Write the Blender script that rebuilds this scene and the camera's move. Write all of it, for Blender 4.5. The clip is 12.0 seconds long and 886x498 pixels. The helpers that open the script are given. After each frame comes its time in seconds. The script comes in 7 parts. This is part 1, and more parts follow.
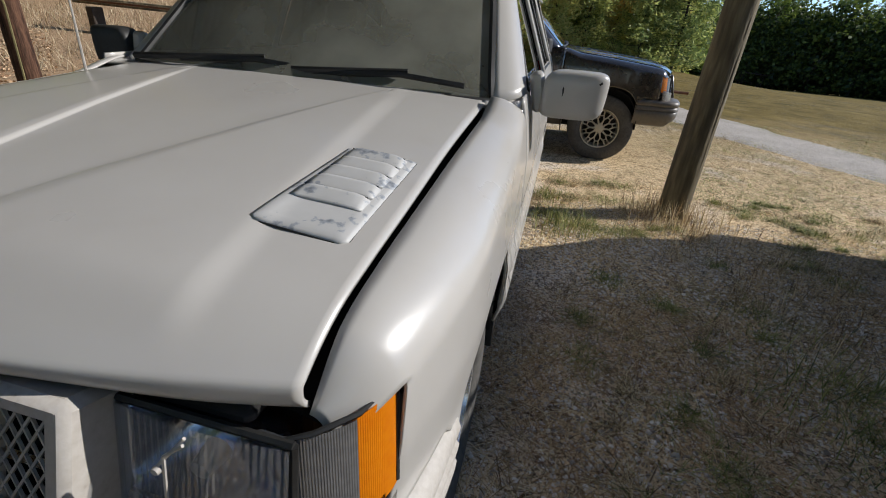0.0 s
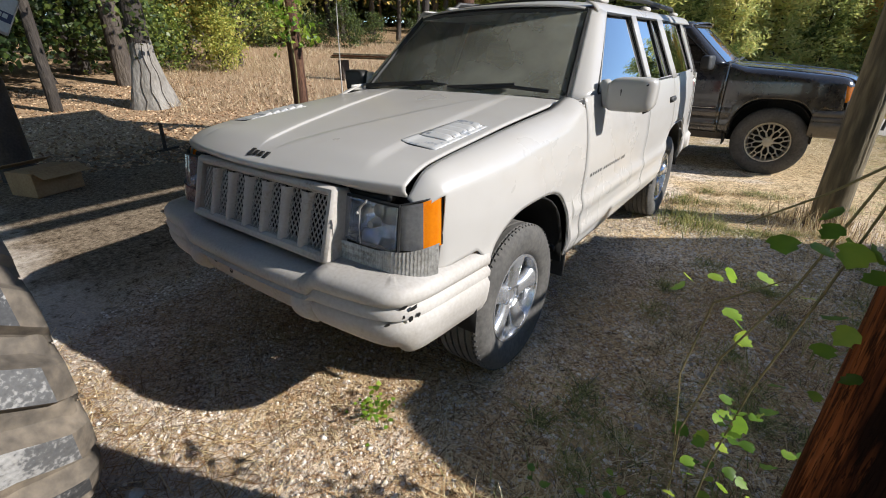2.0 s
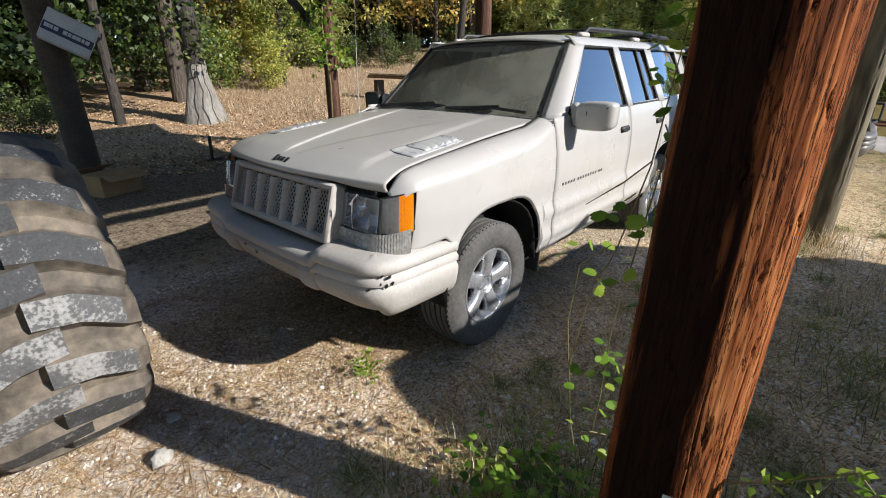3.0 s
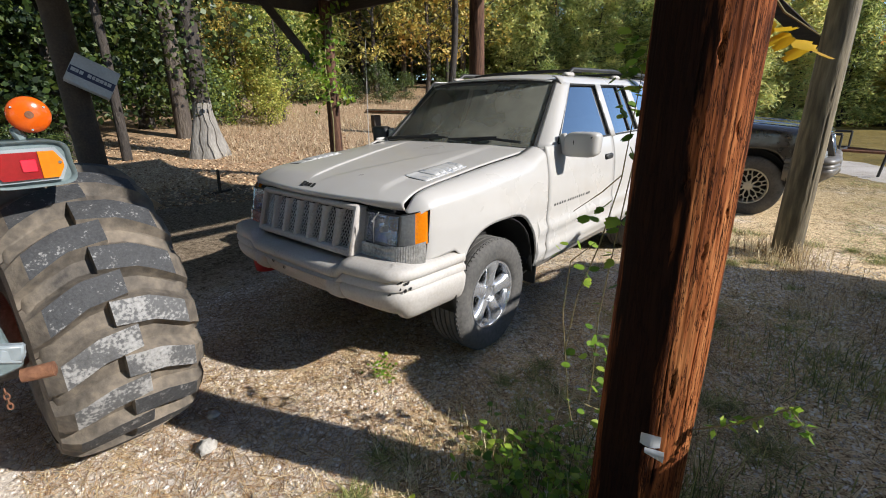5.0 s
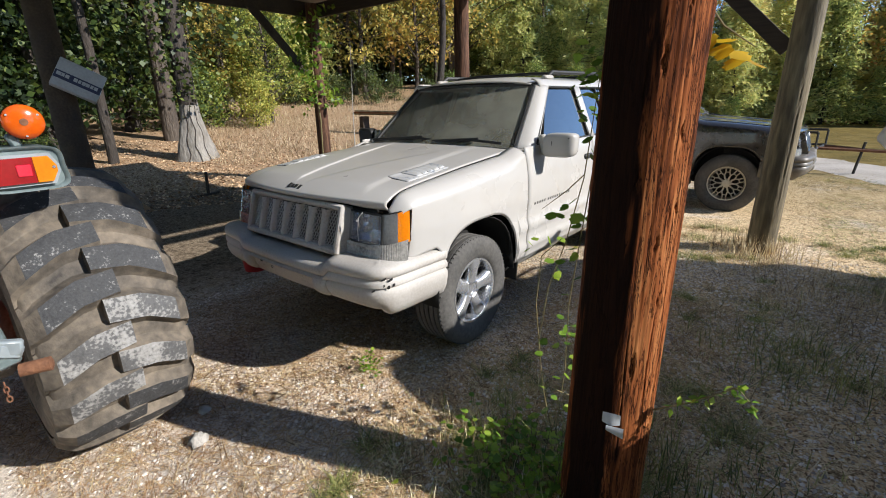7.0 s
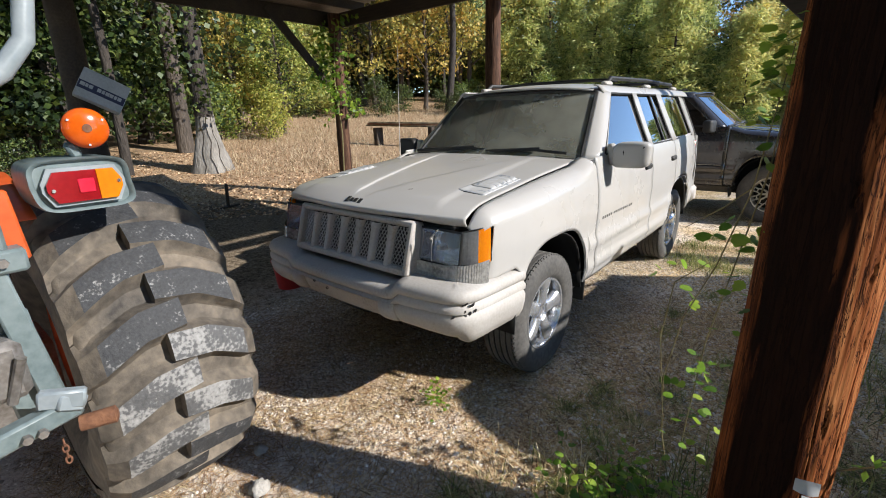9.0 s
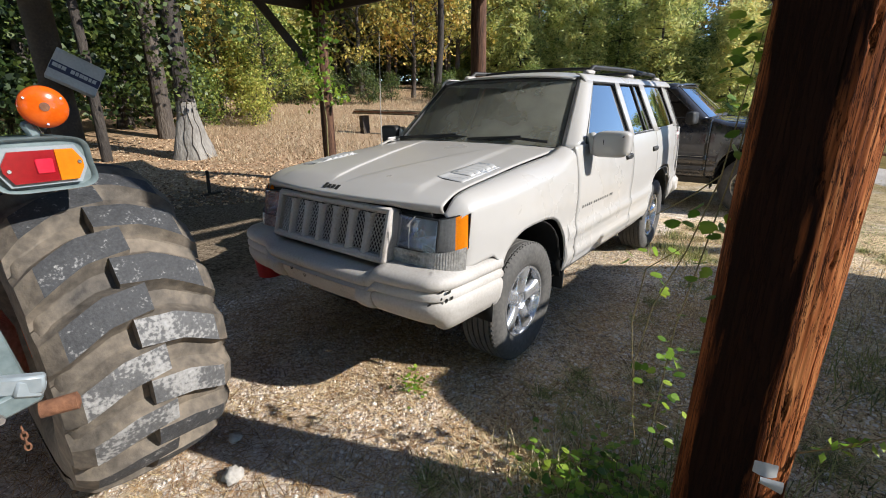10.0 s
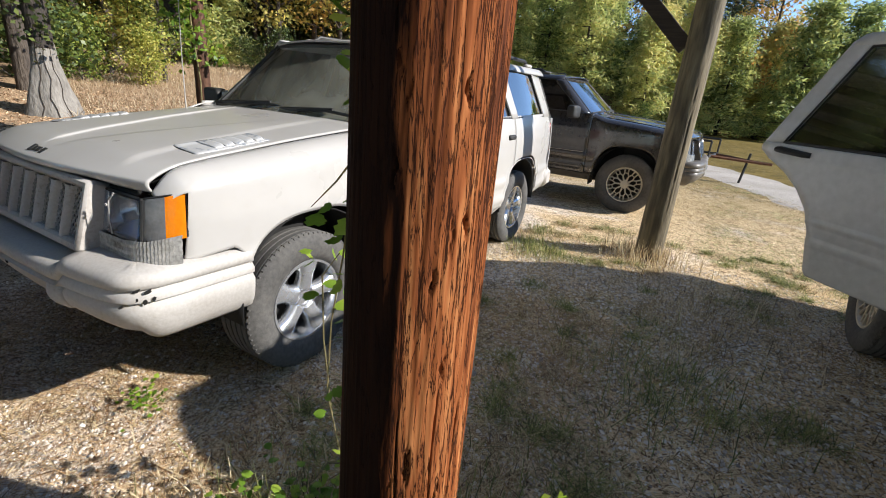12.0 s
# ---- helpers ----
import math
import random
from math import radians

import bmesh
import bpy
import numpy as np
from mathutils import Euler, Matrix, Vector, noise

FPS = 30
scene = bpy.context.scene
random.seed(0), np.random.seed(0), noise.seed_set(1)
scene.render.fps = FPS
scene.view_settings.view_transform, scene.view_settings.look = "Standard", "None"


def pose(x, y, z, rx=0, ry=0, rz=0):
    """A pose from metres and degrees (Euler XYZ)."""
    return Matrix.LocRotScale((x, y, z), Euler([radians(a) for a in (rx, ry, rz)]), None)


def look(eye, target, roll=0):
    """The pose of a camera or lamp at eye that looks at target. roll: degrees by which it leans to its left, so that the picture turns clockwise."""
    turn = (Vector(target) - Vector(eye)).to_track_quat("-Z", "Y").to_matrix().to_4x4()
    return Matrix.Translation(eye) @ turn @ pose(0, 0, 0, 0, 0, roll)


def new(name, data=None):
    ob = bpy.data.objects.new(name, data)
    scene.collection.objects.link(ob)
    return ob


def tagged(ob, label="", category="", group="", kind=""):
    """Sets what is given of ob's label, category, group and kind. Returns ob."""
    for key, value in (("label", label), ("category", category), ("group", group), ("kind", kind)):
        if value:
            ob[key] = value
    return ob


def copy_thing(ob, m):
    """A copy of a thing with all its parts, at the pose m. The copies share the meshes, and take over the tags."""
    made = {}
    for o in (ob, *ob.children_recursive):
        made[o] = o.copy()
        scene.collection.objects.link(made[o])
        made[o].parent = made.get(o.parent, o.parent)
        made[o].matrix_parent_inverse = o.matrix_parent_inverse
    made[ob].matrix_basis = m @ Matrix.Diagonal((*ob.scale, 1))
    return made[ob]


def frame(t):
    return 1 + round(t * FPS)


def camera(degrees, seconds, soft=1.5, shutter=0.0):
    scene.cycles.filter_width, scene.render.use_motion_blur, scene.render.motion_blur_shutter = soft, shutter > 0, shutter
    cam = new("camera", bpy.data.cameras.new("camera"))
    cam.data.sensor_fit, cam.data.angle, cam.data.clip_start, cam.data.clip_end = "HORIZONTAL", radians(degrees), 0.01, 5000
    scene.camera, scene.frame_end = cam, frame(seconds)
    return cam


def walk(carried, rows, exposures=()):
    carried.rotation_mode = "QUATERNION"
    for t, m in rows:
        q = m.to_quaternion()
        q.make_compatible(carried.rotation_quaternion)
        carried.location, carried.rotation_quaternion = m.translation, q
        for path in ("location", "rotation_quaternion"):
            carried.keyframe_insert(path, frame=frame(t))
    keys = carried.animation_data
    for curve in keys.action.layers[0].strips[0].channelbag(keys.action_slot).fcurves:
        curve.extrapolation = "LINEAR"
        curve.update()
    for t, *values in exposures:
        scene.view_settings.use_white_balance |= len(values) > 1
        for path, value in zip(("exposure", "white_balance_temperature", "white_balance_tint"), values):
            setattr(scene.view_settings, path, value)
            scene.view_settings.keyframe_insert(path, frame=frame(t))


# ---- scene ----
cam = camera(88.7, 12.0, soft=1.0)
PATH = [
    (0, (0.941, -0.989, 1.401), (0.556, 0.755, 0.501), 4.6),
    (0.5, (1.059, -1.222, 1.378), (0.46, 0.449, 0.457), 3.1),
    (0.9, (1.177, -1.38, 1.428), (0.412, 0.219, 0.502), 1.9),
    (1, (1.232, -1.406, 1.421), (0.414, 0.178, 0.513), 1.3),
    (1.5, (1.467, -1.499, 1.426), (0.459, -0.009, 0.552), -0.1),
    (2, (1.667, -1.697, 1.42), (0.56, -0.243, 0.607), -0.6),
    (2.5, (1.894, -1.849, 1.472), (0.711, -0.436, 0.695), -0.6),
    (3, (2.137, -1.879, 1.467), (0.902, -0.494, 0.722), -0.4),
    (3.5, (2.198, -1.96, 1.467), (0.949, -0.563, 0.769), -0.9),
    (3.7, (2.18, -2.01, 1.48), (0.936, -0.603, 0.791), -1.1),
    (5.5, (2.341, -2.197, 1.484), (1.095, -0.754, 0.879), -1.1),
    (6, (2.379, -2.219, 1.492), (1.145, -0.769, 0.882), -1.3),
    (6.5, (2.408, -2.217, 1.498), (1.187, -0.761, 0.876), -1.5),
    (8.3, (2.08, -2.207, 1.498), (0.868, -0.728, 0.913), -1.0),
    (8.5, (1.998, -2.232, 1.493), (0.787, -0.75, 0.914), -1.3),
    (9, (1.943, -2.267, 1.478), (0.706, -0.802, 0.907), -1.6),
    (9.5, (1.924, -2.278, 1.474), (0.692, -0.814, 0.894), -1.6),
    (10, (1.978, -2.232, 1.462), (0.791, -0.744, 0.848), -0.8),
    (10.5, (2.176, -2.081, 1.423), (1.04, -0.578, 0.751), 0.8),
    (11, (2.357, -1.919, 1.41), (1.276, -0.389, 0.709), 2.6),
    (11.5, (2.405, -1.692, 1.397), (1.388, -0.122, 0.688), 3.9),
    (12, (2.433, -1.483, 1.41), (1.497, 0.152, 0.737), 4.4),
]
walk(cam, [(t, look(eye, target, roll)) for t, eye, target, roll in PATH],
     [(0.0, -0.02), (0.8, 0.22), (2.5, 0.50), (9.5, 0.54), (12.0, 0.64)])

# ---- light ----
SUN_AZ, SUN_EL = radians(20.5), radians(30.8)      # from +x towards +y, above the horizon
world = bpy.data.worlds.new("sky")
scene.world = world
world.use_nodes = True
wn = world.node_tree.nodes
sky = wn.new("ShaderNodeTexSky")
sky.sky_type, sky.sun_disc = "NISHITA", False
sky.sun_elevation, sky.sun_rotation = SUN_EL, math.pi / 2 - SUN_AZ
sky.altitude = 1800
sky.air_density, sky.dust_density, sky.ozone_density = 0.9, 0.05, 3.2
world.node_tree.links.new(sky.outputs[0], wn["Background"].inputs[0])
wn["Background"].inputs[1].default_value = 0.148
sun_lamp = bpy.data.lights.new("sun", "SUN")
sun_lamp.energy, sun_lamp.angle, sun_lamp.color = 5.0, radians(0.55), (1.0, 0.965, 0.925)
sun = new("sun", sun_lamp)
sun_dir = Vector((math.cos(SUN_EL) * math.cos(SUN_AZ), math.cos(SUN_EL) * math.sin(SUN_AZ), math.sin(SUN_EL)))
sun.matrix_world = look(tuple(sun_dir * 60), (0, 0, 0))

# ---- materials ----


def material(name, ramp, scale=6.0, fine=60.0, rough=(0.6, 0.8), metal=0.0, bump=0.0, bump_scale=80.0, coat=0.0,
             spec=0.5, stretch=(1, 1, 1), per_object=0.0, per_island=0.0, space="Object", trans=0.0, rough_bump_dist=0.01):
    """A surface whose colour runs over a ramp of coarse and fine noise; ramp: (place, colour) pairs."""
    m = bpy.data.materials.new(name)
    m.use_nodes = True
    nt = m.node_tree
    nodes, link = nt.nodes, nt.links.new
    bsdf = nodes["Principled BSDF"]
    co = nodes.new("ShaderNodeTexCoord")
    mp = nodes.new("ShaderNodeMapping")
    mp.inputs["Scale"].default_value = stretch
    link(co.outputs[space], mp.inputs[0])
    big = nodes.new("ShaderNodeTexNoise")
    big.inputs["Scale"].default_value, big.inputs["Detail"].default_value = scale, 6
    small = nodes.new("ShaderNodeTexNoise")
    small.inputs["Scale"].default_value, small.inputs["Detail"].default_value = fine, 4
    link(mp.outputs[0], big.inputs["Vector"])
    link(mp.outputs[0], small.inputs["Vector"])
    mix = nodes.new("ShaderNodeMath")
    mix.operation = "MULTIPLY_ADD"
    mix.inputs[1].default_value = 0.45
    link(small.outputs[0], mix.inputs[0])
    half = nodes.new("ShaderNodeMath")
    half.operation = "MULTIPLY"
    half.inputs[1].default_value = 0.55
    link(big.outputs[0], half.inputs[0])
    link(half.outputs[0], mix.inputs[2])
    value = mix.outputs[0]
    for amount, kind in ((per_object, "ShaderNodeObjectInfo"), (per_island, "ShaderNodeNewGeometry")):
        if amount:
            src = nodes.new(kind)
            shift = nodes.new("ShaderNodeMath")
            shift.operation = "MULTIPLY_ADD"
            shift.inputs[1].default_value = amount
            link(src.outputs["Random" if kind == "ShaderNodeObjectInfo" else "Random Per Island"], shift.inputs[0])
            link(value, shift.inputs[2])
            less = nodes.new("ShaderNodeMath")
            less.operation = "SUBTRACT"
            less.inputs[1].default_value = amount / 2
            link(shift.outputs[0], less.inputs[0])
            value = less.outputs[0]
    cr = nodes.new("ShaderNodeValToRGB")
    els = cr.color_ramp.elements
    els[0].position, els[0].color = ramp[0][0], (*ramp[0][1], 1)
    els[1].position, els[1].color = ramp[-1][0], (*ramp[-1][1], 1)
    for p, c in ramp[1:-1]:
        els.new(p).color = (*c, 1)
    link(value, cr.inputs[0])
    link(cr.outputs[0], bsdf.inputs["Base Color"])
    rr = nodes.new("ShaderNodeMapRange")
    rr.inputs["From Min"].default_value, rr.inputs["From Max"].default_value = 0.3, 0.7
    rr.inputs["To Min"].default_value, rr.inputs["To Max"].default_value = rough
    link(big.outputs[0], rr.inputs[0])
    link(rr.outputs[0], bsdf.inputs["Roughness"])
    bsdf.inputs["Metallic"].default_value = metal
    bsdf.inputs["Coat Weight"].default_value = coat
    bsdf.inputs["Coat Roughness"].default_value = 0.12
    bsdf.inputs["Specular IOR Level"].default_value = spec
    if bump:
        bn = nodes.new("ShaderNodeTexNoise")
        bn.inputs["Scale"].default_value, bn.inputs["Detail"].default_value = bump_scale, 5
        link(mp.outputs[0], bn.inputs["Vector"])
        bp = nodes.new("ShaderNodeBump")
        bp.inputs["Strength"].default_value, bp.inputs["Distance"].default_value = bump, rough_bump_dist
        link(bn.outputs[0], bp.inputs["Height"])
        link(bp.outputs[0], bsdf.inputs["Normal"])
    if trans:
        tl = nodes.new("ShaderNodeBsdfTranslucent")
        link(cr.outputs[0], tl.inputs[0])
        mx = nodes.new("ShaderNodeMixShader")
        mx.inputs[0].default_value = trans
        link(bsdf.outputs[0], mx.inputs[1])
        link(tl.outputs[0], mx.inputs[2])
        link(mx.outputs[0], nodes["Material Output"].inputs[0])
    return m


def glass(name, tint, dust=0.0, dust_color=(0.35, 0.33, 0.28), gloss=1.0):
    """A thin pane: clear tint, mirror gloss by Fresnel and a film of dust in patches."""
    m = bpy.data.materials.new(name)
    m.use_nodes = True
    nodes, link = m.node_tree.nodes, m.node_tree.links.new
    nodes.remove(nodes["Principled BSDF"])
    clear = nodes.new("ShaderNodeBsdfTransparent")
    clear.inputs[0].default_value = (*tint, 1)
    shine = nodes.new("ShaderNodeBsdfGlossy")
    shine.inputs["Roughness"].default_value = 0.02
    fr = nodes.new("ShaderNodeFresnel")
    fr.inputs[0].default_value = 1.55
    am = nodes.new("ShaderNodeMath")
    am.operation, am.use_clamp = "MULTIPLY", True
    am.inputs[1].default_value = gloss
    link(fr.outputs[0], am.inputs[0])
    a = nodes.new("ShaderNodeMixShader")
    film = nodes.new("ShaderNodeBsdfDiffuse")
    film.inputs[0].default_value = (*dust_color, 1)
    co = nodes.new("ShaderNodeTexCoord")
    tex = nodes.new("ShaderNodeTexNoise")
    tex.inputs["Scale"].default_value, tex.inputs["Detail"].default_value = 3.0, 8
    link(co.outputs["Object"], tex.inputs["Vector"])
    dm = nodes.new("ShaderNodeMapRange")
    dm.inputs["From Min"].default_value, dm.inputs["From Max"].default_value = 0.3, 0.75
    dm.inputs["To Min"].default_value, dm.inputs["To Max"].default_value = dust * 0.6, dust * 1.4
    link(tex.outputs[0], dm.inputs[0])
    b = nodes.new("ShaderNodeMixShader")
    link(dm.outputs[0], b.inputs[0])
    link(clear.outputs[0], b.inputs[1])
    link(film.outputs[0], b.inputs[2])
    link(am.outputs[0], a.inputs[0])
    link(b.outputs[0], a.inputs[1])
    link(shine.outputs[0], a.inputs[2])
    link(a.outputs[0], nodes["Material Output"].inputs[0])
    return m


WHITE = material("white_paint", [(0.25, (0.44, 0.418, 0.388)), (0.42, (0.475, 0.458, 0.432)), (0.7, (0.495, 0.480, 0.456))], 1.6, 9, (0.26, 0.36), coat=0.35, spec=0.5)
DIRTY = material("dusty_white_plastic", [(0.28, (0.25, 0.22, 0.185)), (0.42, (0.40, 0.37, 0.335)), (0.72, (0.50, 0.48, 0.45))], 4.2, 80, (0.45, 0.65), bump=0.05, bump_scale=120)
GREYPAINT = material("grey_brown_paint", [(0.3, (0.034, 0.030, 0.025)), (0.5, (0.050, 0.044, 0.037)), (0.75, (0.07, 0.062, 0.052))], 1.6, 20, (0.16, 0.28), metal=0.3, coat=1.0)
GREYLOW = material("tan_grey_cladding", [(0.3, (0.10, 0.088, 0.07)), (0.7, (0.17, 0.15, 0.125))], 3, 30, (0.4, 0.6), metal=0.1)
PRIMER = material("worn_vent_paint", [(0.36, (0.17, 0.185, 0.205)), (0.435, (0.33, 0.35, 0.375)), (0.46, (0.47, 0.468, 0.458)), (0.8, (0.50, 0.495, 0.485))], 13, 60, (0.35, 0.6), coat=0.2)
BLACK = material("black_plastic", [(0.3, (0.012, 0.012, 0.012)), (0.7, (0.03, 0.03, 0.029))], 8, 60, (0.45, 0.65))
# near-black colour that stands in for the shade inside cavities and holes
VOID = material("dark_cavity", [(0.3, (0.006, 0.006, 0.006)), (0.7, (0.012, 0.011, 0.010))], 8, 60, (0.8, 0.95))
CABIN = material("grey_cabin_trim", [(0.3, (0.10, 0.098, 0.092)), (0.7, (0.17, 0.165, 0.155))], 6, 60, (0.7, 0.9), bump=0.1)
RUBBER = material("tyre_rubber", [(0.28, (0.035, 0.034, 0.032)), (0.5, (0.085, 0.081, 0.075)), (0.75, (0.14, 0.132, 0.12))], 5, 50, (0.75, 0.9), bump=0.15, bump_scale=90)
ALLOY = material("silver_alloy", [(0.3, (0.55, 0.56, 0.58)), (0.7, (0.72, 0.73, 0.75))], 7, 60, (0.18, 0.32), metal=0.75)
LATTICE = material("gold_grey_alloy", [(0.3, (0.42, 0.38, 0.31)), (0.7, (0.58, 0.54, 0.46))], 7, 60, (0.3, 0.45), metal=0.6)
BUCKET = material("silvered_lamp_bucket", [(0.3, (0.55, 0.58, 0.66)), (0.7, (0.72, 0.76, 0.84))], 8, 60, (0.08, 0.22), metal=0.95)
CHROME = material("lamp_reflector", [(0.3, (0.6, 0.6, 0.62)), (0.7, (0.75, 0.75, 0.77))], 8, 60, (0.1, 0.25), metal=0.9)
AMBER = material("amber_lens", [(0.3, (0.85, 0.21, 0.005)), (0.7, (0.95, 0.30, 0.01))], 12, 90, (0.12, 0.2), coat=0.6, trans=0.3)
ORANGELENS = material("orange_beacon_lens", [(0.3, (0.72, 0.105, 0.006)), (0.7, (0.86, 0.17, 0.012))], 12, 90, (0.12, 0.25), coat=0.5, trans=0.3)
REDREFLECT = material("red_reflector", [(0.3, (0.60, 0.012, 0.035)), (0.7, (0.75, 0.02, 0.05))], 40, 200, (0.1, 0.2), coat=0.8)
REDLENS = material("red_lens", [(0.3, (0.26, 0.004, 0.008)), (0.7, (0.40, 0.008, 0.014))], 12, 90, (0.12, 0.2), coat=0.6, trans=0.25)
CLEARLENS = material("cloudy_clear_lens", [(0.3, (0.28, 0.275, 0.26)), (0.7, (0.46, 0.45, 0.42))], 7, 70, (0.15, 0.3), coat=0.5)
STRIPLENS = material("grimy_fluted_lens", [(0.34, (0.10, 0.095, 0.085)), (0.48, (0.24, 0.235, 0.22)), (0.7, (0.42, 0.41, 0.385))], 9, 70, (0.12, 0.3), coat=0.6)
SMOKELENS = material("smoked_clear_lens", [(0.3, (0.085, 0.085, 0.088)), (0.7, (0.16, 0.16, 0.162))], 7, 70, (0.12, 0.25), coat=0.6)
SHIELD = glass("dusty_windscreen", (0.72, 0.74, 0.70), 0.50, (0.37, 0.375, 0.31), 1.7)
SIDEGLASS = glass("tinted_side_glass", (0.09, 0.095, 0.10), 0.02, (0.3, 0.3, 0.28), 3.6)
# its film is tinted blue-white to stand in for the lamps' bluish reflection
LAMPGLASS = glass("fluted_lamp_glass", (0.84, 0.87, 0.92), 0.22, (0.52, 0.57, 0.66), 1.6)

# ---- shape helpers ----


class Geo:
    """Vertices and faces that become one mesh."""

    def __init__(self):
        self.v, self.f = [], []

    def add(self, v, f):
        n = len(self.v)
        self.v.extend(tuple(p) for p in v)
        self.f.extend(tuple(i + n for i in q) for q in f)
        return self

    def sheet(self, nu, nv, fn, loop_u=False, loop_v=False):
        v = [fn(i / nu, j / nv) for i in range(nu + (not loop_u)) for j in range(nv + (not loop_v))]
        w, h = nv + (not loop_v), nu + (not loop_u)
        f = [(i * w + j, ((i + 1) % h) * w + j, ((i + 1) % h) * w + (j + 1) % w, i * w + (j + 1) % w) for i in range(nu) for j in range(nv)]
        return self.add(v, f)

    def box(self, size, m=None, bevel=0.004):
        hx, hy, hz = size[0] / 2, size[1] / 2, size[2] / 2
        b = min(bevel, hx * 0.9, hy * 0.9, hz * 0.9)
        idx, v = {}, []
        for sx in (-1, 1):
            for sy in (-1, 1):
                for sz in (-1, 1):
                    for a, p in enumerate(((hx, hy - b, hz - b), (hx - b, hy, hz - b), (hx - b, hy - b, hz))):
                        idx[sx, sy, sz, a] = len(v)
                        v.append(Vector((sx * p[0], sy * p[1], sz * p[2])))
        f = []
        for s in (-1, 1):
            for a in range(3):
                q = []
                for t, u in ((-1, -1), (1, -1), (1, 1), (-1, 1)):
                    c = [t, u]
                    c.insert(a, s)
                    q.append(idx[c[0], c[1], c[2], a])
                f.append(tuple(q))
        for a, b2 in ((0, 1), (0, 2), (1, 2)):
            o = 3 - a - b2
            for s in (-1, 1):
                for t in (-1, 1):
                    k = []
                    for e in (-1, 1):
                        c = [0, 0, 0]
                        c[a], c[b2], c[o] = s, t, e
                        k.append(tuple(c))
                    f.append((idx[(*k[0], a)], idx[(*k[0], b2)], idx[(*k[1], b2)], idx[(*k[1], a)]))
        for sx in (-1, 1):
            for sy in (-1, 1):
                for sz in (-1, 1):
                    f.append(tuple(idx[sx, sy, sz, a] for a in range(3)))
        if m is not None:
            v = [m @ p for p in v]
        return self.add(v, f)

    def tube(self, pts, radii, n=8, caps=True, wob=0.0):
        pts = [Vector(p) for p in pts]
        if not hasattr(radii, "__len__"):
            radii = [radii] * len(pts)
        rings, side = [], None
        for i, p in enumerate(pts):
            d = (pts[min(i + 1, len(pts) - 1)] - pts[max(i - 1, 0)]).normalized()
            if side is None or abs(side.dot(d)) > 0.95:
                side = d.orthogonal().normalized()
            side = (side - d * side.dot(d)).normalized()
            up = d.cross(side)
            ring = []
            for k in range(n):
                a = 2 * math.pi * k / n
                r = radii[i] * (1 + (wob * noise.noise((p + side * math.cos(a) + up * math.sin(a)) * 3) if wob else 0))
                ring.append(p + (side * math.cos(a) + up * math.sin(a)) * r)
            rings.append(ring)
        v = [p for r in rings for p in r]
        f = [(i * n + k, i * n + (k + 1) % n, (i + 1) * n + (k + 1) % n, (i + 1) * n + k) for i in range(len(pts) - 1) for k in range(n)]
        if caps:
            f += [tuple(range(n))[::-1], tuple((len(pts) - 1) * n + k for k in range(n))]
        return self.add(v, f)

    def lathe(self, profile, n=32, m=None):
        """profile: (along x, radius); turned round the x axis."""
        v = []
        for x, r in profile:
            v += [Vector((x, r * math.cos(2 * math.pi * k / n), r * math.sin(2 * math.pi * k / n))) for k in range(n)]
        f = [(i * n + k, i * n + (k + 1) % n, (i + 1) * n + (k + 1) % n, (i + 1) * n + k) for i in range(len(profile) - 1) for k in range(n)]
        if m is not None:
            v = [m @ p for p in v]
        return self.add(v, f)

    def move(self, m):
        self.v = [tuple(m @ Vector(p)) for p in self.v]
        return self

    def mirror_x(self):
        self.v = [(-p[0], p[1], p[2]) for p in self.v]
        self.f = [q[::-1] for q in self.f]
        return self


def mesh_of(name, geo, mat, sharp=40, recalc=True, weld=False):
    me = bpy.data.meshes.new(name)
    me.from_pydata([tuple(p) for p in geo.v], [], geo.f)
    if recalc and len(geo.f) < 40000:
        bm = bmesh.new()
        bm.from_mesh(me)
        if weld:
            bmesh.ops.remove_doubles(bm, verts=bm.verts, dist=0.0002)
        bmesh.ops.recalc_face_normals(bm, faces=bm.faces)
        bm.to_mesh(me)
        bm.free()
    me.shade_smooth()
    if sharp:
        me.set_sharp_from_angle(angle=radians(sharp))
    for one in (mat if isinstance(mat, (list, tuple)) else [mat]):
        me.materials.append(one)
    return me


def part(name, geo, mat, parent=None, label="", thick=0.0, sharp=40, recalc=True, weld=False):
    """One mesh object under a thing or a part; thick: a shell of that thickness."""
    ob = new(name, mesh_of(name, geo, mat, sharp, recalc, weld))
    ob.parent = parent
    if thick:
        s = ob.modifiers.new("shell", "SOLIDIFY")
        s.thickness, s.offset = thick, 0
    if label:
        ob["label"] = label
    return ob


def thing(name, label, category, m=None, group="", kind=""):
    ob = new(name)
    ob.empty_display_size = 0.1
    if m is not None:
        ob.matrix_world = m
    return tagged(ob, label, category, group, kind)


def solo(name, geo, mat, label, category, group="", kind="", sharp=40, recalc=True):
    return tagged(part(name, geo, mat, None, "", 0, sharp, recalc), label, category, group, kind)


def curve(knots, x):
    """Smooth interpolation through (x, y) knots."""
    if x <= knots[0][0]:
        return knots[0][1]
    for (a, p), (b, q) in zip(knots, knots[1:]):
        if x <= b:
            s = (x - a) / (b - a)
            return p + (q - p) * s
    return knots[-1][1]


def soft(knots, x, w=0.03):
    return sum(curve(knots, x + w * k) * c for k, c in ((-2, 0.1), (-1, 0.2), (0, 0.4), (1, 0.2), (2, 0.1)))


def ramp01(a, b, x):
    t = min(1.0, max(0.0, (x - a) / (b - a)))
    return t * t * (3 - 2 * t)

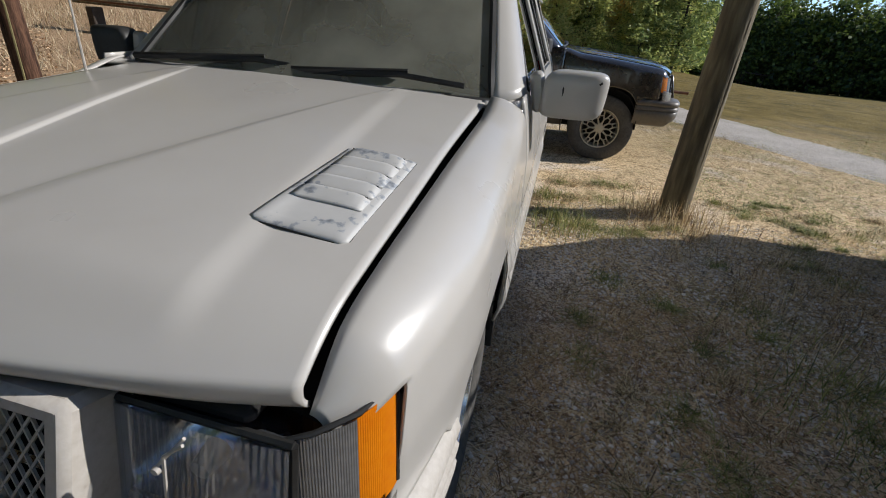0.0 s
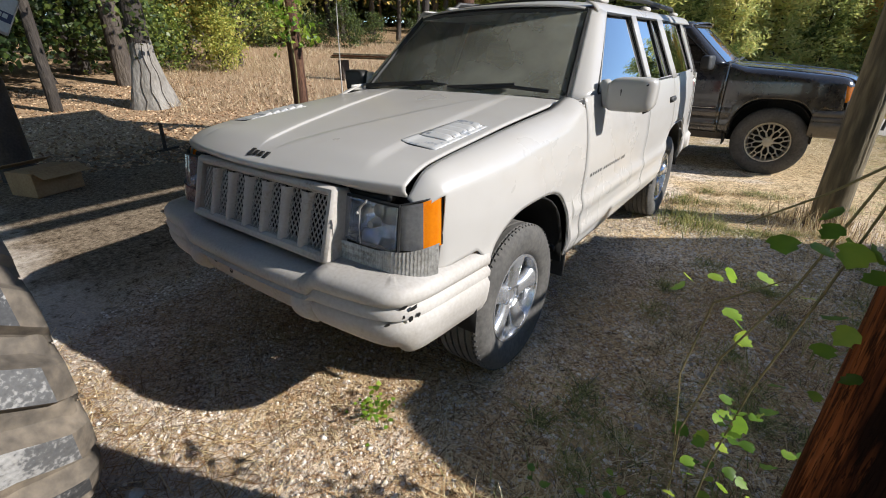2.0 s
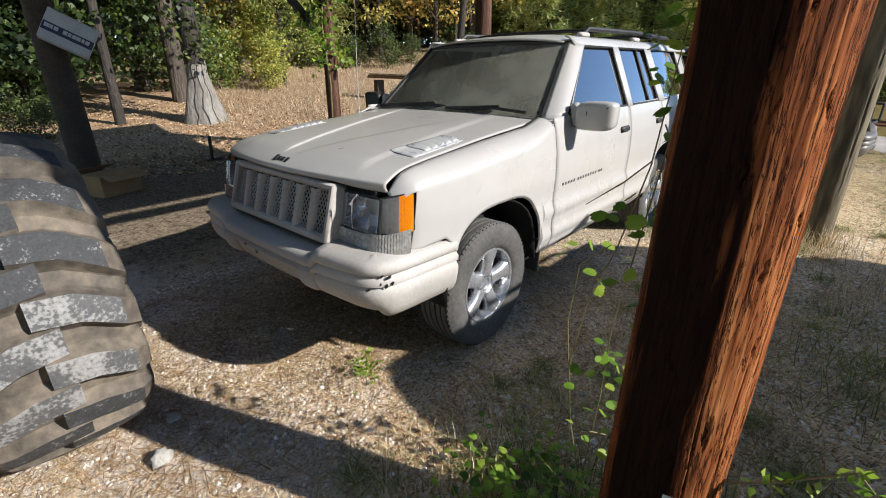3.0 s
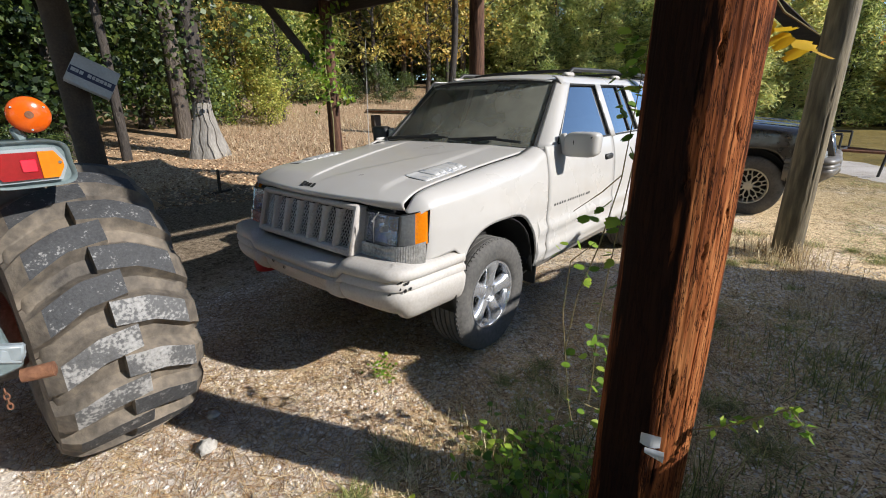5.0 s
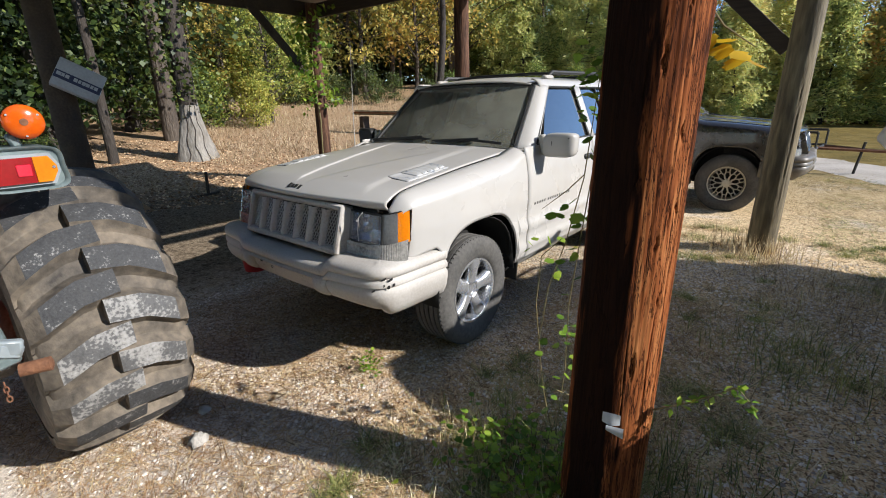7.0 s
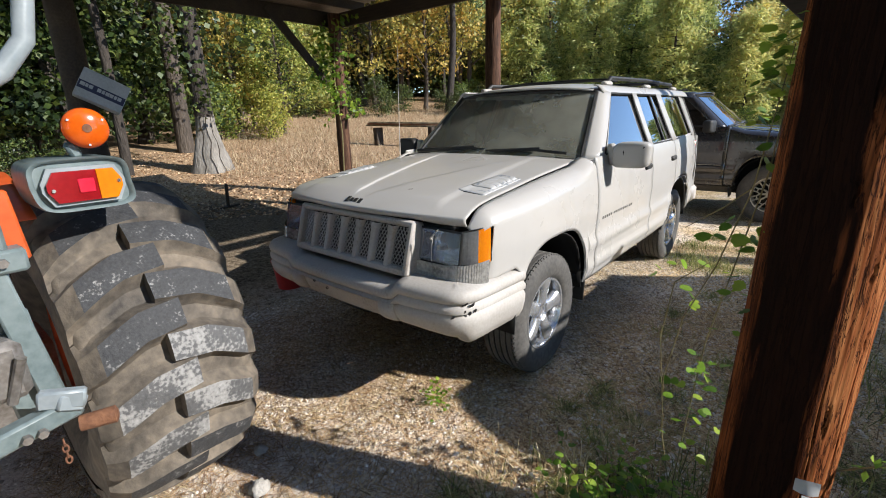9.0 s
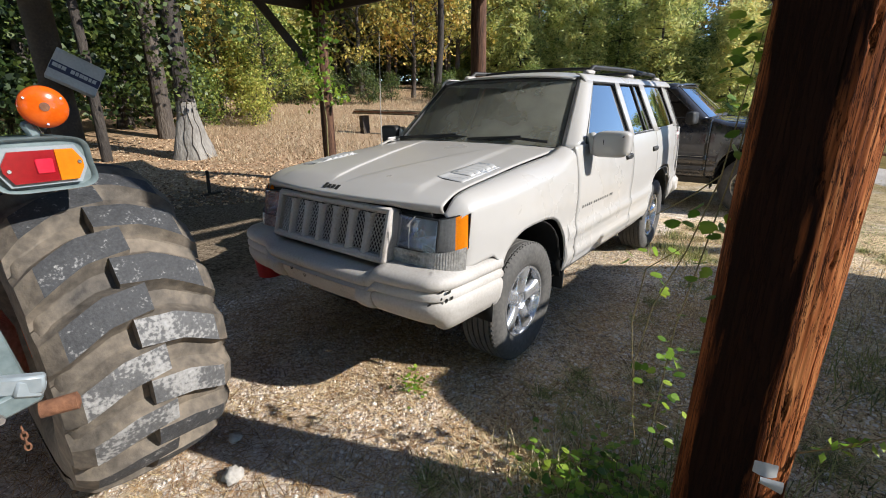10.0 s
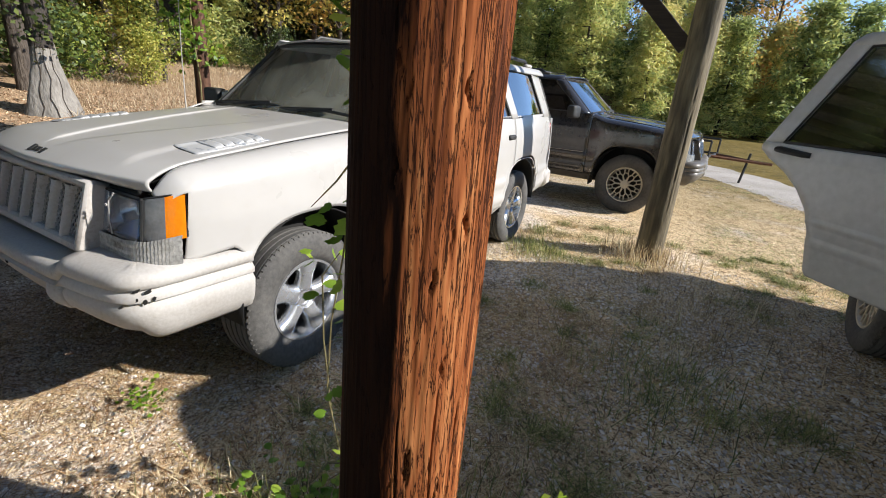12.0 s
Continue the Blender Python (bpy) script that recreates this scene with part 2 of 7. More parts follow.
# ---- vehicles ----
SIDE = [(0.28, 0.80), (0.40, 0.845), (0.47, 0.862), (0.66, 0.868), (0.72, 0.860), (0.86, 0.868), (1.0, 0.862), (1.12, 0.842), (1.19, 0.822), (1.60, 0.648), (1.70, 0.60)]
HOOD_Z = [(-0.75, 1.048), (-0.60, 1.072), (-0.40, 1.100), (0.0, 1.140), (0.40, 1.172), (0.65, 1.190)]


def half_width(y, z):
    w = soft(SIDE, z, 0.012)
    w -= 0.31 * max(0.0, -0.15 - y) ** 2 + 4.5 * max(0.0, -0.545 - y) ** 2 + 0.10 * max(0.0, y - 2.7) ** 2
    if 0.46 < z < 0.68 and y > 0.44:
        w += 0.010 * max(0.0, math.sin((z - 0.46) / 0.22 * math.pi * 3)) ** 0.5
    return w


def arch_low(y, centre, low):
    """The lower edge of a side panel, cut by the wheel opening round centre."""
    t = abs(y - centre - 0.02) / 0.425
    return low if t >= 1 else max(low, 0.32 + 0.500 * (1 - t ** 3.2) ** (1 / 2.4))


def hood_nose(x):
    return -0.742 + 0.10 * (abs(x) / 0.7) ** 2.2


def hood_top(x, y):
    ax = abs(x)
    z = soft(HOOD_Z, y, 0.03) - 0.026 * (ax / 0.75) ** 3
    z -= 0.034 * max(0.0, 1 - max(0.0, y - hood_nose(x)) / 0.15) ** 2.2
    inner, outer = 0.055 + 0.28 * (y + 0.65), 0.535 - 0.10 * (y + 0.62)
    front = ramp01(-0.67, -0.57, y)
    rear = 1 - 0.8 * ramp01(0.2, 0.6, y)
    return z + 0.008 * front * rear * ramp01(inner - 0.008, inner + 0.008, ax) * (1 - ramp01(outer - 0.025, outer + 0.035, ax))


def wing_top(y):
    return hood_top(0.715, y) - 0.004 + 0.032 * ramp01(0.35, 0.55, y) - 0.040 * max(0.0, (-0.555 - y) / 0.081) ** 2


def fender_x(y, z):
    top = wing_top(y)
    r = 0.085 - 0.03 * ramp01(0.25, 0.55, y)
    w = half_width(y, z)
    if z > top - r:
        t = min(1.0, (z - (top - r)) / r)
        w = w + (0.722 - w) * (1 - math.sqrt(max(0.0, 1 - t * t)))
    return w


def wheel(sg, y, style, body, r=0.36, x=0.80, z=0.36):
    """A tyre with tread grooves and its alloy rim, the outer face towards sg."""
    tyre = Geo()
    rim_r = r * 0.595
    prof = [(-0.20, rim_r), (-0.215, rim_r + 0.03), (-0.222, r * 0.80), (-0.214, r - 0.035), (-0.195, r - 0.012)]
    for k in range(5):
        a = -0.185 + k * 0.0375
        prof += [(a, r), (a + 0.026, r), (a + 0.029, r - 0.009), (a + 0.0345, r - 0.009)]
    prof += [(0.004, r), (0.012, r - 0.008), (0.028, r - 0.03), (0.034, r * 0.82), (0.028, rim_r + 0.03), (0.014, rim_r + 0.006), (0.002, rim_r)]
    tyre.lathe(prof, 72)
    for k in range(72):
        a = 2 * math.pi * (k + 0.5) / 72
        tyre.box((0.026, 0.009, 0.010), pose(0.002, 0, 0, math.degrees(a)) @ pose(0, 0, r - 0.0065), 0.002)
    rim = Geo()
    rim.lathe([(0.0, rim_r + 0.004), (0.014, rim_r), (0.012, rim_r - 0.012), (-0.01, rim_r - 0.02), (-0.09, rim_r - 0.035), (-0.19, rim_r - 0.02)], 56)
    dish = Geo()
    dish.lathe([(-0.075, rim_r - 0.03), (-0.085, 0.10), (-0.085, 0.0)], 40)
    m = pose(sg * x, y, z) @ (pose(0, 0, 0) if sg > 0 else pose(0, 0, 0, 0, 0, 180))
    hub = Geo()
    face = ALLOY
    if style == "star":
        hub.lathe([(-0.07, 0.085), (-0.026, 0.075), (-0.014, 0.060), (-0.012, 0.034), (-0.02, 0.032), (-0.02, 0.0)], 32)
        spokes = []
        for k in range(5):
            g = Geo()
            a = 2 * math.pi * (k + 0.12) / 5

            def leaf(u, v, a=a):
                rad = 0.045 + (rim_r - 0.052) * u
                wide = 0.056 - 0.012 * math.sin(min(1, u * 1.3) * math.pi) + 0.06 * max(0, u - 0.62) ** 1.3
                s = (v - 0.5) * 2
                depth = -0.014 + 0.018 * u - 0.040 * abs(s) ** 4
                off = s * wide
                return (depth, rad * math.cos(a) - off * math.sin(a), rad * math.sin(a) + off * math.cos(a))
            g.sheet(12, 10, leaf)
            spokes.append(g)
    else:
        face = LATTICE
        hub.lathe([(-0.06, 0.06), (-0.012, 0.055), (-0.006, 0.04), (-0.006, 0.0)], 28)
        spokes = []
        for k in range(10):
            g = Geo()
            a, b = 2 * math.pi * k / 10, 2 * math.pi * (k + 0.5) / 10
            inner, mid, out = 0.05, 0.115, rim_r - 0.012
            pt = lambda rr, aa, dx: (dx, rr * math.cos(aa), rr * math.sin(aa))
            g.tube([pt(inner, a, -0.02), pt(mid, a, -0.012)], [0.013, 0.010], 6)
            g.tube([pt(mid, a, -0.012), pt(mid + 0.04, a + 0.17, -0.008), pt(out, a + 0.20, -0.004)], [0.009, 0.008, 0.010], 6)
            g.tube([pt(mid, a, -0.012), pt(mid + 0.04, a - 0.17, -0.008), pt(out, a - 0.20, -0.004)], [0.009, 0.008, 0.010], 6)
            g.tube([pt(mid + 0.04, a + 0.17, -0.008), pt(mid + 0.04, b + 0.314 - 0.17, -0.008)], 0.007, 6)
            spokes.append(g)
    w = part("wheel", tyre.move(m), RUBBER, body, sharp=35)
    part("rim", rim.move(m), face, w, "worn silver alloy rim" if style == "star" else "gold-grey lattice alloy rim")
    part("brake_disc", dish.move(m), VOID, w)
    for g in spokes:
        part("spoke", g.move(m), face, w, thick=0.012 if style == "star" else 0)
    part("hub_cap", hub.move(m), face, w)
    for k in range(5):
        g = Geo()
        a = 2 * math.pi * (k + 0.62) / 5
        g.lathe([(-0.03, 0.012), (-0.012, 0.011), (-0.006, 0.007), (-0.006, 0.0)], 8, pose(0, 0.057 * math.cos(a), 0.057 * math.sin(a)))
        part("lug_nut", g.move(m), CHROME, w)
    return w


def rail(y0, y1, sg):
    return [(sg * 0.555, y0, 1.655), (sg * 0.552, y0 + 0.10, 1.71), (sg * 0.548, (y0 + y1) / 2, 1.722), (sg * 0.545, y1 - 0.12, 1.708), (sg * 0.545, y1, 1.655)]


def suv(m, label, paint, low, style, lift=0.0, vents=False, raised_mirror=True, open_door=False, tyre_r=0.36, group=""):
    """A boxy four-door estate SUV, its nose along -y, the front axle over the origin."""
    car = thing("parked_suv", label, "car", m, group)
    up = car
    P = lambda name, geo, mat, lab="", thick=0.0, par=None, sharp=40: part(name, geo, mat, par or up, lab, thick, sharp)
    for sg in (1, -1):
        # front wing, from the nose over the wheel opening to the door gap
        def wing(u, v):
            y = -0.557 + 1.107 * u
            top = wing_top(y)
            low_z = 0.715 + 0.02 * (y + 0.56) / 0.16 if y < -0.405 else 0.734 - 1.06 * (y + 0.405) if y < -0.34 else arch_low(y, 0, 0.40)
            z = top + (low_z - top) * v ** 1.5
            return (sg * fender_x(y, z), y, z)

        edge_z = [wing_top(-0.557) + (0.715 + 0.02 * 0.003 / 0.16 - wing_top(-0.557)) * (k / 34) ** 1.5 for k in range(35)]

        def wing_nose(u, v):
            y = -0.636 + 0.079 * u
            top = wing_top(y)
            z = top - (edge_z[0] - edge_z[12]) * v ** 1.5 * (0.75 + 0.25 * u)
            return (sg * (fender_x(y, z) - 0.006 * (1 - u) ** 3), y, z)

        def wing_edge(u, v):
            z = edge_z[12 + round(22 * v)]
            y = -0.557 - (0.040 * (1 - (z - 0.665) / 0.30) + 0.001) * u
            return (sg * fender_x(y, z), y, z)
        part("front_wing", Geo().sheet(76, 34, wing).sheet(12, 12, wing_nose).sheet(4, 22, wing_edge), paint, up, thick=0.006, weld=True)

        def door_panel(y0, y1, centre=None, dz=0.0):
            def f(u, v):
                y = y0 + (y1 - y0) * u
                lo = 0.40 if centre is None else arch_low(y, centre, 0.40)
                z = 1.19 + 0.01 * (y - 0.5) + (lo - 1.19) * v
                return (sg * half_width(y, z), y, z)
            return f
        front_door = P("front_door", Geo().sheet(24, 44, door_panel(0.556, 1.70)), paint, thick=0.008)
        shut = open_door and sg < 0
        if not shut:
            rear_door = P("rear_door", Geo().sheet(24, 44, door_panel(1.708, 2.42, 2.69)), paint, thick=0.008)
        P("rear_quarter", Geo().sheet(44, 44, door_panel(2.428, 3.58, 2.69)), paint, thick=0.008)
        handles = [(1.57, front_door)] + ([] if shut else [(2.33, rear_door)])
        for hy, d in handles:
            g = Geo().box((0.03, 0.14, 0.045), pose(sg * (half_width(hy, 1.03) + 0.008), hy, 1.035), 0.012)
            P("door_handle", g, BLACK, "black flap door handle", par=d)
        # sill
        P("sill", Geo().sheet(20, 6, lambda u, v: (sg * (0.835 - 0.09 * v), 0.46 + 1.82 * u, 0.41 - 0.10 * v)), low, thick=0.01)
        # glasshouse: rubber-edged panes between painted pillars
        def side_pt(y, z, out=0.0):
            return (sg * (half_width(y, z) + out), y, z)

        def strip(a0, a1, b0, b1, out=0.0, nu=10, nv=6):
            """A quad on the leaning side between bottom edge a0-a1 and top edge b0-b1 (y values)."""
            zb, zt = 1.185, 1.595
            def f(u, v):
                z = zb + (zt - zb) * v
                ya, yb = a0 + (b0 - a0) * v, a1 + (b1 - a1) * v
                y = ya + (yb - ya) * u
                return side_pt(y, z, out)
            return Geo().sheet(nu, nv, f)
        def a_pillar(u, v):
            p = Vector((sg * (0.722 - 0.115 * v), 0.600 + 0.475 * v, 1.168 + 0.44 * v))
            q = Vector(side_pt(0.745 + 0.455 * v, 1.185 + 0.41 * v, 0.004))
            r = p.lerp(q, u)
            bulge = 0.022 * math.sin(u * math.pi)
            return (r.x + sg * bulge, r.y - bulge, r.z)
        P("pillar", Geo().sheet(8, 14, a_pillar), paint, thick=0.012)
        P("scuttle_corner", Geo().sheet(8, 6, lambda u, v: (sg * (0.690 + 0.140 * u), 0.535 + 0.25 * v, 1.158 + 0.040 * v - 0.008 * u)), paint, thick=0.01)
        P("pillar", strip(1.67, 1.76, 1.66, 1.76, 0.004), paint, thick=0.014)
        P("pillar", strip(2.36, 2.50, 2.30, 2.44, 0.004), paint, thick=0.014)
        P("pillar", strip(3.28, 3.58, 3.16, 3.46, 0.004), paint, thick=0.014)
        P("side_window", strip(0.735, 1.675, 1.195, 1.665, -0.012), SIDEGLASS, "dark tinted side glass")
        P("side_window", strip(1.755, 2.365, 1.755, 2.305, -0.012), SIDEGLASS, "dark tinted side glass")
        P("side_window", strip(2.495, 3.285, 2.435, 3.165, -0.012), SIDEGLASS, "dark tinted side glass")
        P("window_divider", strip(2.14, 2.165, 2.12, 2.145, -0.004, 2), BLACK, thick=0.01)
        seal = Geo()
        for a0, a1, b0, b1 in ((0.735, 1.675, 1.195, 1.665), (1.755, 2.365, 1.755, 2.305), (2.495, 3.285, 2.435, 3.165)):
            c = [side_pt(a0, 1.195, 0.002), side_pt(a1, 1.195, 0.002), side_pt(b1, 1.59, 0.002), side_pt(b0, 1.59, 0.002)]
            seal.tube([*c, c[0]], 0.009, 6)
        P("window_seal", seal, BLACK)
        P("roof_rail_panel", Geo().sheet(30, 6, lambda u, v: (sg * (0.650 - 0.075 * v ** 1.2), 1.075 + (2.42 - 0.02 * v) * u, 1.590 + 0.058 * math.sin(v * math.pi / 2))), paint, thick=0.01)
        # lamp cluster at the corner: smoked part, amber part and the fluted strip below
        def corner(s, z):
            x = 0.695 + 0.126 * (1 - (1 - s) ** 1.7)
            y = -0.672 + 0.115 * s ** 1.5
            t = (z - 0.665) / 0.30
            return (sg * (x - 0.022 * t), y - 0.040 * (1 - t), z)

        def ribbed(s0, s1, z0, z1, n, nz, amp):
            def f(u, v):
                s = s0 + (s1 - s0) * u
                p = corner(s, z0 + (z1 - z0) * v + 0.022 * (s - s0) * (1 if s0 < 0.5 else 1.2) * (0.3 + 0.7 * v))
                return (p[0], p[1] - amp * (round(u * n) % 2), p[2])
            return Geo().sheet(n, nz, f)
        corner_lamp = P("corner_lamp", ribbed(0.13, 0.58, 0.801, 0.951, 48, 4, 0.0005), SMOKELENS, "smoked ribbed corner lens", sharp=15)
        P("amber_reflector", ribbed(0.58, 1.0, 0.806, 0.964, 44, 4, 0.0005), AMBER, "amber marker lens", par=corner_lamp, sharp=15)
        trim = Geo()
        trim.tube([corner(0.12, 0.800), corner(0.12, 0.952), corner(0.3, 0.958), corner(0.6, 0.968), corner(1, 0.976), corner(1, 0.812)], 0.004, 6)
        P("lamp_trim", trim, BLACK, par=corner_lamp)

        def strip_lamp(u, v):
            if u < 0.68:
                x, y = 0.445 + 0.25 * u / 0.68, -0.722 + 0.010 * u
            else:
                s = (u - 0.68) / 0.32
                p = corner(s, 0.70)
                x, y = abs(p[0]), p[1] - 0.008
            z = 0.690 + (0.104 + 0.010 * ramp01(0.5, 0.72, u) + 0.022 * ramp01(0.7, 1.0, u)) * v
            return (sg * x, y - 0.0018 * (round(u * 90) % 2) - 0.0022 * (round(v * 8) % 2) - 0.012 * (1 - v), z)
        P("turn_signal", Geo().sheet(90, 8, strip_lamp), STRIPLENS, "cloudy fluted turn lamp strip", sharp=15)
        # headlamp: bucket, bulb and fluted glass
        lamp = Geo()
        lamp.sheet(10, 10, lambda u, v: (sg * (0.460 + 0.250 * u), -0.690 + 0.10 * (math.sin(u * math.pi) * math.sin(v * math.pi)) ** 0.5 + 0.02 * v, 0.800 + 0.146 * v))
        head = P("headlamp", lamp, BUCKET, "rectangular headlamp, fluted glass")
        P("lamp_glass", Geo().sheet(52, 3, lambda u, v: (sg * (0.458 + 0.254 * u), -0.708 - 0.0014 * (round(u * 52) % 2) + 0.030 * v - 0.008 * math.sin(u * math.pi), 0.798 + 0.150 * v)), LAMPGLASS, "fluted clear glass", par=head, sharp=15)
        P("bulb", Geo().lathe([(-0.02, 0.0), (-0.018, 0.014), (0.02, 0.02), (0.03, 0.0)], 12, pose(sg * 0.575, -0.66, 0.86, 0, 0, 90)), DIRTY, par=head)
        frame_g = Geo()
        for a, b in (((0.457, 0.795), (0.714, 0.795)), ((0.457, 0.795), (0.457, 0.950)), ((0.714, 0.795), (0.714, 0.950)), ((0.457, 0.950), (0.714, 0.950))):
            q = lambda p: (sg * p[0], -0.700 + 0.030 * (p[1] - 0.76) / 0.2, p[1])
            frame_g.tube([q(a), q(b)], 0.006, 6)
        P("lamp_bezel", frame_g, BLACK, par=head)
        # near-black boxes stand in for the shade behind the lamps and inside the wing
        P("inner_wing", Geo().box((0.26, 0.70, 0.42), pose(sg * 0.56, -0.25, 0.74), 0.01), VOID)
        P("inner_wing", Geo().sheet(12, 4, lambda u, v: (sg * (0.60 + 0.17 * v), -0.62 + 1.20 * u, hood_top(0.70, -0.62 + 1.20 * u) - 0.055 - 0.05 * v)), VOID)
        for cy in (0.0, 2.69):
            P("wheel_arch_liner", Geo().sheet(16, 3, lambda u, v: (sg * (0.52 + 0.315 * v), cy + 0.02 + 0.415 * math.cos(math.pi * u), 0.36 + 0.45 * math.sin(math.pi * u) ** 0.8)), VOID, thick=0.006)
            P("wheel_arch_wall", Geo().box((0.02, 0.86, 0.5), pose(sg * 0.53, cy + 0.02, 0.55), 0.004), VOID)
            P("arch_lip", Geo().tube([(sg * (half_width(cy + 0.02 + 0.425 * s, arch_low(cy + 0.02 + 0.4249 * s, cy, 0.40)) - 0.006), cy + 0.02 + 0.425 * s, arch_low(cy + 0.02 + 0.4249 * s, cy, 0.40) - 0.001) for s in np.sin(np.linspace(-1.35, 1.50, 26))], 0.005, 6), paint)
        wheel(sg, 0.0, style, car, tyre_r, 0.80, tyre_r - 0.030)
        wheel(sg, 2.69, style, car, tyre_r, 0.80, tyre_r - 0.030)
        P("mud_flap", Geo().box((0.22, 0.012, 0.20), pose(sg * 0.735, 0.475, 0.36, -6), 0.004), BLACK)
        # door mirror
        mg = Geo()
        def shell(u, v):
            a, b = u * 2 * math.pi, v * math.pi
            sx, sy, sz = math.sin(b) * math.cos(a), math.cos(b), math.sin(b) * math.sin(a)
            k = 0.42
            e = lambda t: math.copysign(abs(t) ** k, t)
            return (sg * (0.985 + 0.112 * e(sx) + 0.012 * sz), 0.775 + 0.055 * e(sy) + 0.02 * sx, 1.195 + 0.083 * e(sz))
        mg.sheet(28, 14, shell, loop_u=True)
        mirror = P("door_mirror", mg, paint if sg > 0 else BLACK, "painted door mirror with chips" if sg > 0 else "black door mirror")
        P("mirror_glass", Geo().sheet(4, 4, lambda u, v: (sg * (0.895 + 0.18 * u), 0.834, 1.13 + 0.13 * v)), CHROME, par=mirror)
        P("mirror_foot", Geo().box((0.05, 0.055, 0.14), pose(sg * 0.858, 0.77, 1.195, 0, sg * -12, 0), 0.012), paint, par=mirror)
        # rear lamps
        P("tail_lamp", Geo().box((0.16, 0.06, 0.30), pose(sg * 0.70, 3.60, 0.98), 0.015), REDLENS, "red tail lamp")
        # roof rails
        rr = P("roof_rail", Geo().tube(rail(1.35, 3.30, sg), [0.012, 0.017, 0.017, 0.017, 0.012], 8), BLACK, "black roof rail")
        for ry in (1.38, 2.35, 3.26):
            P("rail_foot", Geo().box((0.05, 0.14, 0.035), pose(sg * 0.553, ry, 1.668), 0.012), low, par=rr)
    # bonnet
    cols = [0.0]
    for a, b, n in ((0, 1, 4), (1, 2, 2), (2, 3, 2), (3, 4, 9), (4, 5, 3), (5, 6, 4), (6, 7, 9)):
        cols += [a + (b - a) * (k + 1) / n for k in range(n)]

    def col_x(c, y):
        inner, outer = 0.055 + 0.28 * (y + 0.65), 0.535 - 0.10 * (y + 0.62)
        inner = max(0.014, inner)
        marks = (0.0, inner - 0.009, inner, inner + 0.009, outer - 0.03, outer, outer + 0.042, 0.711 - 0.009 * ramp01(-0.5, 0.2, y))
        i = min(6, int(c))
        return marks[i] + (marks[i + 1] - marks[i]) * (c - i)

    ncol = 2 * (len(cols) - 1)

    def bonnet(u, v):
        k = round(u * ncol) - ncol // 2
        y_ref = -0.741 + 1.371 * max(0.0, (v - 0.10) / 0.90) ** 1.5
        x = math.copysign(col_x(cols[abs(k)], y_ref), k)
        nose = hood_nose(x)
        if v < 0.10:
            t = 1 - v / 0.10
            return (x, nose - 0.003 * math.sin(t * 3) + 0.012 * t ** 3, hood_top(x, nose) - (0.024 + 0.013 * ramp01(0.40, 0.62, abs(x))) * t)
        y = nose + (0.63 - nose) * ((v - 0.10) / 0.90) ** 1.5
        return (x, y, hood_top(x, y))
    hood = P("bonnet", Geo().sheet(ncol, 64, bonnet), paint, thick=0.008)
    P("bonnet_badge", badge_shape(), BLACK, "small dark badge of plain shapes", par=hood)
    P("cowl", Geo().sheet(20, 4, lambda u, v: ((u - 0.5) * 1.38, 0.56 + 0.10 * v, 1.140 + 0.03 * v)), BLACK, thick=0.01)
    if vents:
        for sg in (1, -1):
            bonnet_vent(sg, hood)
    # windscreen
    def screen(u, v):
        x = (u - 0.5) * 2
        return (x * (0.715 - 0.115 * v), 0.60 + 0.475 * v - 0.09 * (1 - x * x) * (1 - 0.3 * v), 1.165 + 0.44 * v + 0.012 * (1 - x * x) * v)
    ws = P("windscreen", Geo().sheet(20, 10, screen), SHIELD if vents else SIDEGLASS, "dusty windscreen" if vents else "dark windscreen")
    e = Geo()
    e.tube([screen(0, k / 8) for k in range(9)] + [screen(k / 10, 1) for k in range(1, 11)] + [screen(1, 1 - k / 8) for k in range(1, 9)] + [screen(1 - k / 10, 0) for k in range(1, 11)], 0.014, 6)
    P("screen_seal", e, BLACK, par=ws)
    for x0, x1 in ((-0.42, -0.05), (0.10, 0.50)):
        w = Geo()
        w.tube([(x0 - 0.30, 0.60, 1.190), (x0 - 0.02, 0.555, 1.212), (x1 - 0.08, 0.590, 1.236)], [0.013, 0.011, 0.008], 6)
        arm = P("wiper", w, BLACK, "black wiper arm")
        P("wiper_blade", Geo().tube([(x1 - 0.42, 0.560, 1.202), (x1 - 0.1, 0.562, 1.226), (x1 + 0.12, 0.592, 1.208)], 0.010, 5), BLACK, par=arm)
    # roof and cross bars
    P("roof", Geo().sheet(24, 36, lambda u, v: ((u - 0.5) * 1.165, 1.055 - 0.09 * (1 - (2 * u - 1) ** 2) + (2.49 + 0.09 * (1 - (2 * u - 1) ** 2)) * v, 1.612 + 0.052 * (1 - (2 * abs(u - 0.5)) ** 3) * (0.55 + 0.45 * math.sin(min(1, v * 3) * math.pi / 2)) + 0.026 * math.sin(min(1, v * 6) * math.pi / 2))), paint, thick=0.012)
    for ry in (1.62, 2.75):
        P("cross_bar", Geo().tube([(-0.55, ry, 1.70), (-0.3, ry, 1.715), (0.3, ry, 1.715), (0.55, ry, 1.70)], 0.014, 8), BLACK, "black roof cross bar")
    # grille: a sloping frame with seven mesh slots
    grille_part(paint if low is GREYLOW else DIRTY, up)
    bumper_part(low, up)
    # tail, floor and cabin
    P("tailgate", Geo().sheet(12, 12, lambda u, v: ((u - 0.5) * (1.62 - 0.05 * v), 3.59 + 0.03 * math.sin(v * math.pi), 0.55 + 0.62 * v)), paint, thick=0.02)
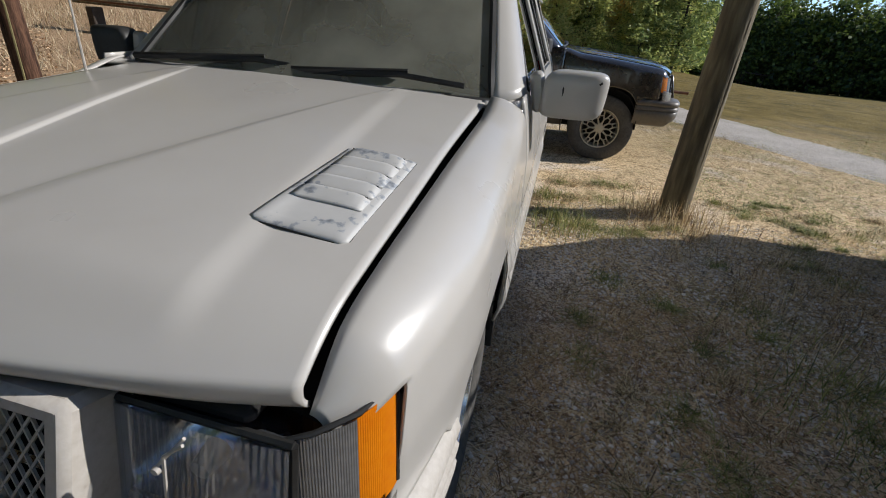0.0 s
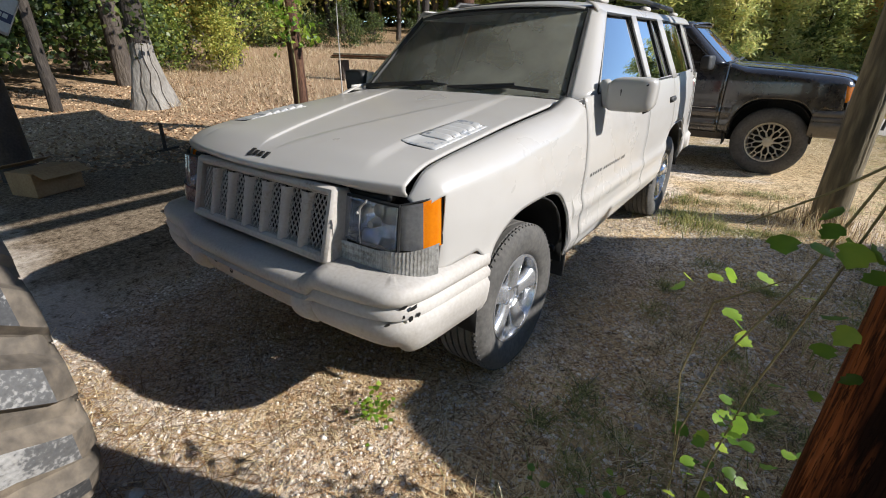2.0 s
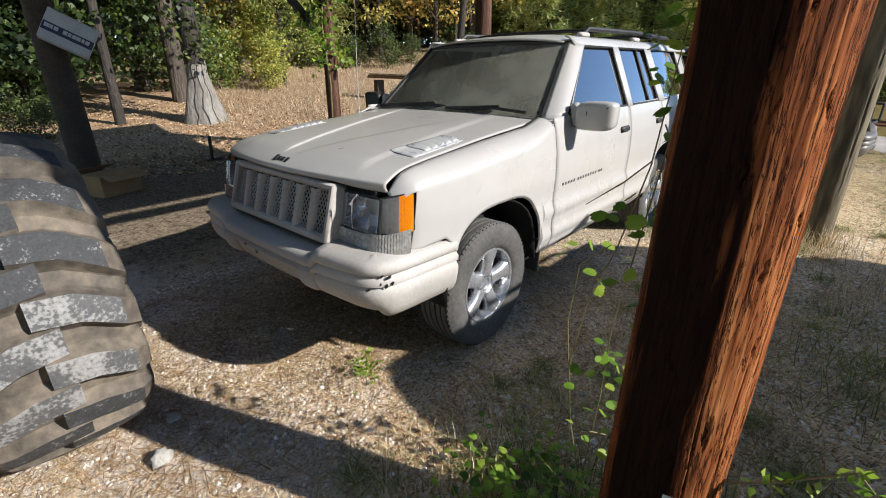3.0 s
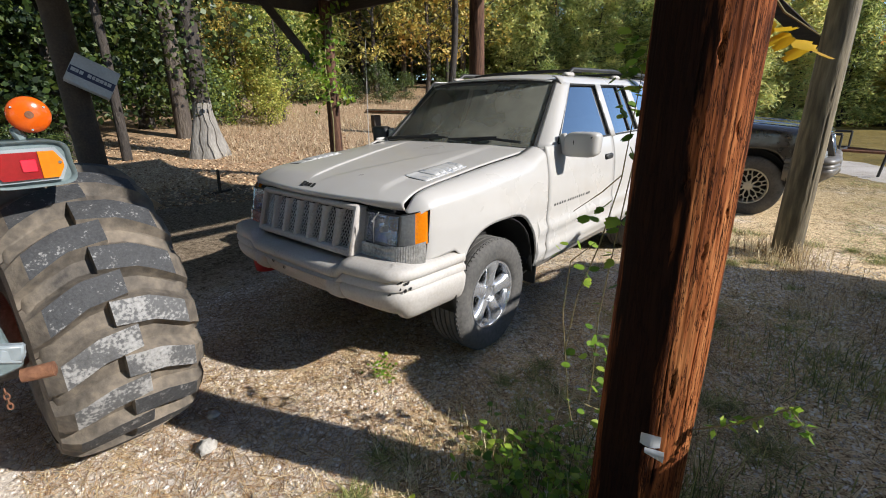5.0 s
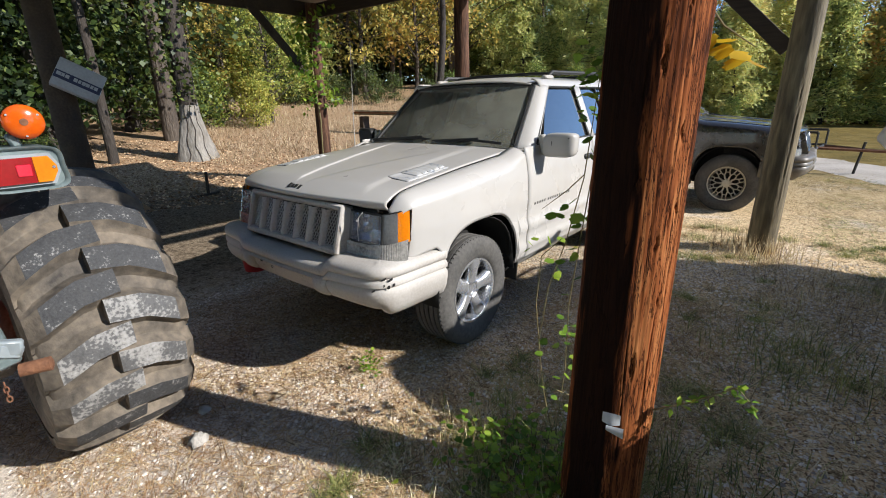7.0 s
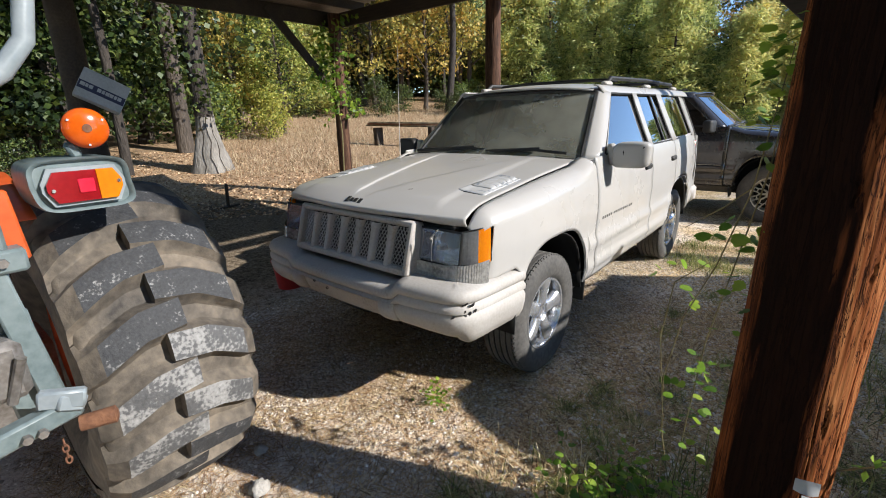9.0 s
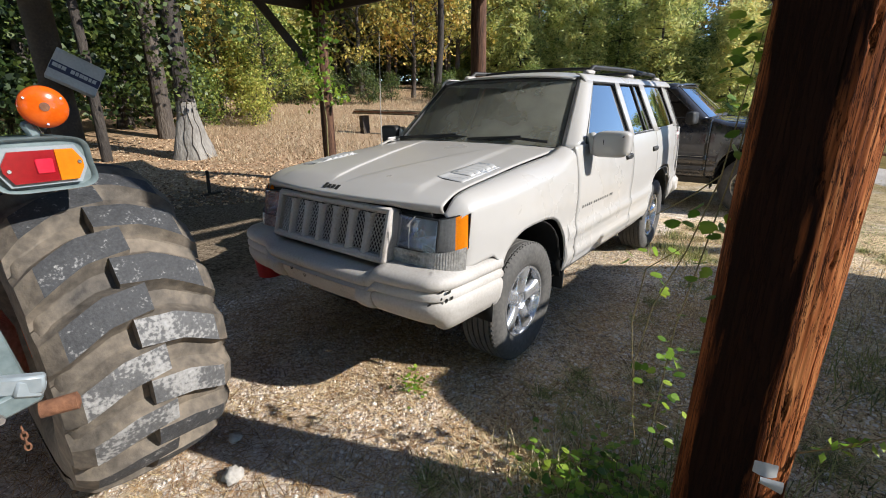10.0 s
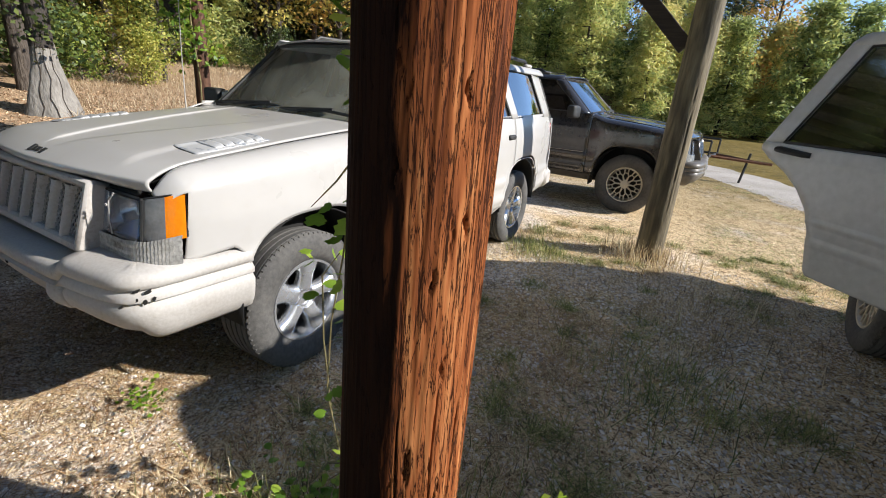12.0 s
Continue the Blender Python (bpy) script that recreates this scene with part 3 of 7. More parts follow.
    P("rear_window", Geo().sheet(8, 8, lambda u, v: ((u - 0.5) * (1.56 - 0.34 * v), 3.58 - 0.11 * v, 1.17 + 0.44 * v)), SIDEGLASS, "dark rear glass")
    P("rear_bumper", Geo().box((1.66, 0.22, 0.24), pose(0, 3.62, 0.52), 0.06), low)
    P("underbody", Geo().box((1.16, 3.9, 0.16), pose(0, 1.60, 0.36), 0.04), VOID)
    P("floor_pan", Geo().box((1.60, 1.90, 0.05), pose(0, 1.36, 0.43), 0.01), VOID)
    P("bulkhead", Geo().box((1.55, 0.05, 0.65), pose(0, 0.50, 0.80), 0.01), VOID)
    P("boot_floor", Geo().box((1.05, 1.3, 0.06), pose(0, 2.9, 0.62), 0.01), CABIN)
    P("dashboard", Geo().sheet(16, 10, lambda u, v: ((u - 0.5) * 1.40, 0.56 + 0.42 * v, 1.10 + 0.055 * math.sin(v * 2.6) + (0.035 * math.exp(-((u - 0.74) / 0.12) ** 2)) - 0.25 * max(0, v - 0.75))), CABIN, thick=0.02)
    st = Geo()
    st.tube([(0.36 + 0.185 * math.cos(a), 1.06 + 0.06 * math.sin(a), 1.07 + 0.175 * math.sin(a)) for a in np.linspace(0, 2 * math.pi, 25)], 0.014, 6)
    st.tube([(0.18, 1.06, 1.07), (0.36, 1.03, 1.06), (0.54, 1.06, 1.07)], 0.018, 6)
    P("steering_wheel", st, BLACK)
    for sy in (1.35, 2.25):
        for sx in (-0.36, 0.36):
            seat = P("seat", Geo().box((0.52, 0.52, 0.20), pose(sx, sy, 0.72), 0.06), CABIN)
            P("seat_back", Geo().box((0.50, 0.15, 0.62), pose(sx, sy + 0.30, 1.02, -14), 0.06), CABIN, par=seat)
            P("headrest", Geo().box((0.26, 0.09, 0.16), pose(sx, sy + 0.41, 1.38, -10), 0.04), CABIN, par=seat)
    for c in car.children:
        if c.name.split(".")[0] != "wheel":
            c.location.z = lift
    return car


def badge_shape():
    g = Geo()
    for k, (w, h) in enumerate(((0.026, 0.042), (0.024, 0.028), (0.024, 0.028), (0.024, 0.038))):
        g.box((w, 0.006, h), pose(-0.048 + 0.032 * k, -0.705, 1.045 - (0.003 if k == 3 else 0), -58, 0, 0), 0.006)
    return g


def bonnet_vent(sg, hood):
    """A louvred plate let into the bonnet, its paint flaking."""
    x0, x1, y0, y1 = 0.494, 0.664, -0.420, -0.060

    def plate(u, v):
        x, y = x0 + (x1 - x0) * u, y0 + (y1 - y0) * v
        x += 0.010 * v * (1 - u) + (0.012 * (1 - 2 * u) if v in (0.0, 1.0) else 0.0)
        edge = min(u, 1 - u, v * 2.5, (1 - v) * 2.5)
        return (sg * x, y, hood_top(x, y) + 0.003 + 0.005 * ramp01(0.0, 0.10, edge))
    g = Geo().sheet(20, 40, plate)
    p = part("bonnet_vent", g, PRIMER, hood, "louvred vent with flaking pale paint", 0.004)
    rim = Geo()
    loop = [plate(u, v) for u, v in [(0.06, 0), (0.94, 0), (1, 0.03), (1, 0.97), (0.94, 1), (0.06, 1), (0, 0.97), (0, 0.03), (0.06, 0)]]
    rim.tube(loop, 0.0022, 5)
    part("vent_gasket", rim, BLACK, p)
    for k in range(5):
        v0 = 0.26 + 0.138 * k

        def louvre(u, v):
            x, y, z = plate(0.10 + 0.80 * u, v0 + 0.115 * v)
            side = ramp01(0, 0.15, min(u, 1 - u))
            return (x, y, z + 0.002 + 0.009 * side * (v ** 0.7))
        g = Geo().sheet(10, 6, louvre)
        part("louvre", g, PRIMER, p, thick=0.003)
        # dark strip laid below the lip for the shade of the slot
        part("louvre_slot", Geo().sheet(6, 1, lambda u, v: tuple(Vector(plate(0.13 + 0.74 * u, v0 + 0.116 + 0.008 * v)) + Vector((0, 0, 0.0025 + 0.006 * (1 - v))))), VOID, p)


def grille_part(mat, up):
    x0, x1, zt, zb = -0.467, 0.467, 0.978, 0.706
    yy = lambda z: -0.726 - 0.082 * (zt - z) / (zt - zb)
    frame_g = Geo()
    lean = -math.degrees(math.atan2(0.082, zt - zb))
    frame_g.box((x1 - x0, 0.10, 0.036), pose(0, yy(zt - 0.02) + 0.044, zt - 0.02, lean), 0.012)
    frame_g.box((x1 - x0, 0.10, 0.040), pose(0, yy(zb + 0.022) + 0.044, zb + 0.022, lean), 0.012)
    for s in (-1, 1):
        frame_g.box((0.036, 0.10, zt - zb), pose(s * (x1 - 0.017), (yy(zt) + yy(zb)) / 2 + 0.0445, (zt + zb) / 2, lean), 0.010)
    grille = part("grille", frame_g, mat, up, "dusty painted grille with seven mesh slots")
    n, w = 7, (x1 - x0 - 0.06)
    pitch = w / n
    for k in range(1, n):
        x = -w / 2 + pitch * k

        def bar(u, v, x=x):
            z = zb + 0.03 + (zt - zb - 0.06) * v
            s = (u - 0.5) * 2
            return (x + (0.020 + 0.005 * v) * s * (1 + 0.45 * (2 * abs(v - 0.5)) ** 6), yy(z) - 0.004 + 0.030 * abs(s) ** 5, z)
        part("grille_bar", Geo().sheet(12, 8, bar), mat, grille)
    wires = Geo()
    zl, zh = zb + 0.035, zt - 0.035
    step = 0.034
    for k in range(n):
        c = -w / 2 + pitch * (k + 0.5)
        a, b = c - pitch / 2 + 0.012, c + pitch / 2 - 0.012
        for i in range(-5, 12):
            for sl in (1, -1):
                pts = []
                for xx in (a, b):
                    base = zl + i * step
                    pts.append((xx, base + (1.5 * (xx - a) if sl > 0 else 1.5 * (b - xx))))
                (xa, za), (xb, zb2) = pts
                if max(za, zb2) < zl or min(za, zb2) > zh:
                    continue
                def clip(xa, za, xb, zb2):
                    if za < zl:
                        xa, za = xa + (xb - xa) * (zl - za) / (zb2 - za), zl
                    if za > zh:
                        xa, za = xa + (xb - xa) * (zh - za) / (zb2 - za), zh
                    return xa, za
                p = clip(xa, za, xb, zb2)
                q = clip(xb, zb2, xa, za)
                wires.tube([(p[0], yy(p[1]) + 0.020, p[1]), (q[0], yy(q[1]) + 0.020, q[1])], 0.0026, 4, caps=False)
    part("grille_mesh", wires, CLEARLENS, grille, "grey diamond wire mesh")
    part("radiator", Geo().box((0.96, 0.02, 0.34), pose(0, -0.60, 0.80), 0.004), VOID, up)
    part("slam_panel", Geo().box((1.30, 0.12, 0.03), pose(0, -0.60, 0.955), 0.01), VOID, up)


def bumper_part(mat, up):
    """A deep painted bumper that wraps round to the wheel openings."""
    half = [(0.858, -0.34), (0.847, -0.50), (0.838, -0.63), (0.822, -0.735), (0.783, -0.800), (0.70, -0.836), (0.50, -0.866), (0.25, -0.880)]
    plan = [(-a, b) for a, b in half] + [(0.0, -0.884)] + half[::-1]
    pts = []
    for i in range(len(plan) - 1):
        for k in range(6):
            t = k / 6
            p0, p1, p2, p3 = (Vector(plan[max(0, min(len(plan) - 1, j))]) for j in (i - 1, i, i + 1, i + 2))
            pts.append(0.5 * ((2 * p1) + (p2 - p0) * t + (2 * p0 - 5 * p1 + 4 * p2 - p3) * t * t + (3 * p1 - p0 - 3 * p2 + p3) * t ** 3))
    pts.append(Vector(plan[-1]))
    prof = [(-0.17, 0.724), (-0.07, 0.720), (-0.022, 0.711), (-0.006, 0.697), (0.0, 0.678), (-0.003, 0.662), (-0.016, 0.654), (-0.011, 0.644), (0.001, 0.631), (0.0, 0.613), (-0.015, 0.606),
            (-0.010, 0.594), (0.0, 0.580), (-0.003, 0.555), (-0.014, 0.527), (-0.035, 0.503), (-0.060, 0.488), (-0.10, 0.481)]
    n = len(pts)

    def f(u, v):
        i = min(n - 1, round(u * (n - 1)))
        d = (pts[min(n - 1, i + 1)] - pts[max(0, i - 1)]).normalized()
        nrm = Vector((d.y, -d.x))
        o, z = prof[min(len(prof) - 1, round(v * (len(prof) - 1)))]
        x, y = pts[i]
        side = ramp01(0.74, 0.86, abs(x))
        mid = 1 - ramp01(0.415, 0.445, abs(x))
        z2 = z - 0.014 * ramp01(0.46, 0.78, abs(x)) * (1 - ramp01(0.48, 0.60, z)) - 0.045 * ramp01(0.79, 0.835, abs(x)) * (1 - ramp01(0.48, 0.58, z)) - mid * (0.042 * ramp01(0.56, 0.66, z))
        o2 = o * (1 - 0.6 * side) if o < -0.1 else o
        if 0.50 < z < 0.62:
            o2 -= 0.022 * mid
        p = Vector((x, y)) + nrm * o2
        return (p.x, p.y, z2)
    bumper = part("front_bumper", Geo().sheet(n - 1, len(prof) - 1, f), mat, up, "scuffed dusty painted bumper", 0.012, sharp=60)
    for sg in (-1, 1):
        g = Geo().sheet(14, 8, lambda u, v: (sg * (0.315 + 0.125 * u), -0.838 - 0.052 * math.sin(u * math.pi) ** 0.35 * math.sin(0.25 + v * 2.75) ** 0.6, 0.615 - 0.115 * v))
        part("bumper_guard", g, mat, bumper, thick=0.006)
    # flat dark discs painted for the shade in the holes
    for hx, hz in ((-0.22, 0.578), (-0.10, 0.560), (0.0, 0.580)):
        part("bolt_hole", Geo().lathe([(0.0, 0.0), (0.0, 0.010), (0.004, 0.010)], 10, pose(hx, -0.864, hz, 0, 0, -90)), VOID, bumper)
    part("bumper_beam", Geo().box((1.3, 0.12, 0.2), pose(0, -0.70, 0.58), 0.02), VOID, up)



def paint_scuffs(car):
    """Dark chips and scrapes on the bumper corner and the mirror, as thin raised flakes."""
    r = random.Random(3)
    bumper = next(o for o in car.children if o.name.startswith("front_bumper"))
    mirror = next(o for o in car.children if o.name.startswith("door_mirror") and o["label"].startswith("painted"))

    def flake(name, parent, pts):
        for (x, y, z), (nx, ny), w, h in pts:
            n = Vector((nx, ny, 0)).normalized()
            s = Vector((-n.y, n.x, 0))
            g = Geo()
            rim = []
            for k in range(9):
                a = k / 9 * 2 * math.pi
                q = r.uniform(0.55, 1.0)
                rim.append(Vector((x, y, z)) + s * math.cos(a) * w * q + Vector((0, 0, 1)) * (math.sin(a) * h * q + math.cos(a) * w * 0.5 * q) + n * 0.004)
            g.add(rim, [tuple(range(9))])
            part(name, g, BLACK, parent)
    flake("scuff", bumper, [((0.803, -0.776, 0.656), (0.62, -0.78), 0.022, 0.008), ((0.822, -0.750, 0.650), (0.85, -0.5), 0.018, 0.010), ((0.800, -0.784, 0.620), (0.62, -0.78), 0.016, 0.010),
                            ((0.818, -0.760, 0.612), (0.8, -0.6), 0.010, 0.012), ((0.830, -0.735, 0.622), (0.9, -0.4), 0.008, 0.014), ((0.765, -0.815, 0.597), (0.5, -0.85), 0.013, 0.006)])
    flake("chip", mirror, [((0.925, 0.722, 1.235), (0.05, -1), 0.009, 0.016), ((0.945, 0.721, 1.21), (0.05, -1), 0.004, 0.022), ((1.065, 0.722, 1.245), (0.05, -1), 0.008, 0.006)])
    door = next(o for o in car.children if o.name.startswith("front_door") and o.data.vertices[0].co.x > 0)
    y = 0.66
    for k, w in enumerate((0.032, 0.03, 0.03, 0.032, 0.03, 0.0, 0.03, 0.032, 0.03, 0.03, 0.032, 0.03, 0.03, 0.03, 0.0, 0.04, 0.04)):
        if w:
            part("lettering_bar", Geo().box((0.003, w * 0.72, 0.020), pose(half_width(y, 0.79) + 0.003, y, 0.792, 0, 1.5), 0.001), BLACK, door, "dark bars of a model name")
        y += 0.037 if w else 0.02
    strings = Geo()
    strings.tube([(0.60, -0.712, 0.955), (0.575, -0.718, 0.935), (0.566, -0.722, 0.86), (0.563, -0.720, 0.802)], 0.0024, 6)
    strings.tube([(0.566, -0.720, 0.92), (0.60, -0.708, 0.962)], 0.0024, 6)
    strings.lathe([(0, 0), (0, 0.006), (0.005, 0.005), (0.005, 0)], 10, pose(0.566, -0.722, 0.915, 0, 0, -90))
    head = next(o for o in car.children if o.name.startswith("headlamp") and o.data.vertices[0].co.x > 0)
    part("lamp_tie", strings, DIRTY, head, "pale cord tied over the lamp")
    part("aerial", Geo().tube([(-0.70, 0.36, 1.10), (-0.70, 0.37, 1.45), (-0.705, 0.40, 1.98)], [0.005, 0.0028, 0.0018], 6), DIRTY, car, "thin pale whip aerial")


zj = suv(pose(0, 0, 0), "white boxy SUV with louvred bonnet vents, dusty and scuffed", WHITE, DIRTY, "star", vents=True)
paint_scuffs(zj)
grey = suv(pose(1.46, 5.74, 0, 0, 0, 90), "grey-brown boxy SUV with lattice alloy wheels, parked crosswise", GREYPAINT, GREYLOW, "lattice", lift=0.03, tyre_r=0.385)
for sg in (1, -1):
    stripe = Geo().sheet(30, 1, lambda u, v: (sg * (half_width(0.6 + 2.4 * u, 0.70) + 0.002), 0.6 + 2.4 * u, 0.70 + 0.012 * v + 0.03))
    stripe.sheet(30, 1, lambda u, v: (sg * (half_width(0.6 + 2.4 * u, 0.67) + 0.002), 0.6 + 2.4 * u, 0.695 + 0.006 * v + 0.018))
    part("pinstripe", stripe, LATTICE, grey, "gold pinstripe")

WHITE3 = material("chalky_white_paint", [(0.28, (0.50, 0.49, 0.47)), (0.7, (0.68, 0.67, 0.65))], 1.8, 26, (0.35, 0.5), coat=0.2)
third = suv(pose(4.30, -0.43, 0), "white SUV with its rear door standing open", WHITE3, WHITE3, "lattice", lift=0.20, open_door=True, tyre_r=0.39)

# its cab stands taller than the others
for c in third.children_recursive:
    if c.type == "MESH":
        for v in c.data.vertices:
            over = max(0.0, v.co.z - 1.19)
            v.co.z += 0.31 * over
            v.co.y -= 0.22 * over


def open_rear_door(parent):
    """The rear door, swung out on its front edge."""
    hinge, tip = Vector((3.47, 1.28, 0)), Vector((2.69, 2.00, 0))
    along_d = (tip - hinge).normalized()
    face = Vector((along_d.y, -along_d.x, 0)) * -1
    if face.y > 0:
        face = -face
    rear = [(0.52, 0.58), (0.56, 0.605), (0.66, 0.622), (0.78, 0.640), (0.90, 0.690), (1.00, 0.770), (1.08, 0.870), (1.15, 1.00), (1.19, 1.058), (1.22, 1.062), (1.79, 0.800), (1.83, 0.74)]

    def at(d, z, out=0.0):
        bow = 0.05 * (1 - ((z - 0.95) / 0.55) ** 2) if z < 1.22 else 0.05 * (1 - (0.27 / 0.55) ** 2) - 0.16 * (z - 1.22)
        rib = 0.004 * (0.72 < z < 0.76) + 0.005 * (0.84 < z < 0.86) + 0.004 * (1.155 < z < 1.165)
        p = hinge + along_d * d + face * (bow + rib + out) + Vector((0, 0, z - 0.43 * 0))
        return tuple(p - Vector((4.30, -0.43, 0)))
    skin = Geo().sheet(16, 60, lambda u, v: at(curve(rear, 0.53 + 0.71 * v) * u, 0.53 + 0.71 * v + 0.02 * u * (1 - v)))
    door = part("rear_door", skin, WHITE3, parent, "open white rear door with dark window", 0.03)
    frame_g = Geo()
    frame_g.sheet(6, 16, lambda u, v: at(curve(rear, 1.24 + 0.58 * v) - 0.105 * (1 - u), 1.24 + 0.58 * v))
    frame_g.sheet(12, 3, lambda u, v: at(u * (curve(rear, 1.76 + 0.06 * v) - 0.02), 1.765 + 0.06 * v, 0.001))
    frame_g.sheet(3, 10, lambda u, v: at(0.07 * u, 1.24 + 0.56 * v, 0.002))
    part("window_frame", frame_g, WHITE3, door, "", 0.03)
    part("door_glass", Geo().sheet(8, 8, lambda u, v: at(0.05 + (curve(rear, 1.24 + 0.54 * v) - 0.13) * u, 1.235 + 0.545 * v, -0.008)), SIDEGLASS, door, "dark door glass")
    edge = Geo()
    edge.tube([at(0.06, 1.25, 0.004), at(curve(rear, 1.25) - 0.105, 1.25, 0.004), at(curve(rear, 1.765) - 0.105, 1.762, 0.004), at(0.06, 1.765, 0.004)], 0.010, 6)
    part("window_seal", edge, BLACK, door)
    g = Geo()
    g.tube([at(0.965, 1.205, 0.012), at(0.93, 1.207, 0.028), at(0.80, 1.198, 0.030), at(0.76, 1.196, 0.014)], [0.016, 0.019, 0.017, 0.015], 8)
    part("door_handle", g, BLACK, door, "black bar door handle")
    part("door_lining", Geo().sheet(8, 10, lambda u, v: at(curve(rear, 0.63 + 0.60 * v) * (0.03 + 0.93 * u), 0.63 + 0.60 * v, -0.06)), CABIN, door, "", 0.02)


open_rear_door(third)

# ---- ground ----


def ground_z(x, y):
    z = 0.026 * max(0.0, -x - 3.5) + 0.012 * max(0.0, y - 9) * ramp01(0.0, 4.0, -x)
    z -= (0.020 + 0.042 * ramp01(4.0, 22.0, x)) * max(0.0, min(y, 120.0) - 9.0) * ramp01(-8.0, 0.0, x)
    z += 0.075 * max(0.0, -0.79 * x + 0.61 * y - 9.0) * ramp01(0.0, 9.0, -x)
    z = min(z, 3.6)
    near = math.exp(-((x - 0.5) ** 2 + y * y) / 200)
    return z - 0.02 * near + near * 0.018 * noise.noise((x * 1.3, y * 1.3, 0)) + (1 - near) * 0.10 * noise.noise((x * 0.2, y * 0.2, 3))


def ground_material():
    m = bpy.data.materials.new("gravel_and_dry_grass")
    m.use_nodes = True
    nodes, link = m.node_tree.nodes, m.node_tree.links.new
    bsdf = nodes["Principled BSDF"]
    co = nodes.new("ShaderNodeTexCoord").outputs["Object"]

    def noise_of(scale, detail=6, rough=0.6):
        n = nodes.new("ShaderNodeTexNoise")
        n.inputs["Scale"].default_value, n.inputs["Detail"].default_value, n.inputs["Roughness"].default_value = scale, detail, rough
        link(co, n.inputs["Vector"])
        return n.outputs[0]

    def ramp(value, stops):
        r = nodes.new("ShaderNodeValToRGB")
        els = r.color_ramp.elements
        els[0].position, els[0].color = stops[0][0], (*stops[0][1], 1)
        els[1].position, els[1].color = stops[-1][0], (*stops[-1][1], 1)
        for p, c in stops[1:-1]:
            els.new(p).color = (*c, 1)
        link(value, r.inputs[0])
        return r.outputs[0]

    def mix(fac, a, b):
        x = nodes.new("ShaderNodeMix")
        x.data_type = "RGBA"
        link(fac, x.inputs[0])
        link(a, x.inputs[6])
        link(b, x.inputs[7])
        return x.outputs[2]

    def span(value, lo, hi):
        r = nodes.new("ShaderNodeMapRange")
        r.inputs["From Min"].default_value, r.inputs["From Max"].default_value = lo, hi
        link(value, r.inputs[0])
        return r.outputs[0]
    vor = nodes.new("ShaderNodeTexVoronoi")
    vor.inputs["Scale"].default_value = 95
    link(co, vor.inputs["Vector"])
    grey = nodes.new("ShaderNodeSeparateColor")
    link(vor.outputs["Color"], grey.inputs[0])
    both = nodes.new("ShaderNodeMath")
    both.operation = "MULTIPLY_ADD"
    both.inputs[1].default_value = 0.30
    link(grey.outputs[0], both.inputs[0])
    fine = nodes.new("ShaderNodeMath")
    fine.operation = "MULTIPLY"
    fine.inputs[1].default_value = 0.70
    link(noise_of(42, 8, 0.8), fine.inputs[0])
    link(fine.outputs[0], both.inputs[2])
    gravel = ramp(both.outputs[0], [(0.36, (0.17, 0.12, 0.085)), (0.435, (0.64, 0.52, 0.40)), (0.52, (0.84, 0.72, 0.59)), (0.62, (0.92, 0.83, 0.72))])
    straw = ramp(both.outputs[0], [(0.36, (0.15, 0.095, 0.05)), (0.435, (0.58, 0.405, 0.24)), (0.53, (0.77, 0.59, 0.36)), (0.66, (0.88, 0.73, 0.48))])
    green = ramp(noise_of(46, 8, 0.8), [(0.38, (0.06, 0.058, 0.024)), (0.50, (0.32, 0.265, 0.125)), (0.64, (0.64, 0.53, 0.31))])
    field = ramp(noise_of(1.1, 8, 0.7), [(0.32, (0.075, 0.062, 0.015)), (0.5, (0.17, 0.122, 0.034)), (0.7, (0.26, 0.19, 0.062))])
    sep = nodes.new("ShaderNodeSeparateXYZ")
    link(co, sep.inputs[0])
    side = nodes.new("ShaderNodeMath")      # thicker straw and grass away from the driven strip
    side.operation = "MULTIPLY_ADD"
    side.inputs[1].default_value = 0.16
    link(span(sep.outputs[0], 0.3, 1.6), side.inputs[0])
    link(noise_of(1.1, 5), side.inputs[2])
    base = mix(span(side.outputs[0], 0.47, 0.62), gravel, straw)
    base = mix(span(noise_of(0.9, 5, 0.7), 0.56, 0.70), base, green)
    dark_ground = ramp(noise_of(30, 8, 0.8), [(0.36, (0.05, 0.038, 0.026)), (0.50, (0.20, 0.155, 0.11)), (0.66, (0.40, 0.33, 0.25))])
    under = nodes.new("ShaderNodeMath")      # darker brown ground towards -x
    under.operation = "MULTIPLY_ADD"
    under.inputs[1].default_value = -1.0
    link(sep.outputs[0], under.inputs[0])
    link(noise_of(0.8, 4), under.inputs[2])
    base = mix(span(under.outputs[0], 1.3, 2.6), base, dark_ground)
    sand = ramp(noise_of(70, 8, 0.8), [(0.34, (0.30, 0.25, 0.20)), (0.46, (0.62, 0.545, 0.47)), (0.62, (0.84, 0.77, 0.69))])
    south = nodes.new("ShaderNodeMath")      # pale trodden sand before the tractor
    south.operation = "MULTIPLY_ADD"
    south.inputs[1].default_value = -1.0
    link(sep.outputs[1], south.inputs[0])
    link(noise_of(2.2, 6, 0.65), south.inputs[2])
    worn = nodes.new("ShaderNodeMath")
    worn.operation = "MULTIPLY"
    link(span(south.outputs[0], 1.45, 1.95), worn.inputs[0])
    edge = nodes.new("ShaderNodeMath")
    edge.operation = "MULTIPLY_ADD"
    edge.inputs[1].default_value = 3.0
    link(noise_of(0.8, 6, 0.65), edge.inputs[0])
    link(sep.outputs[0], edge.inputs[2])
    link(span(edge.outputs[0], 3.3, 2.3), worn.inputs[1])
    base = mix(worn.outputs[0], base, sand)
    soil = nodes.new("ShaderNodeMix")      # dark damp soil showing in small patches
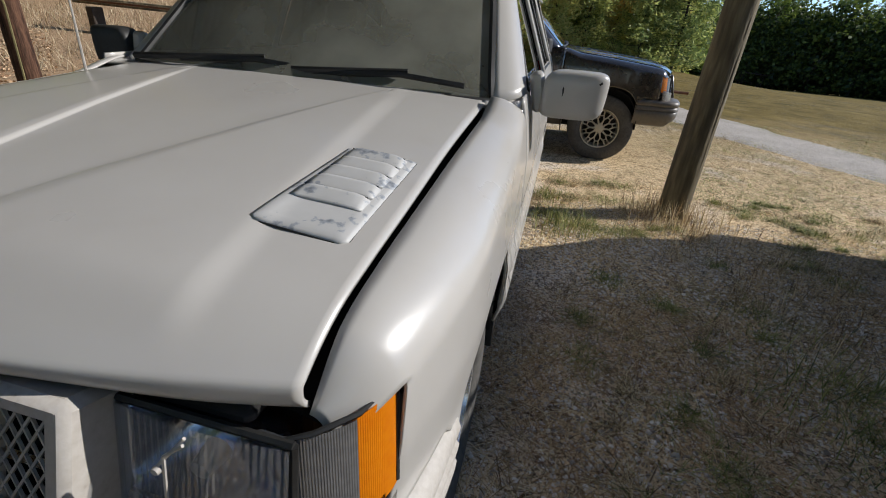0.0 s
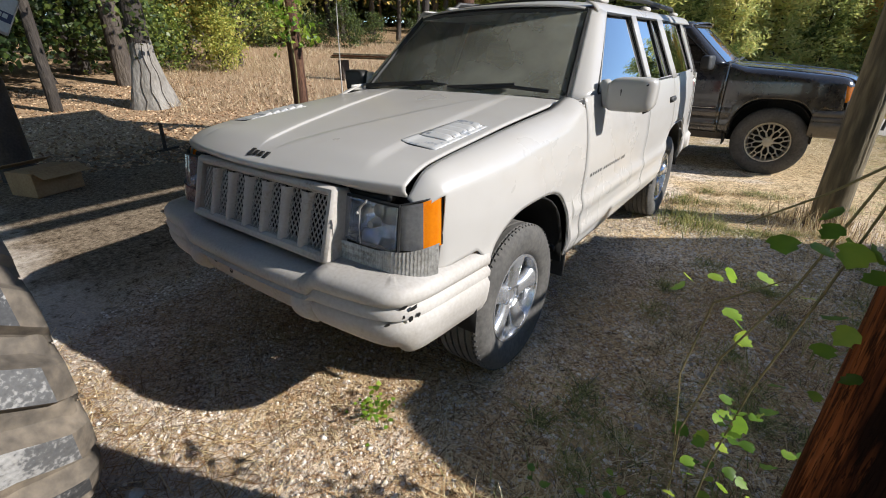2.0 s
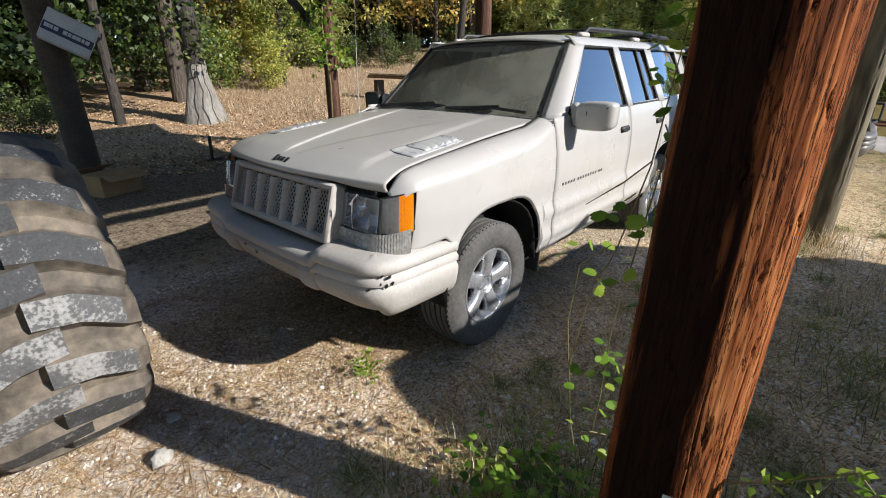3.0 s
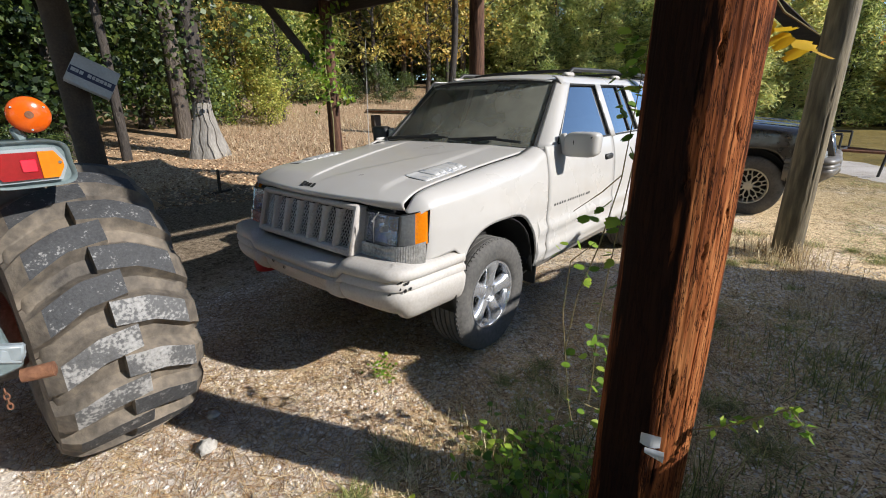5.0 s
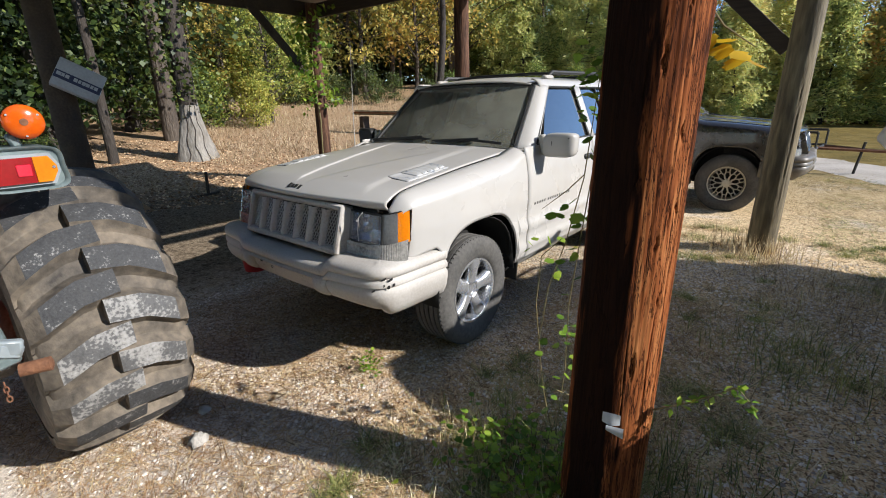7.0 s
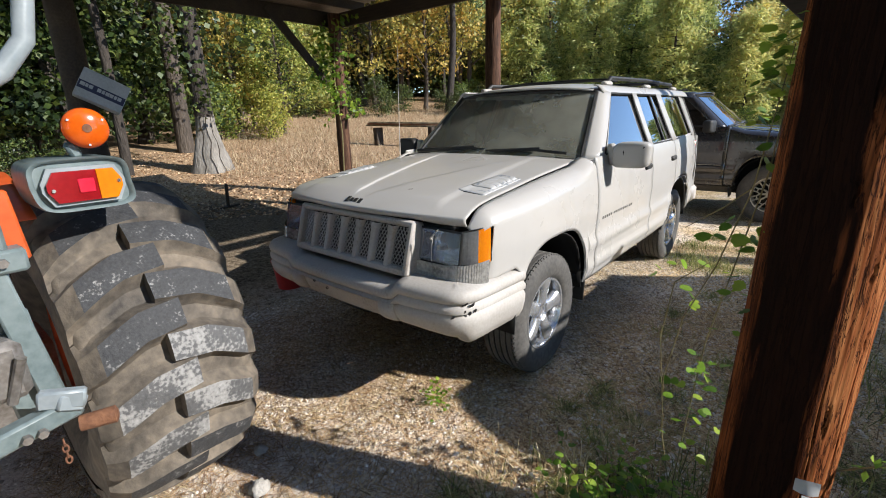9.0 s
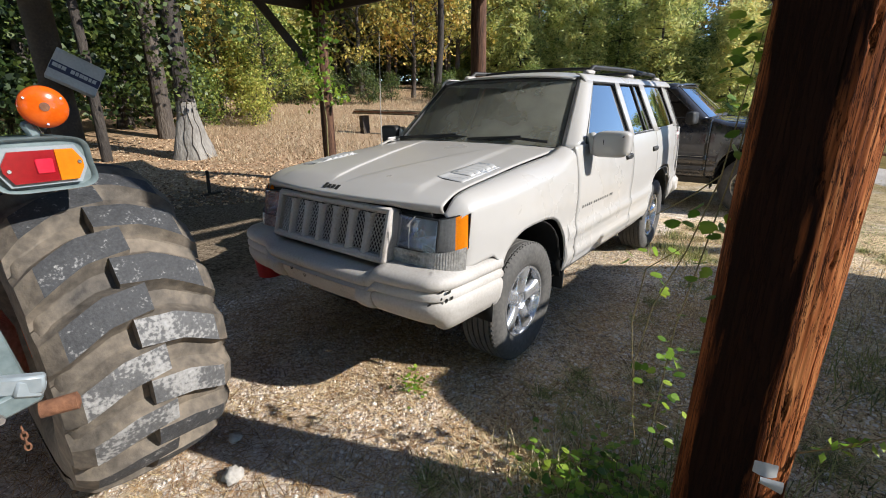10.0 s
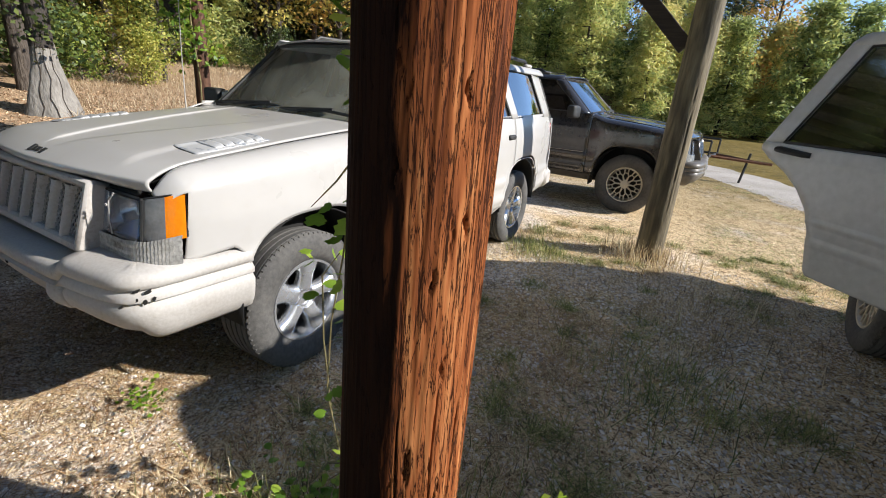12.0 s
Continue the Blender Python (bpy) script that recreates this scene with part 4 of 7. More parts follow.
    soil.data_type, soil.blend_type = "RGBA", "MULTIPLY"
    soil.inputs[0].default_value = 1.0
    link(base, soil.inputs[6])
    link(ramp(noise_of(11, 7, 0.7), [(0.34, (0.36, 0.33, 0.28)), (0.46, (0.96, 0.95, 0.93)), (0.66, (1.08, 1.07, 1.05))]), soil.inputs[7])
    base = soil.outputs[2]
    far = nodes.new("ShaderNodeMath")
    far.operation = "ADD"
    link(sep.outputs[1], far.inputs[0])
    wob = nodes.new("ShaderNodeMath")
    wob.operation = "MULTIPLY"
    wob.inputs[1].default_value = 5.0
    link(noise_of(0.5, 4), wob.inputs[0])
    link(wob.outputs[0], far.inputs[1])
    base = mix(span(far.outputs[0], 6.5, 13.5), base, field)
    litter = ramp(noise_of(24, 8, 0.8), [(0.36, (0.08, 0.05, 0.03)), (0.48, (0.34, 0.225, 0.13)), (0.68, (0.62, 0.45, 0.29))])
    west = nodes.new("ShaderNodeMath")
    west.operation = "MULTIPLY_ADD"
    west.inputs[1].default_value = -1.0
    link(sep.outputs[0], west.inputs[0])
    link(wob.outputs[0], west.inputs[2])
    base = mix(span(west.outputs[0], 8.2, 9.6), base, litter)      # leaf mould under the wood
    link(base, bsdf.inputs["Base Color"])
    bsdf.inputs["Roughness"].default_value = 0.9
    bsdf.inputs["Specular IOR Level"].default_value = 0.10
    add = nodes.new("ShaderNodeMath")
    add.operation = "MULTIPLY_ADD"
    add.inputs[1].default_value = 0.5
    link(noise_of(170, 3, 0.6), add.inputs[0])
    link(noise_of(60, 8, 0.75), add.inputs[2])
    bp = nodes.new("ShaderNodeBump")
    bp.inputs["Strength"].default_value, bp.inputs["Distance"].default_value = 0.55, 0.012
    link(add.outputs[0], bp.inputs["Height"])
    link(bp.outputs[0], bsdf.inputs["Normal"])
    return m


GROUND = ground_material()
ROAD = material("pale_gravel_track", [(0.3, (0.30, 0.26, 0.21)), (0.5, (0.44, 0.39, 0.33)), (0.72, (0.56, 0.51, 0.45))], 1.2, 40, (0.85, 0.95), bump=0.8, bump_scale=60, rough_bump_dist=0.02)


def axis(n, reach, tight):
    return [math.sinh(t * tight) / math.sinh(tight) * reach for t in np.linspace(-1, 1, n)]


def ground_geo():
    xs, ys = axis(170, 420, 5.2), axis(170, 420, 5.2)
    g = Geo()
    g.sheet(169, 169, lambda u, v: (xs[round(u * 169)], ys[round(v * 169)], ground_z(xs[round(u * 169)], ys[round(v * 169)])))
    return g


solo("ground", ground_geo(), GROUND, "gravel and dry grass yard running into a yellow field", "ground", kind="structure", sharp=0)

TRACK = [(12.0, -4.0), (8.4, 1.8), (5.9, 5.7), (4.4, 8.0), (3.2, 10.1), (1.4, 12.8), (-1.5, 16.0), (-6.0, 19.5), (-13.0, 24.0)]


def along(path, t):
    k = t * (len(path) - 1)
    i = min(len(path) - 2, int(k))
    s = k - i
    p0, p1, p2, p3 = (Vector(path[max(0, min(len(path) - 1, j))]) for j in (i - 1, i, i + 1, i + 2))
    return 0.5 * ((2 * p1) + (p2 - p0) * s + (2 * p0 - 5 * p1 + 4 * p2 - p3) * s * s + (3 * p1 - p0 - 3 * p2 + p3) * s ** 3)


def road_pt(u, v):
    p, q = along(TRACK, u), along(TRACK, min(1, u + 0.01))
    d = (q - p).normalized() if (q - p).length > 1e-6 else Vector((1, 1)).normalized()
    w = 1.15 + 0.15 * noise.noise((u * 40, v * 2, 7))
    n = Vector((-d.y, d.x)) * (v - 0.5) * 2 * w
    x, y = p.x + n.x, p.y + n.y
    return (x, y, ground_z(x, y) + 0.014 - 0.045 * (2 * abs(v - 0.5)) ** 4)


solo("road", Geo().sheet(160, 10, road_pt), ROAD, "pale gravel farm track through dry grass", "road", kind="structure", sharp=0)

# ---- pole shed ----
REDWOOD = material("red_weathered_pole", [(0.33, (0.030, 0.012, 0.007)), (0.43, (0.125, 0.038, 0.015)), (0.53, (0.27, 0.086, 0.029)), (0.66, (0.48, 0.20, 0.075))], 11, 85, (0.8, 0.95), spec=0.06, bump=0.5, bump_scale=170, stretch=(1, 1, 0.07), rough_bump_dist=0.002)


def tar_and_shade(m, centre, way, half):
    """Old tar and the shade of a pole's flank, painted into the colour as a ragged upright band that faces way
    (degrees).
    """
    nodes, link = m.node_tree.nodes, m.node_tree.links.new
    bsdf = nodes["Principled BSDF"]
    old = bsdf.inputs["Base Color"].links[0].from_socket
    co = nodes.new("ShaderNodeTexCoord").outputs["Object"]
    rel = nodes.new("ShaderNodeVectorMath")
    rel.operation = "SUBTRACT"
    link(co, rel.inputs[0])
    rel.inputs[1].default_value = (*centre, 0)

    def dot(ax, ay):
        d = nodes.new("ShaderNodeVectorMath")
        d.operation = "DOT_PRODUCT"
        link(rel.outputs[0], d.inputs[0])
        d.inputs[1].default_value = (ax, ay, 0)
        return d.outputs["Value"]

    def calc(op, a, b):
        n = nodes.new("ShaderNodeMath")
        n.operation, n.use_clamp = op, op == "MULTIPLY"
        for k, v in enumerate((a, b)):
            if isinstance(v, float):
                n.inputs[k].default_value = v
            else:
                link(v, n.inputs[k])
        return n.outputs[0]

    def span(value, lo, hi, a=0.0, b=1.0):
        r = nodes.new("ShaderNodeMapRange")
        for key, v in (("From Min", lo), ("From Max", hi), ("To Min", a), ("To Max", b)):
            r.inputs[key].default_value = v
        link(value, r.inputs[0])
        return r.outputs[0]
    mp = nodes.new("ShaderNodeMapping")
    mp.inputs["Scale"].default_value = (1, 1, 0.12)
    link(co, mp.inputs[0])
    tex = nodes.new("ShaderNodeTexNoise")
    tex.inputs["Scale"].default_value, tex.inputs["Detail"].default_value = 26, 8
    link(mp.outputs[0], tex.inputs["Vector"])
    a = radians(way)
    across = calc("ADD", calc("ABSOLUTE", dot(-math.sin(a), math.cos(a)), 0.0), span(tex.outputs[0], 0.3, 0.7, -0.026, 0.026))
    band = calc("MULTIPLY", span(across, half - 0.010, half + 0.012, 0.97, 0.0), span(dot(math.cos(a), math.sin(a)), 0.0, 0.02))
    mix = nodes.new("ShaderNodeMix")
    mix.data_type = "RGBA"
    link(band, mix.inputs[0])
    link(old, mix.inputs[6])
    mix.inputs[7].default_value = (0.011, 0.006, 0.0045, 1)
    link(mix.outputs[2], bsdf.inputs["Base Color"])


def fissures(m, scale, flat, thin, deep):
    """Fine long splits: dark grooves along the grain, cut into colour and relief."""
    nodes, link = m.node_tree.nodes, m.node_tree.links.new
    bsdf = nodes["Principled BSDF"]
    old = bsdf.inputs["Base Color"].links[0].from_socket
    bump = bsdf.inputs["Normal"].links[0].from_node
    co = nodes.new("ShaderNodeTexCoord").outputs["Object"]
    grooves = None
    for k, (sc, fl, th) in enumerate(((scale, flat, thin), (scale * 2.3, flat * 1.6, thin * 1.25))):
        mp = nodes.new("ShaderNodeMapping")
        mp.inputs["Scale"].default_value = (1, 1, fl)
        mp.inputs["Location"].default_value = (3.1 * k, 1.7 * k, 0)
        link(co, mp.inputs[0])
        tex = nodes.new("ShaderNodeTexNoise")
        tex.inputs["Scale"].default_value, tex.inputs["Detail"].default_value, tex.inputs["Roughness"].default_value = sc, 5, 0.6
        link(mp.outputs[0], tex.inputs["Vector"])
        mid = nodes.new("ShaderNodeMath")
        mid.operation = "SUBTRACT"
        mid.inputs[1].default_value = 0.5
        link(tex.outputs[0], mid.inputs[0])
        ab = nodes.new("ShaderNodeMath")
        ab.operation = "ABSOLUTE"
        link(mid.outputs[0], ab.inputs[0])
        r = nodes.new("ShaderNodeMapRange")
        r.inputs["From Min"].default_value, r.inputs["From Max"].default_value = th * 0.35, th
        link(ab.outputs[0], r.inputs[0])
        if grooves is None:
            grooves = r.outputs[0]
        else:
            both = nodes.new("ShaderNodeMath")
            both.operation = "MULTIPLY"
            link(grooves, both.inputs[0])
            link(r.outputs[0], both.inputs[1])
            grooves = both.outputs[0]
    mix = nodes.new("ShaderNodeMix")
    mix.data_type = "RGBA"
    link(grooves, mix.inputs[0])
    mix.inputs[6].default_value = (0.045, 0.016, 0.008, 1)
    link(old, mix.inputs[7])
    link(mix.outputs[2], bsdf.inputs["Base Color"])
    cut = nodes.new("ShaderNodeBump")
    cut.inputs["Strength"].default_value, cut.inputs["Distance"].default_value = 0.8, deep
    link(grooves, cut.inputs["Height"])
    link(bump.outputs[0], cut.inputs["Normal"])
    link(cut.outputs[0], bsdf.inputs["Normal"])


fissures(REDWOOD, 30, 0.045, 0.017, 0.0035)
tar_and_shade(REDWOOD, (1.98, -0.78), -108, 0.080)
GREYWOOD = material("grey_weathered_pole", [(0.30, (0.035, 0.028, 0.017)), (0.46, (0.105, 0.083, 0.048)), (0.56, (0.19, 0.152, 0.088)), (0.72, (0.33, 0.28, 0.175))], 5, 30, (0.7, 0.9), bump=0.6, bump_scale=50, stretch=(1, 1, 0.14))
TIMBER = material("dark_old_timber", [(0.3, (0.020, 0.014, 0.010)), (0.5, (0.045, 0.032, 0.022)), (0.75, (0.09, 0.068, 0.048))], 6, 45, (0.75, 0.9), bump=0.4, bump_scale=50, stretch=(0.1, 1, 1))
TIN = material("rusted_roof_tin", [(0.3, (0.12, 0.08, 0.06)), (0.6, (0.24, 0.22, 0.20))], 3, 30, (0.5, 0.7), metal=0.5)


BROWNPOLE = material("brown_weathered_pole", [(0.32, (0.012, 0.008, 0.006)), (0.45, (0.075, 0.038, 0.024)), (0.68, (0.20, 0.105, 0.065))], 14, 80, (0.7, 0.9), bump=0.6, bump_scale=70, stretch=(1, 1, 0.12), spec=0.2)


def pole(name, x, y, r0, r1, h, mat, label, deep, lean=(0, 0), nu=64, nv=90, seed=0, checks=26, pits=0):
    """A round pole: raised grain, long open drying checks and small torn pits."""
    r = np.random.RandomState(int(seed))
    aa, zz = np.meshgrid(np.arange(nu) / nu * 2 * math.pi, np.linspace(0, h, nv + 1), indexing="ij")
    rad = r0 + (r1 - r0) * zz / h
    grain = np.zeros_like(aa)
    for k in range(14):      # waves running up the pole
        f = r.randint(3, nu // 7)
        grain += np.sin(f * aa + r.uniform(0, 6.28) + 1.3 * np.sin(zz * r.uniform(1.2, 4.0) + r.uniform(0, 6.28))) * (3.0 / f) ** 0.45
    rad += deep * 0.032 * grain
    wander = 0.05 * np.sin(zz * 2.1 + 1.0) + 0.02 * np.sin(zz * 6.3)
    for k in range(checks):
        a, z0, long = radians(r.uniform(-80, 120)) if k % 9 else r.uniform(0, 6.28), r.uniform(-0.4, h), r.uniform(0.15, 0.9) * (2.5 if k % 9 == 0 else 1.0)
        wide, low = r.uniform(0.010, 0.018) * (1.9 if k % 9 == 0 else 1.0), deep * r.uniform(0.4, 0.9) * (2.2 if k % 9 == 0 else 1.0)
        off = np.angle(np.exp(1j * (aa - a - wander - 0.015 * np.sin(zz * 11 + k))))
        ends = np.clip((zz - z0) / (0.18 * long), 0, 1) * np.clip((z0 + long - zz) / (0.18 * long), 0, 1)
        ragged = 0.75 + 0.25 * np.sin(zz * 47 + 3 * k) * np.sin(zz * 19 + k)
        rad -= low * np.clip(1.35 - np.abs(off) / (wide * np.maximum(ends, 0.02) * ragged), 0, 1) * (ends > 0)
    for k in range(pits):
        a, z0 = radians(r.uniform(-80, 120)), r.uniform(0.1, min(h, 2.3))
        off = np.angle(np.exp(1j * (aa - a - wander - 0.03 * np.sin(zz * 140 + k)))) / r.uniform(0.016, 0.03)
        up = (zz - z0) / r.uniform(0.012, 0.035)
        rad -= deep * r.uniform(0.4, 1.1) * np.exp(-(off ** 2 + up ** 2) ** 1.5)
    cx = x + 0.012 * np.sin(zz * 1.1 + seed) - 0.012 * math.sin(seed) + lean[0] * zz / h
    co = np.stack([cx + rad * np.cos(aa), y + lean[1] * zz / h + rad * np.sin(aa), zz - 0.08], -1).reshape(-1, 3)
    g = Geo()
    g.v = co.tolist()
    w = nv + 1
    g.f = [(i * w + j, ((i + 1) % nu) * w + j, ((i + 1) % nu) * w + j + 1, i * w + j + 1) for i in range(nu) for j in range(nv)]
    g.f.append(tuple(i * w + nv for i in range(nu)))
    return solo(name, g, mat, label, "post", "posts of the pole shed", sharp=0, recalc=False)


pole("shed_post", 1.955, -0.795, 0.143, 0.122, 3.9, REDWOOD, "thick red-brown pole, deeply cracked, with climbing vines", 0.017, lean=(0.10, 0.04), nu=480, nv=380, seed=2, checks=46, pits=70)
pole("shed_post", 2.075, 3.19, 0.125, 0.10, 3.9, GREYWOOD, "grey weathered round pole in dry grass", 0.006, nu=96, nv=80, seed=5, checks=20)
pole("shed_post", -1.79, 3.36, 0.115, 0.10, 3.5, BROWNPOLE, "red-brown round pole behind the white SUV", 0.008, nu=96, nv=80, seed=8)
pole("shed_post", -5.20, 3.34, 0.125, 0.105, 3.3, BROWNPOLE, "red-brown corner pole wrapped in leafy vine", 0.008, nu=96, nv=80, seed=11)
pole("shed_post", -5.50, -0.52, 0.17, 0.15, 3.3, TIMBER, "dark corner pole in the shade", 0.008, nu=64, nv=60, seed=14)


def beam(p, q, w, h, label, roll=0):
    p, q = Vector(p), Vector(q)
    d = q - p
    m = Matrix.Translation((p + q) / 2) @ d.to_track_quat("X", "Z").to_matrix().to_4x4() @ pose(0, 0, 0, roll)
    return solo("shed_beam", Geo().box((d.length, w, h), m, 0.006), TIMBER, label, "beam", "timbers of the pole shed")


def roof_z(x):
    return 3.34 + 0.60 * (x + 5.9) / 8.2


beam((-5.75, 3.47, 3.13), (2.3, 3.47, 3.13), 0.05, 0.24, "long dark eave beam on the poles")
beam((-5.75, -1.14, 3.17), (2.3, -1.14, 3.17), 0.05, 0.24, "long dark eave beam on the poles")
beam((-5.34, 3.43, 3.15), (-5.34, -1.10, 3.15), 0.05, 0.24, "dark end beam across the shed")
beam((2.18, 3.43, 3.60), (2.18, -1.10, 3.60), 0.05, 0.20, "dark end beam across the shed")
beam((1.98, 3.27, 1.88), (0.80, 3.27, 3.06), 0.05, 0.13, "slanting dark knee brace")
beam((-5.28, 3.16, 2.08), (-5.28, 2.10, 3.20), 0.05, 0.14, "slanting dark knee brace")
for k in range(10):
    x = -5.7 + 0.87 * k
    beam((x, -1.35, roof_z(x) - 0.09), (x, 3.75, roof_z(x) - 0.09), 0.045, 0.14, "dark roof rafter")
roof = Geo()
roof.sheet(220, 2, lambda u, v: (-5.95 + 8.25 * u, -1.5 + 5.35 * v, roof_z(-5.95 + 8.25 * u) + 0.012 * math.sin(u * 220 * math.pi / 2)))
tagged(part("roof_sheet", roof, TIN, None, "", 0.004), "old corrugated tin roof of the pole shed", "roof", kind="structure")

# ---- trees and plants ----
BARK = material("tree_bark", [(0.3, (0.03, 0.023, 0.017)), (0.5, (0.075, 0.058, 0.044)), (0.75, (0.16, 0.13, 0.10))], 4, 26, (0.8, 0.95), bump=1.0, bump_scale=16, stretch=(1, 1, 0.25), rough_bump_dist=0.05)
PINEBARK = material("pine_bark", [(0.3, (0.035, 0.024, 0.017)), (0.5, (0.095, 0.068, 0.050)), (0.75, (0.20, 0.16, 0.125))], 5, 20, (0.8, 0.95), bump=1.0, bump_scale=14, stretch=(1, 1, 0.35), rough_bump_dist=0.06)
# BARK in darker tones: the shade inside the wood is put into the colour
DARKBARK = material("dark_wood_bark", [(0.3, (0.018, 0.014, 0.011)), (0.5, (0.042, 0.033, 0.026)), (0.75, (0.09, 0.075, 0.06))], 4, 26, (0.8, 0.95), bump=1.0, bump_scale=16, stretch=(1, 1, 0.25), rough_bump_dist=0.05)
PALEBARK = material("bare_pale_bark", [(0.3, (0.10, 0.09, 0.075)), (0.5, (0.22, 0.20, 0.172)), (0.72, (0.34, 0.315, 0.275))], 3, 22, (0.8, 0.95), bump=0.8, bump_scale=20, stretch=(1, 1, 0.3), rough_bump_dist=0.03)
GREENLEAF = material("green_leaves", [(0.15, (0.055, 0.095, 0.022)), (0.4, (0.17, 0.24, 0.045)), (0.65, (0.36, 0.40, 0.08)), (0.9, (0.62, 0.55, 0.14))], 0.5, 3, (0.45, 0.6), per_island=0.5, per_object=0.5, trans=0.4)
# darker copies of the leaves and needles, the wood's shade in their colour
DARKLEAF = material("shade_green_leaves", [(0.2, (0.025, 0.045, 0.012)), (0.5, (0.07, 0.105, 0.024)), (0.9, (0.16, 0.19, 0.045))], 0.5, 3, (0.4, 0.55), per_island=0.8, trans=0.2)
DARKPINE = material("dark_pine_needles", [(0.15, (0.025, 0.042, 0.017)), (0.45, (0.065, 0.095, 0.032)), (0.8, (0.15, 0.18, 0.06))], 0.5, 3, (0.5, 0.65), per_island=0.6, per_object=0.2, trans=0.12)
GOLDLEAF = material("autumn_leaves", [(0.15, (0.20, 0.19, 0.05)), (0.4, (0.42, 0.38, 0.09)), (0.65, (0.64, 0.46, 0.11)), (0.9, (0.66, 0.35, 0.10))], 0.5, 3, (0.45, 0.6), per_island=0.5, per_object=0.6, trans=0.42)
PINELEAF = material("pine_needles", [(0.15, (0.08, 0.13, 0.055)), (0.45, (0.31, 0.41, 0.16)), (0.8, (0.60, 0.64, 0.28))], 0.5, 3, (0.5, 0.65), per_island=0.45, per_object=0.45, trans=0.4)
CEDARLEAF = material("conifer_needles", [(0.15, (0.17, 0.235, 0.08)), (0.40, (0.50, 0.55, 0.18)), (0.75, (0.78, 0.68, 0.26))], 0.5, 3, (0.5, 0.65), per_island=0.45, per_object=0.6, trans=0.55)
OAKLEAF = material("deep_green_leaves", [(0.15, (0.012, 0.026, 0.007)), (0.45, (0.045, 0.08, 0.016)), (0.75, (0.17, 0.22, 0.04))], 0.5, 3, (0.45, 0.6), per_island=0.6, per_object=0.3, trans=0.4)
VINELEAF = material("bright_vine_leaves", [(0.15, (0.09, 0.18, 0.02)), (0.5, (0.21, 0.37, 0.04)), (0.85, (0.42, 0.54, 0.07))], 6, 30, (0.4, 0.5), per_island=0.8, trans=0.5)
YELLOWLEAF = material("yellow_leaves", [(0.2, (0.55, 0.33, 0.015)), (0.8, (0.75, 0.50, 0.03))], 6, 30, (0.4, 0.5), per_island=0.6, trans=0.5)
STEM = material("green_brown_stem", [(0.3, (0.12, 0.10, 0.04)), (0.7, (0.26, 0.22, 0.10))], 8, 50, (0.7, 0.85))


class Leaves:
    """Many small leaf blades as one mesh."""

    def __init__(self, seed):
        self.r = np.random.RandomState(seed)
        self.v, self.f = [], []

    def leaf(self, p, size, flat=0.0, slim=0.6):
        d = self.r.normal(size=3)
        d[2] = d[2] * (1 - flat) - 0.15
        d /= np.linalg.norm(d) + 1e-9
        s = np.cross(d, self.r.normal(size=3))
        s /= np.linalg.norm(s) + 1e-9
        n = np.cross(d, s) * size * 0.12
        k = len(self.v)
        p = np.asarray(p, float)
        w = s * size * slim * 0.5
        self.v += [p, p + d * size * 0.45 + w + n, p + d * size, p + d * size * 0.45 - w + n]
        self.f += [(k, k + 1, k + 2, k + 3)]

    def clump(self, c, spread, n, size, squash=0.7, flat=0.0, slim=0.6):
        q = self.r.normal(size=(n, 3)) * spread * (1, 1, squash) + c
        for p in q:
            self.leaf(p, size * self.r.uniform(0.6, 1.3), flat, slim)

    def geo(self):
        g = Geo()
        g.v, g.f = [tuple(p) for p in self.v], self.f
        return g


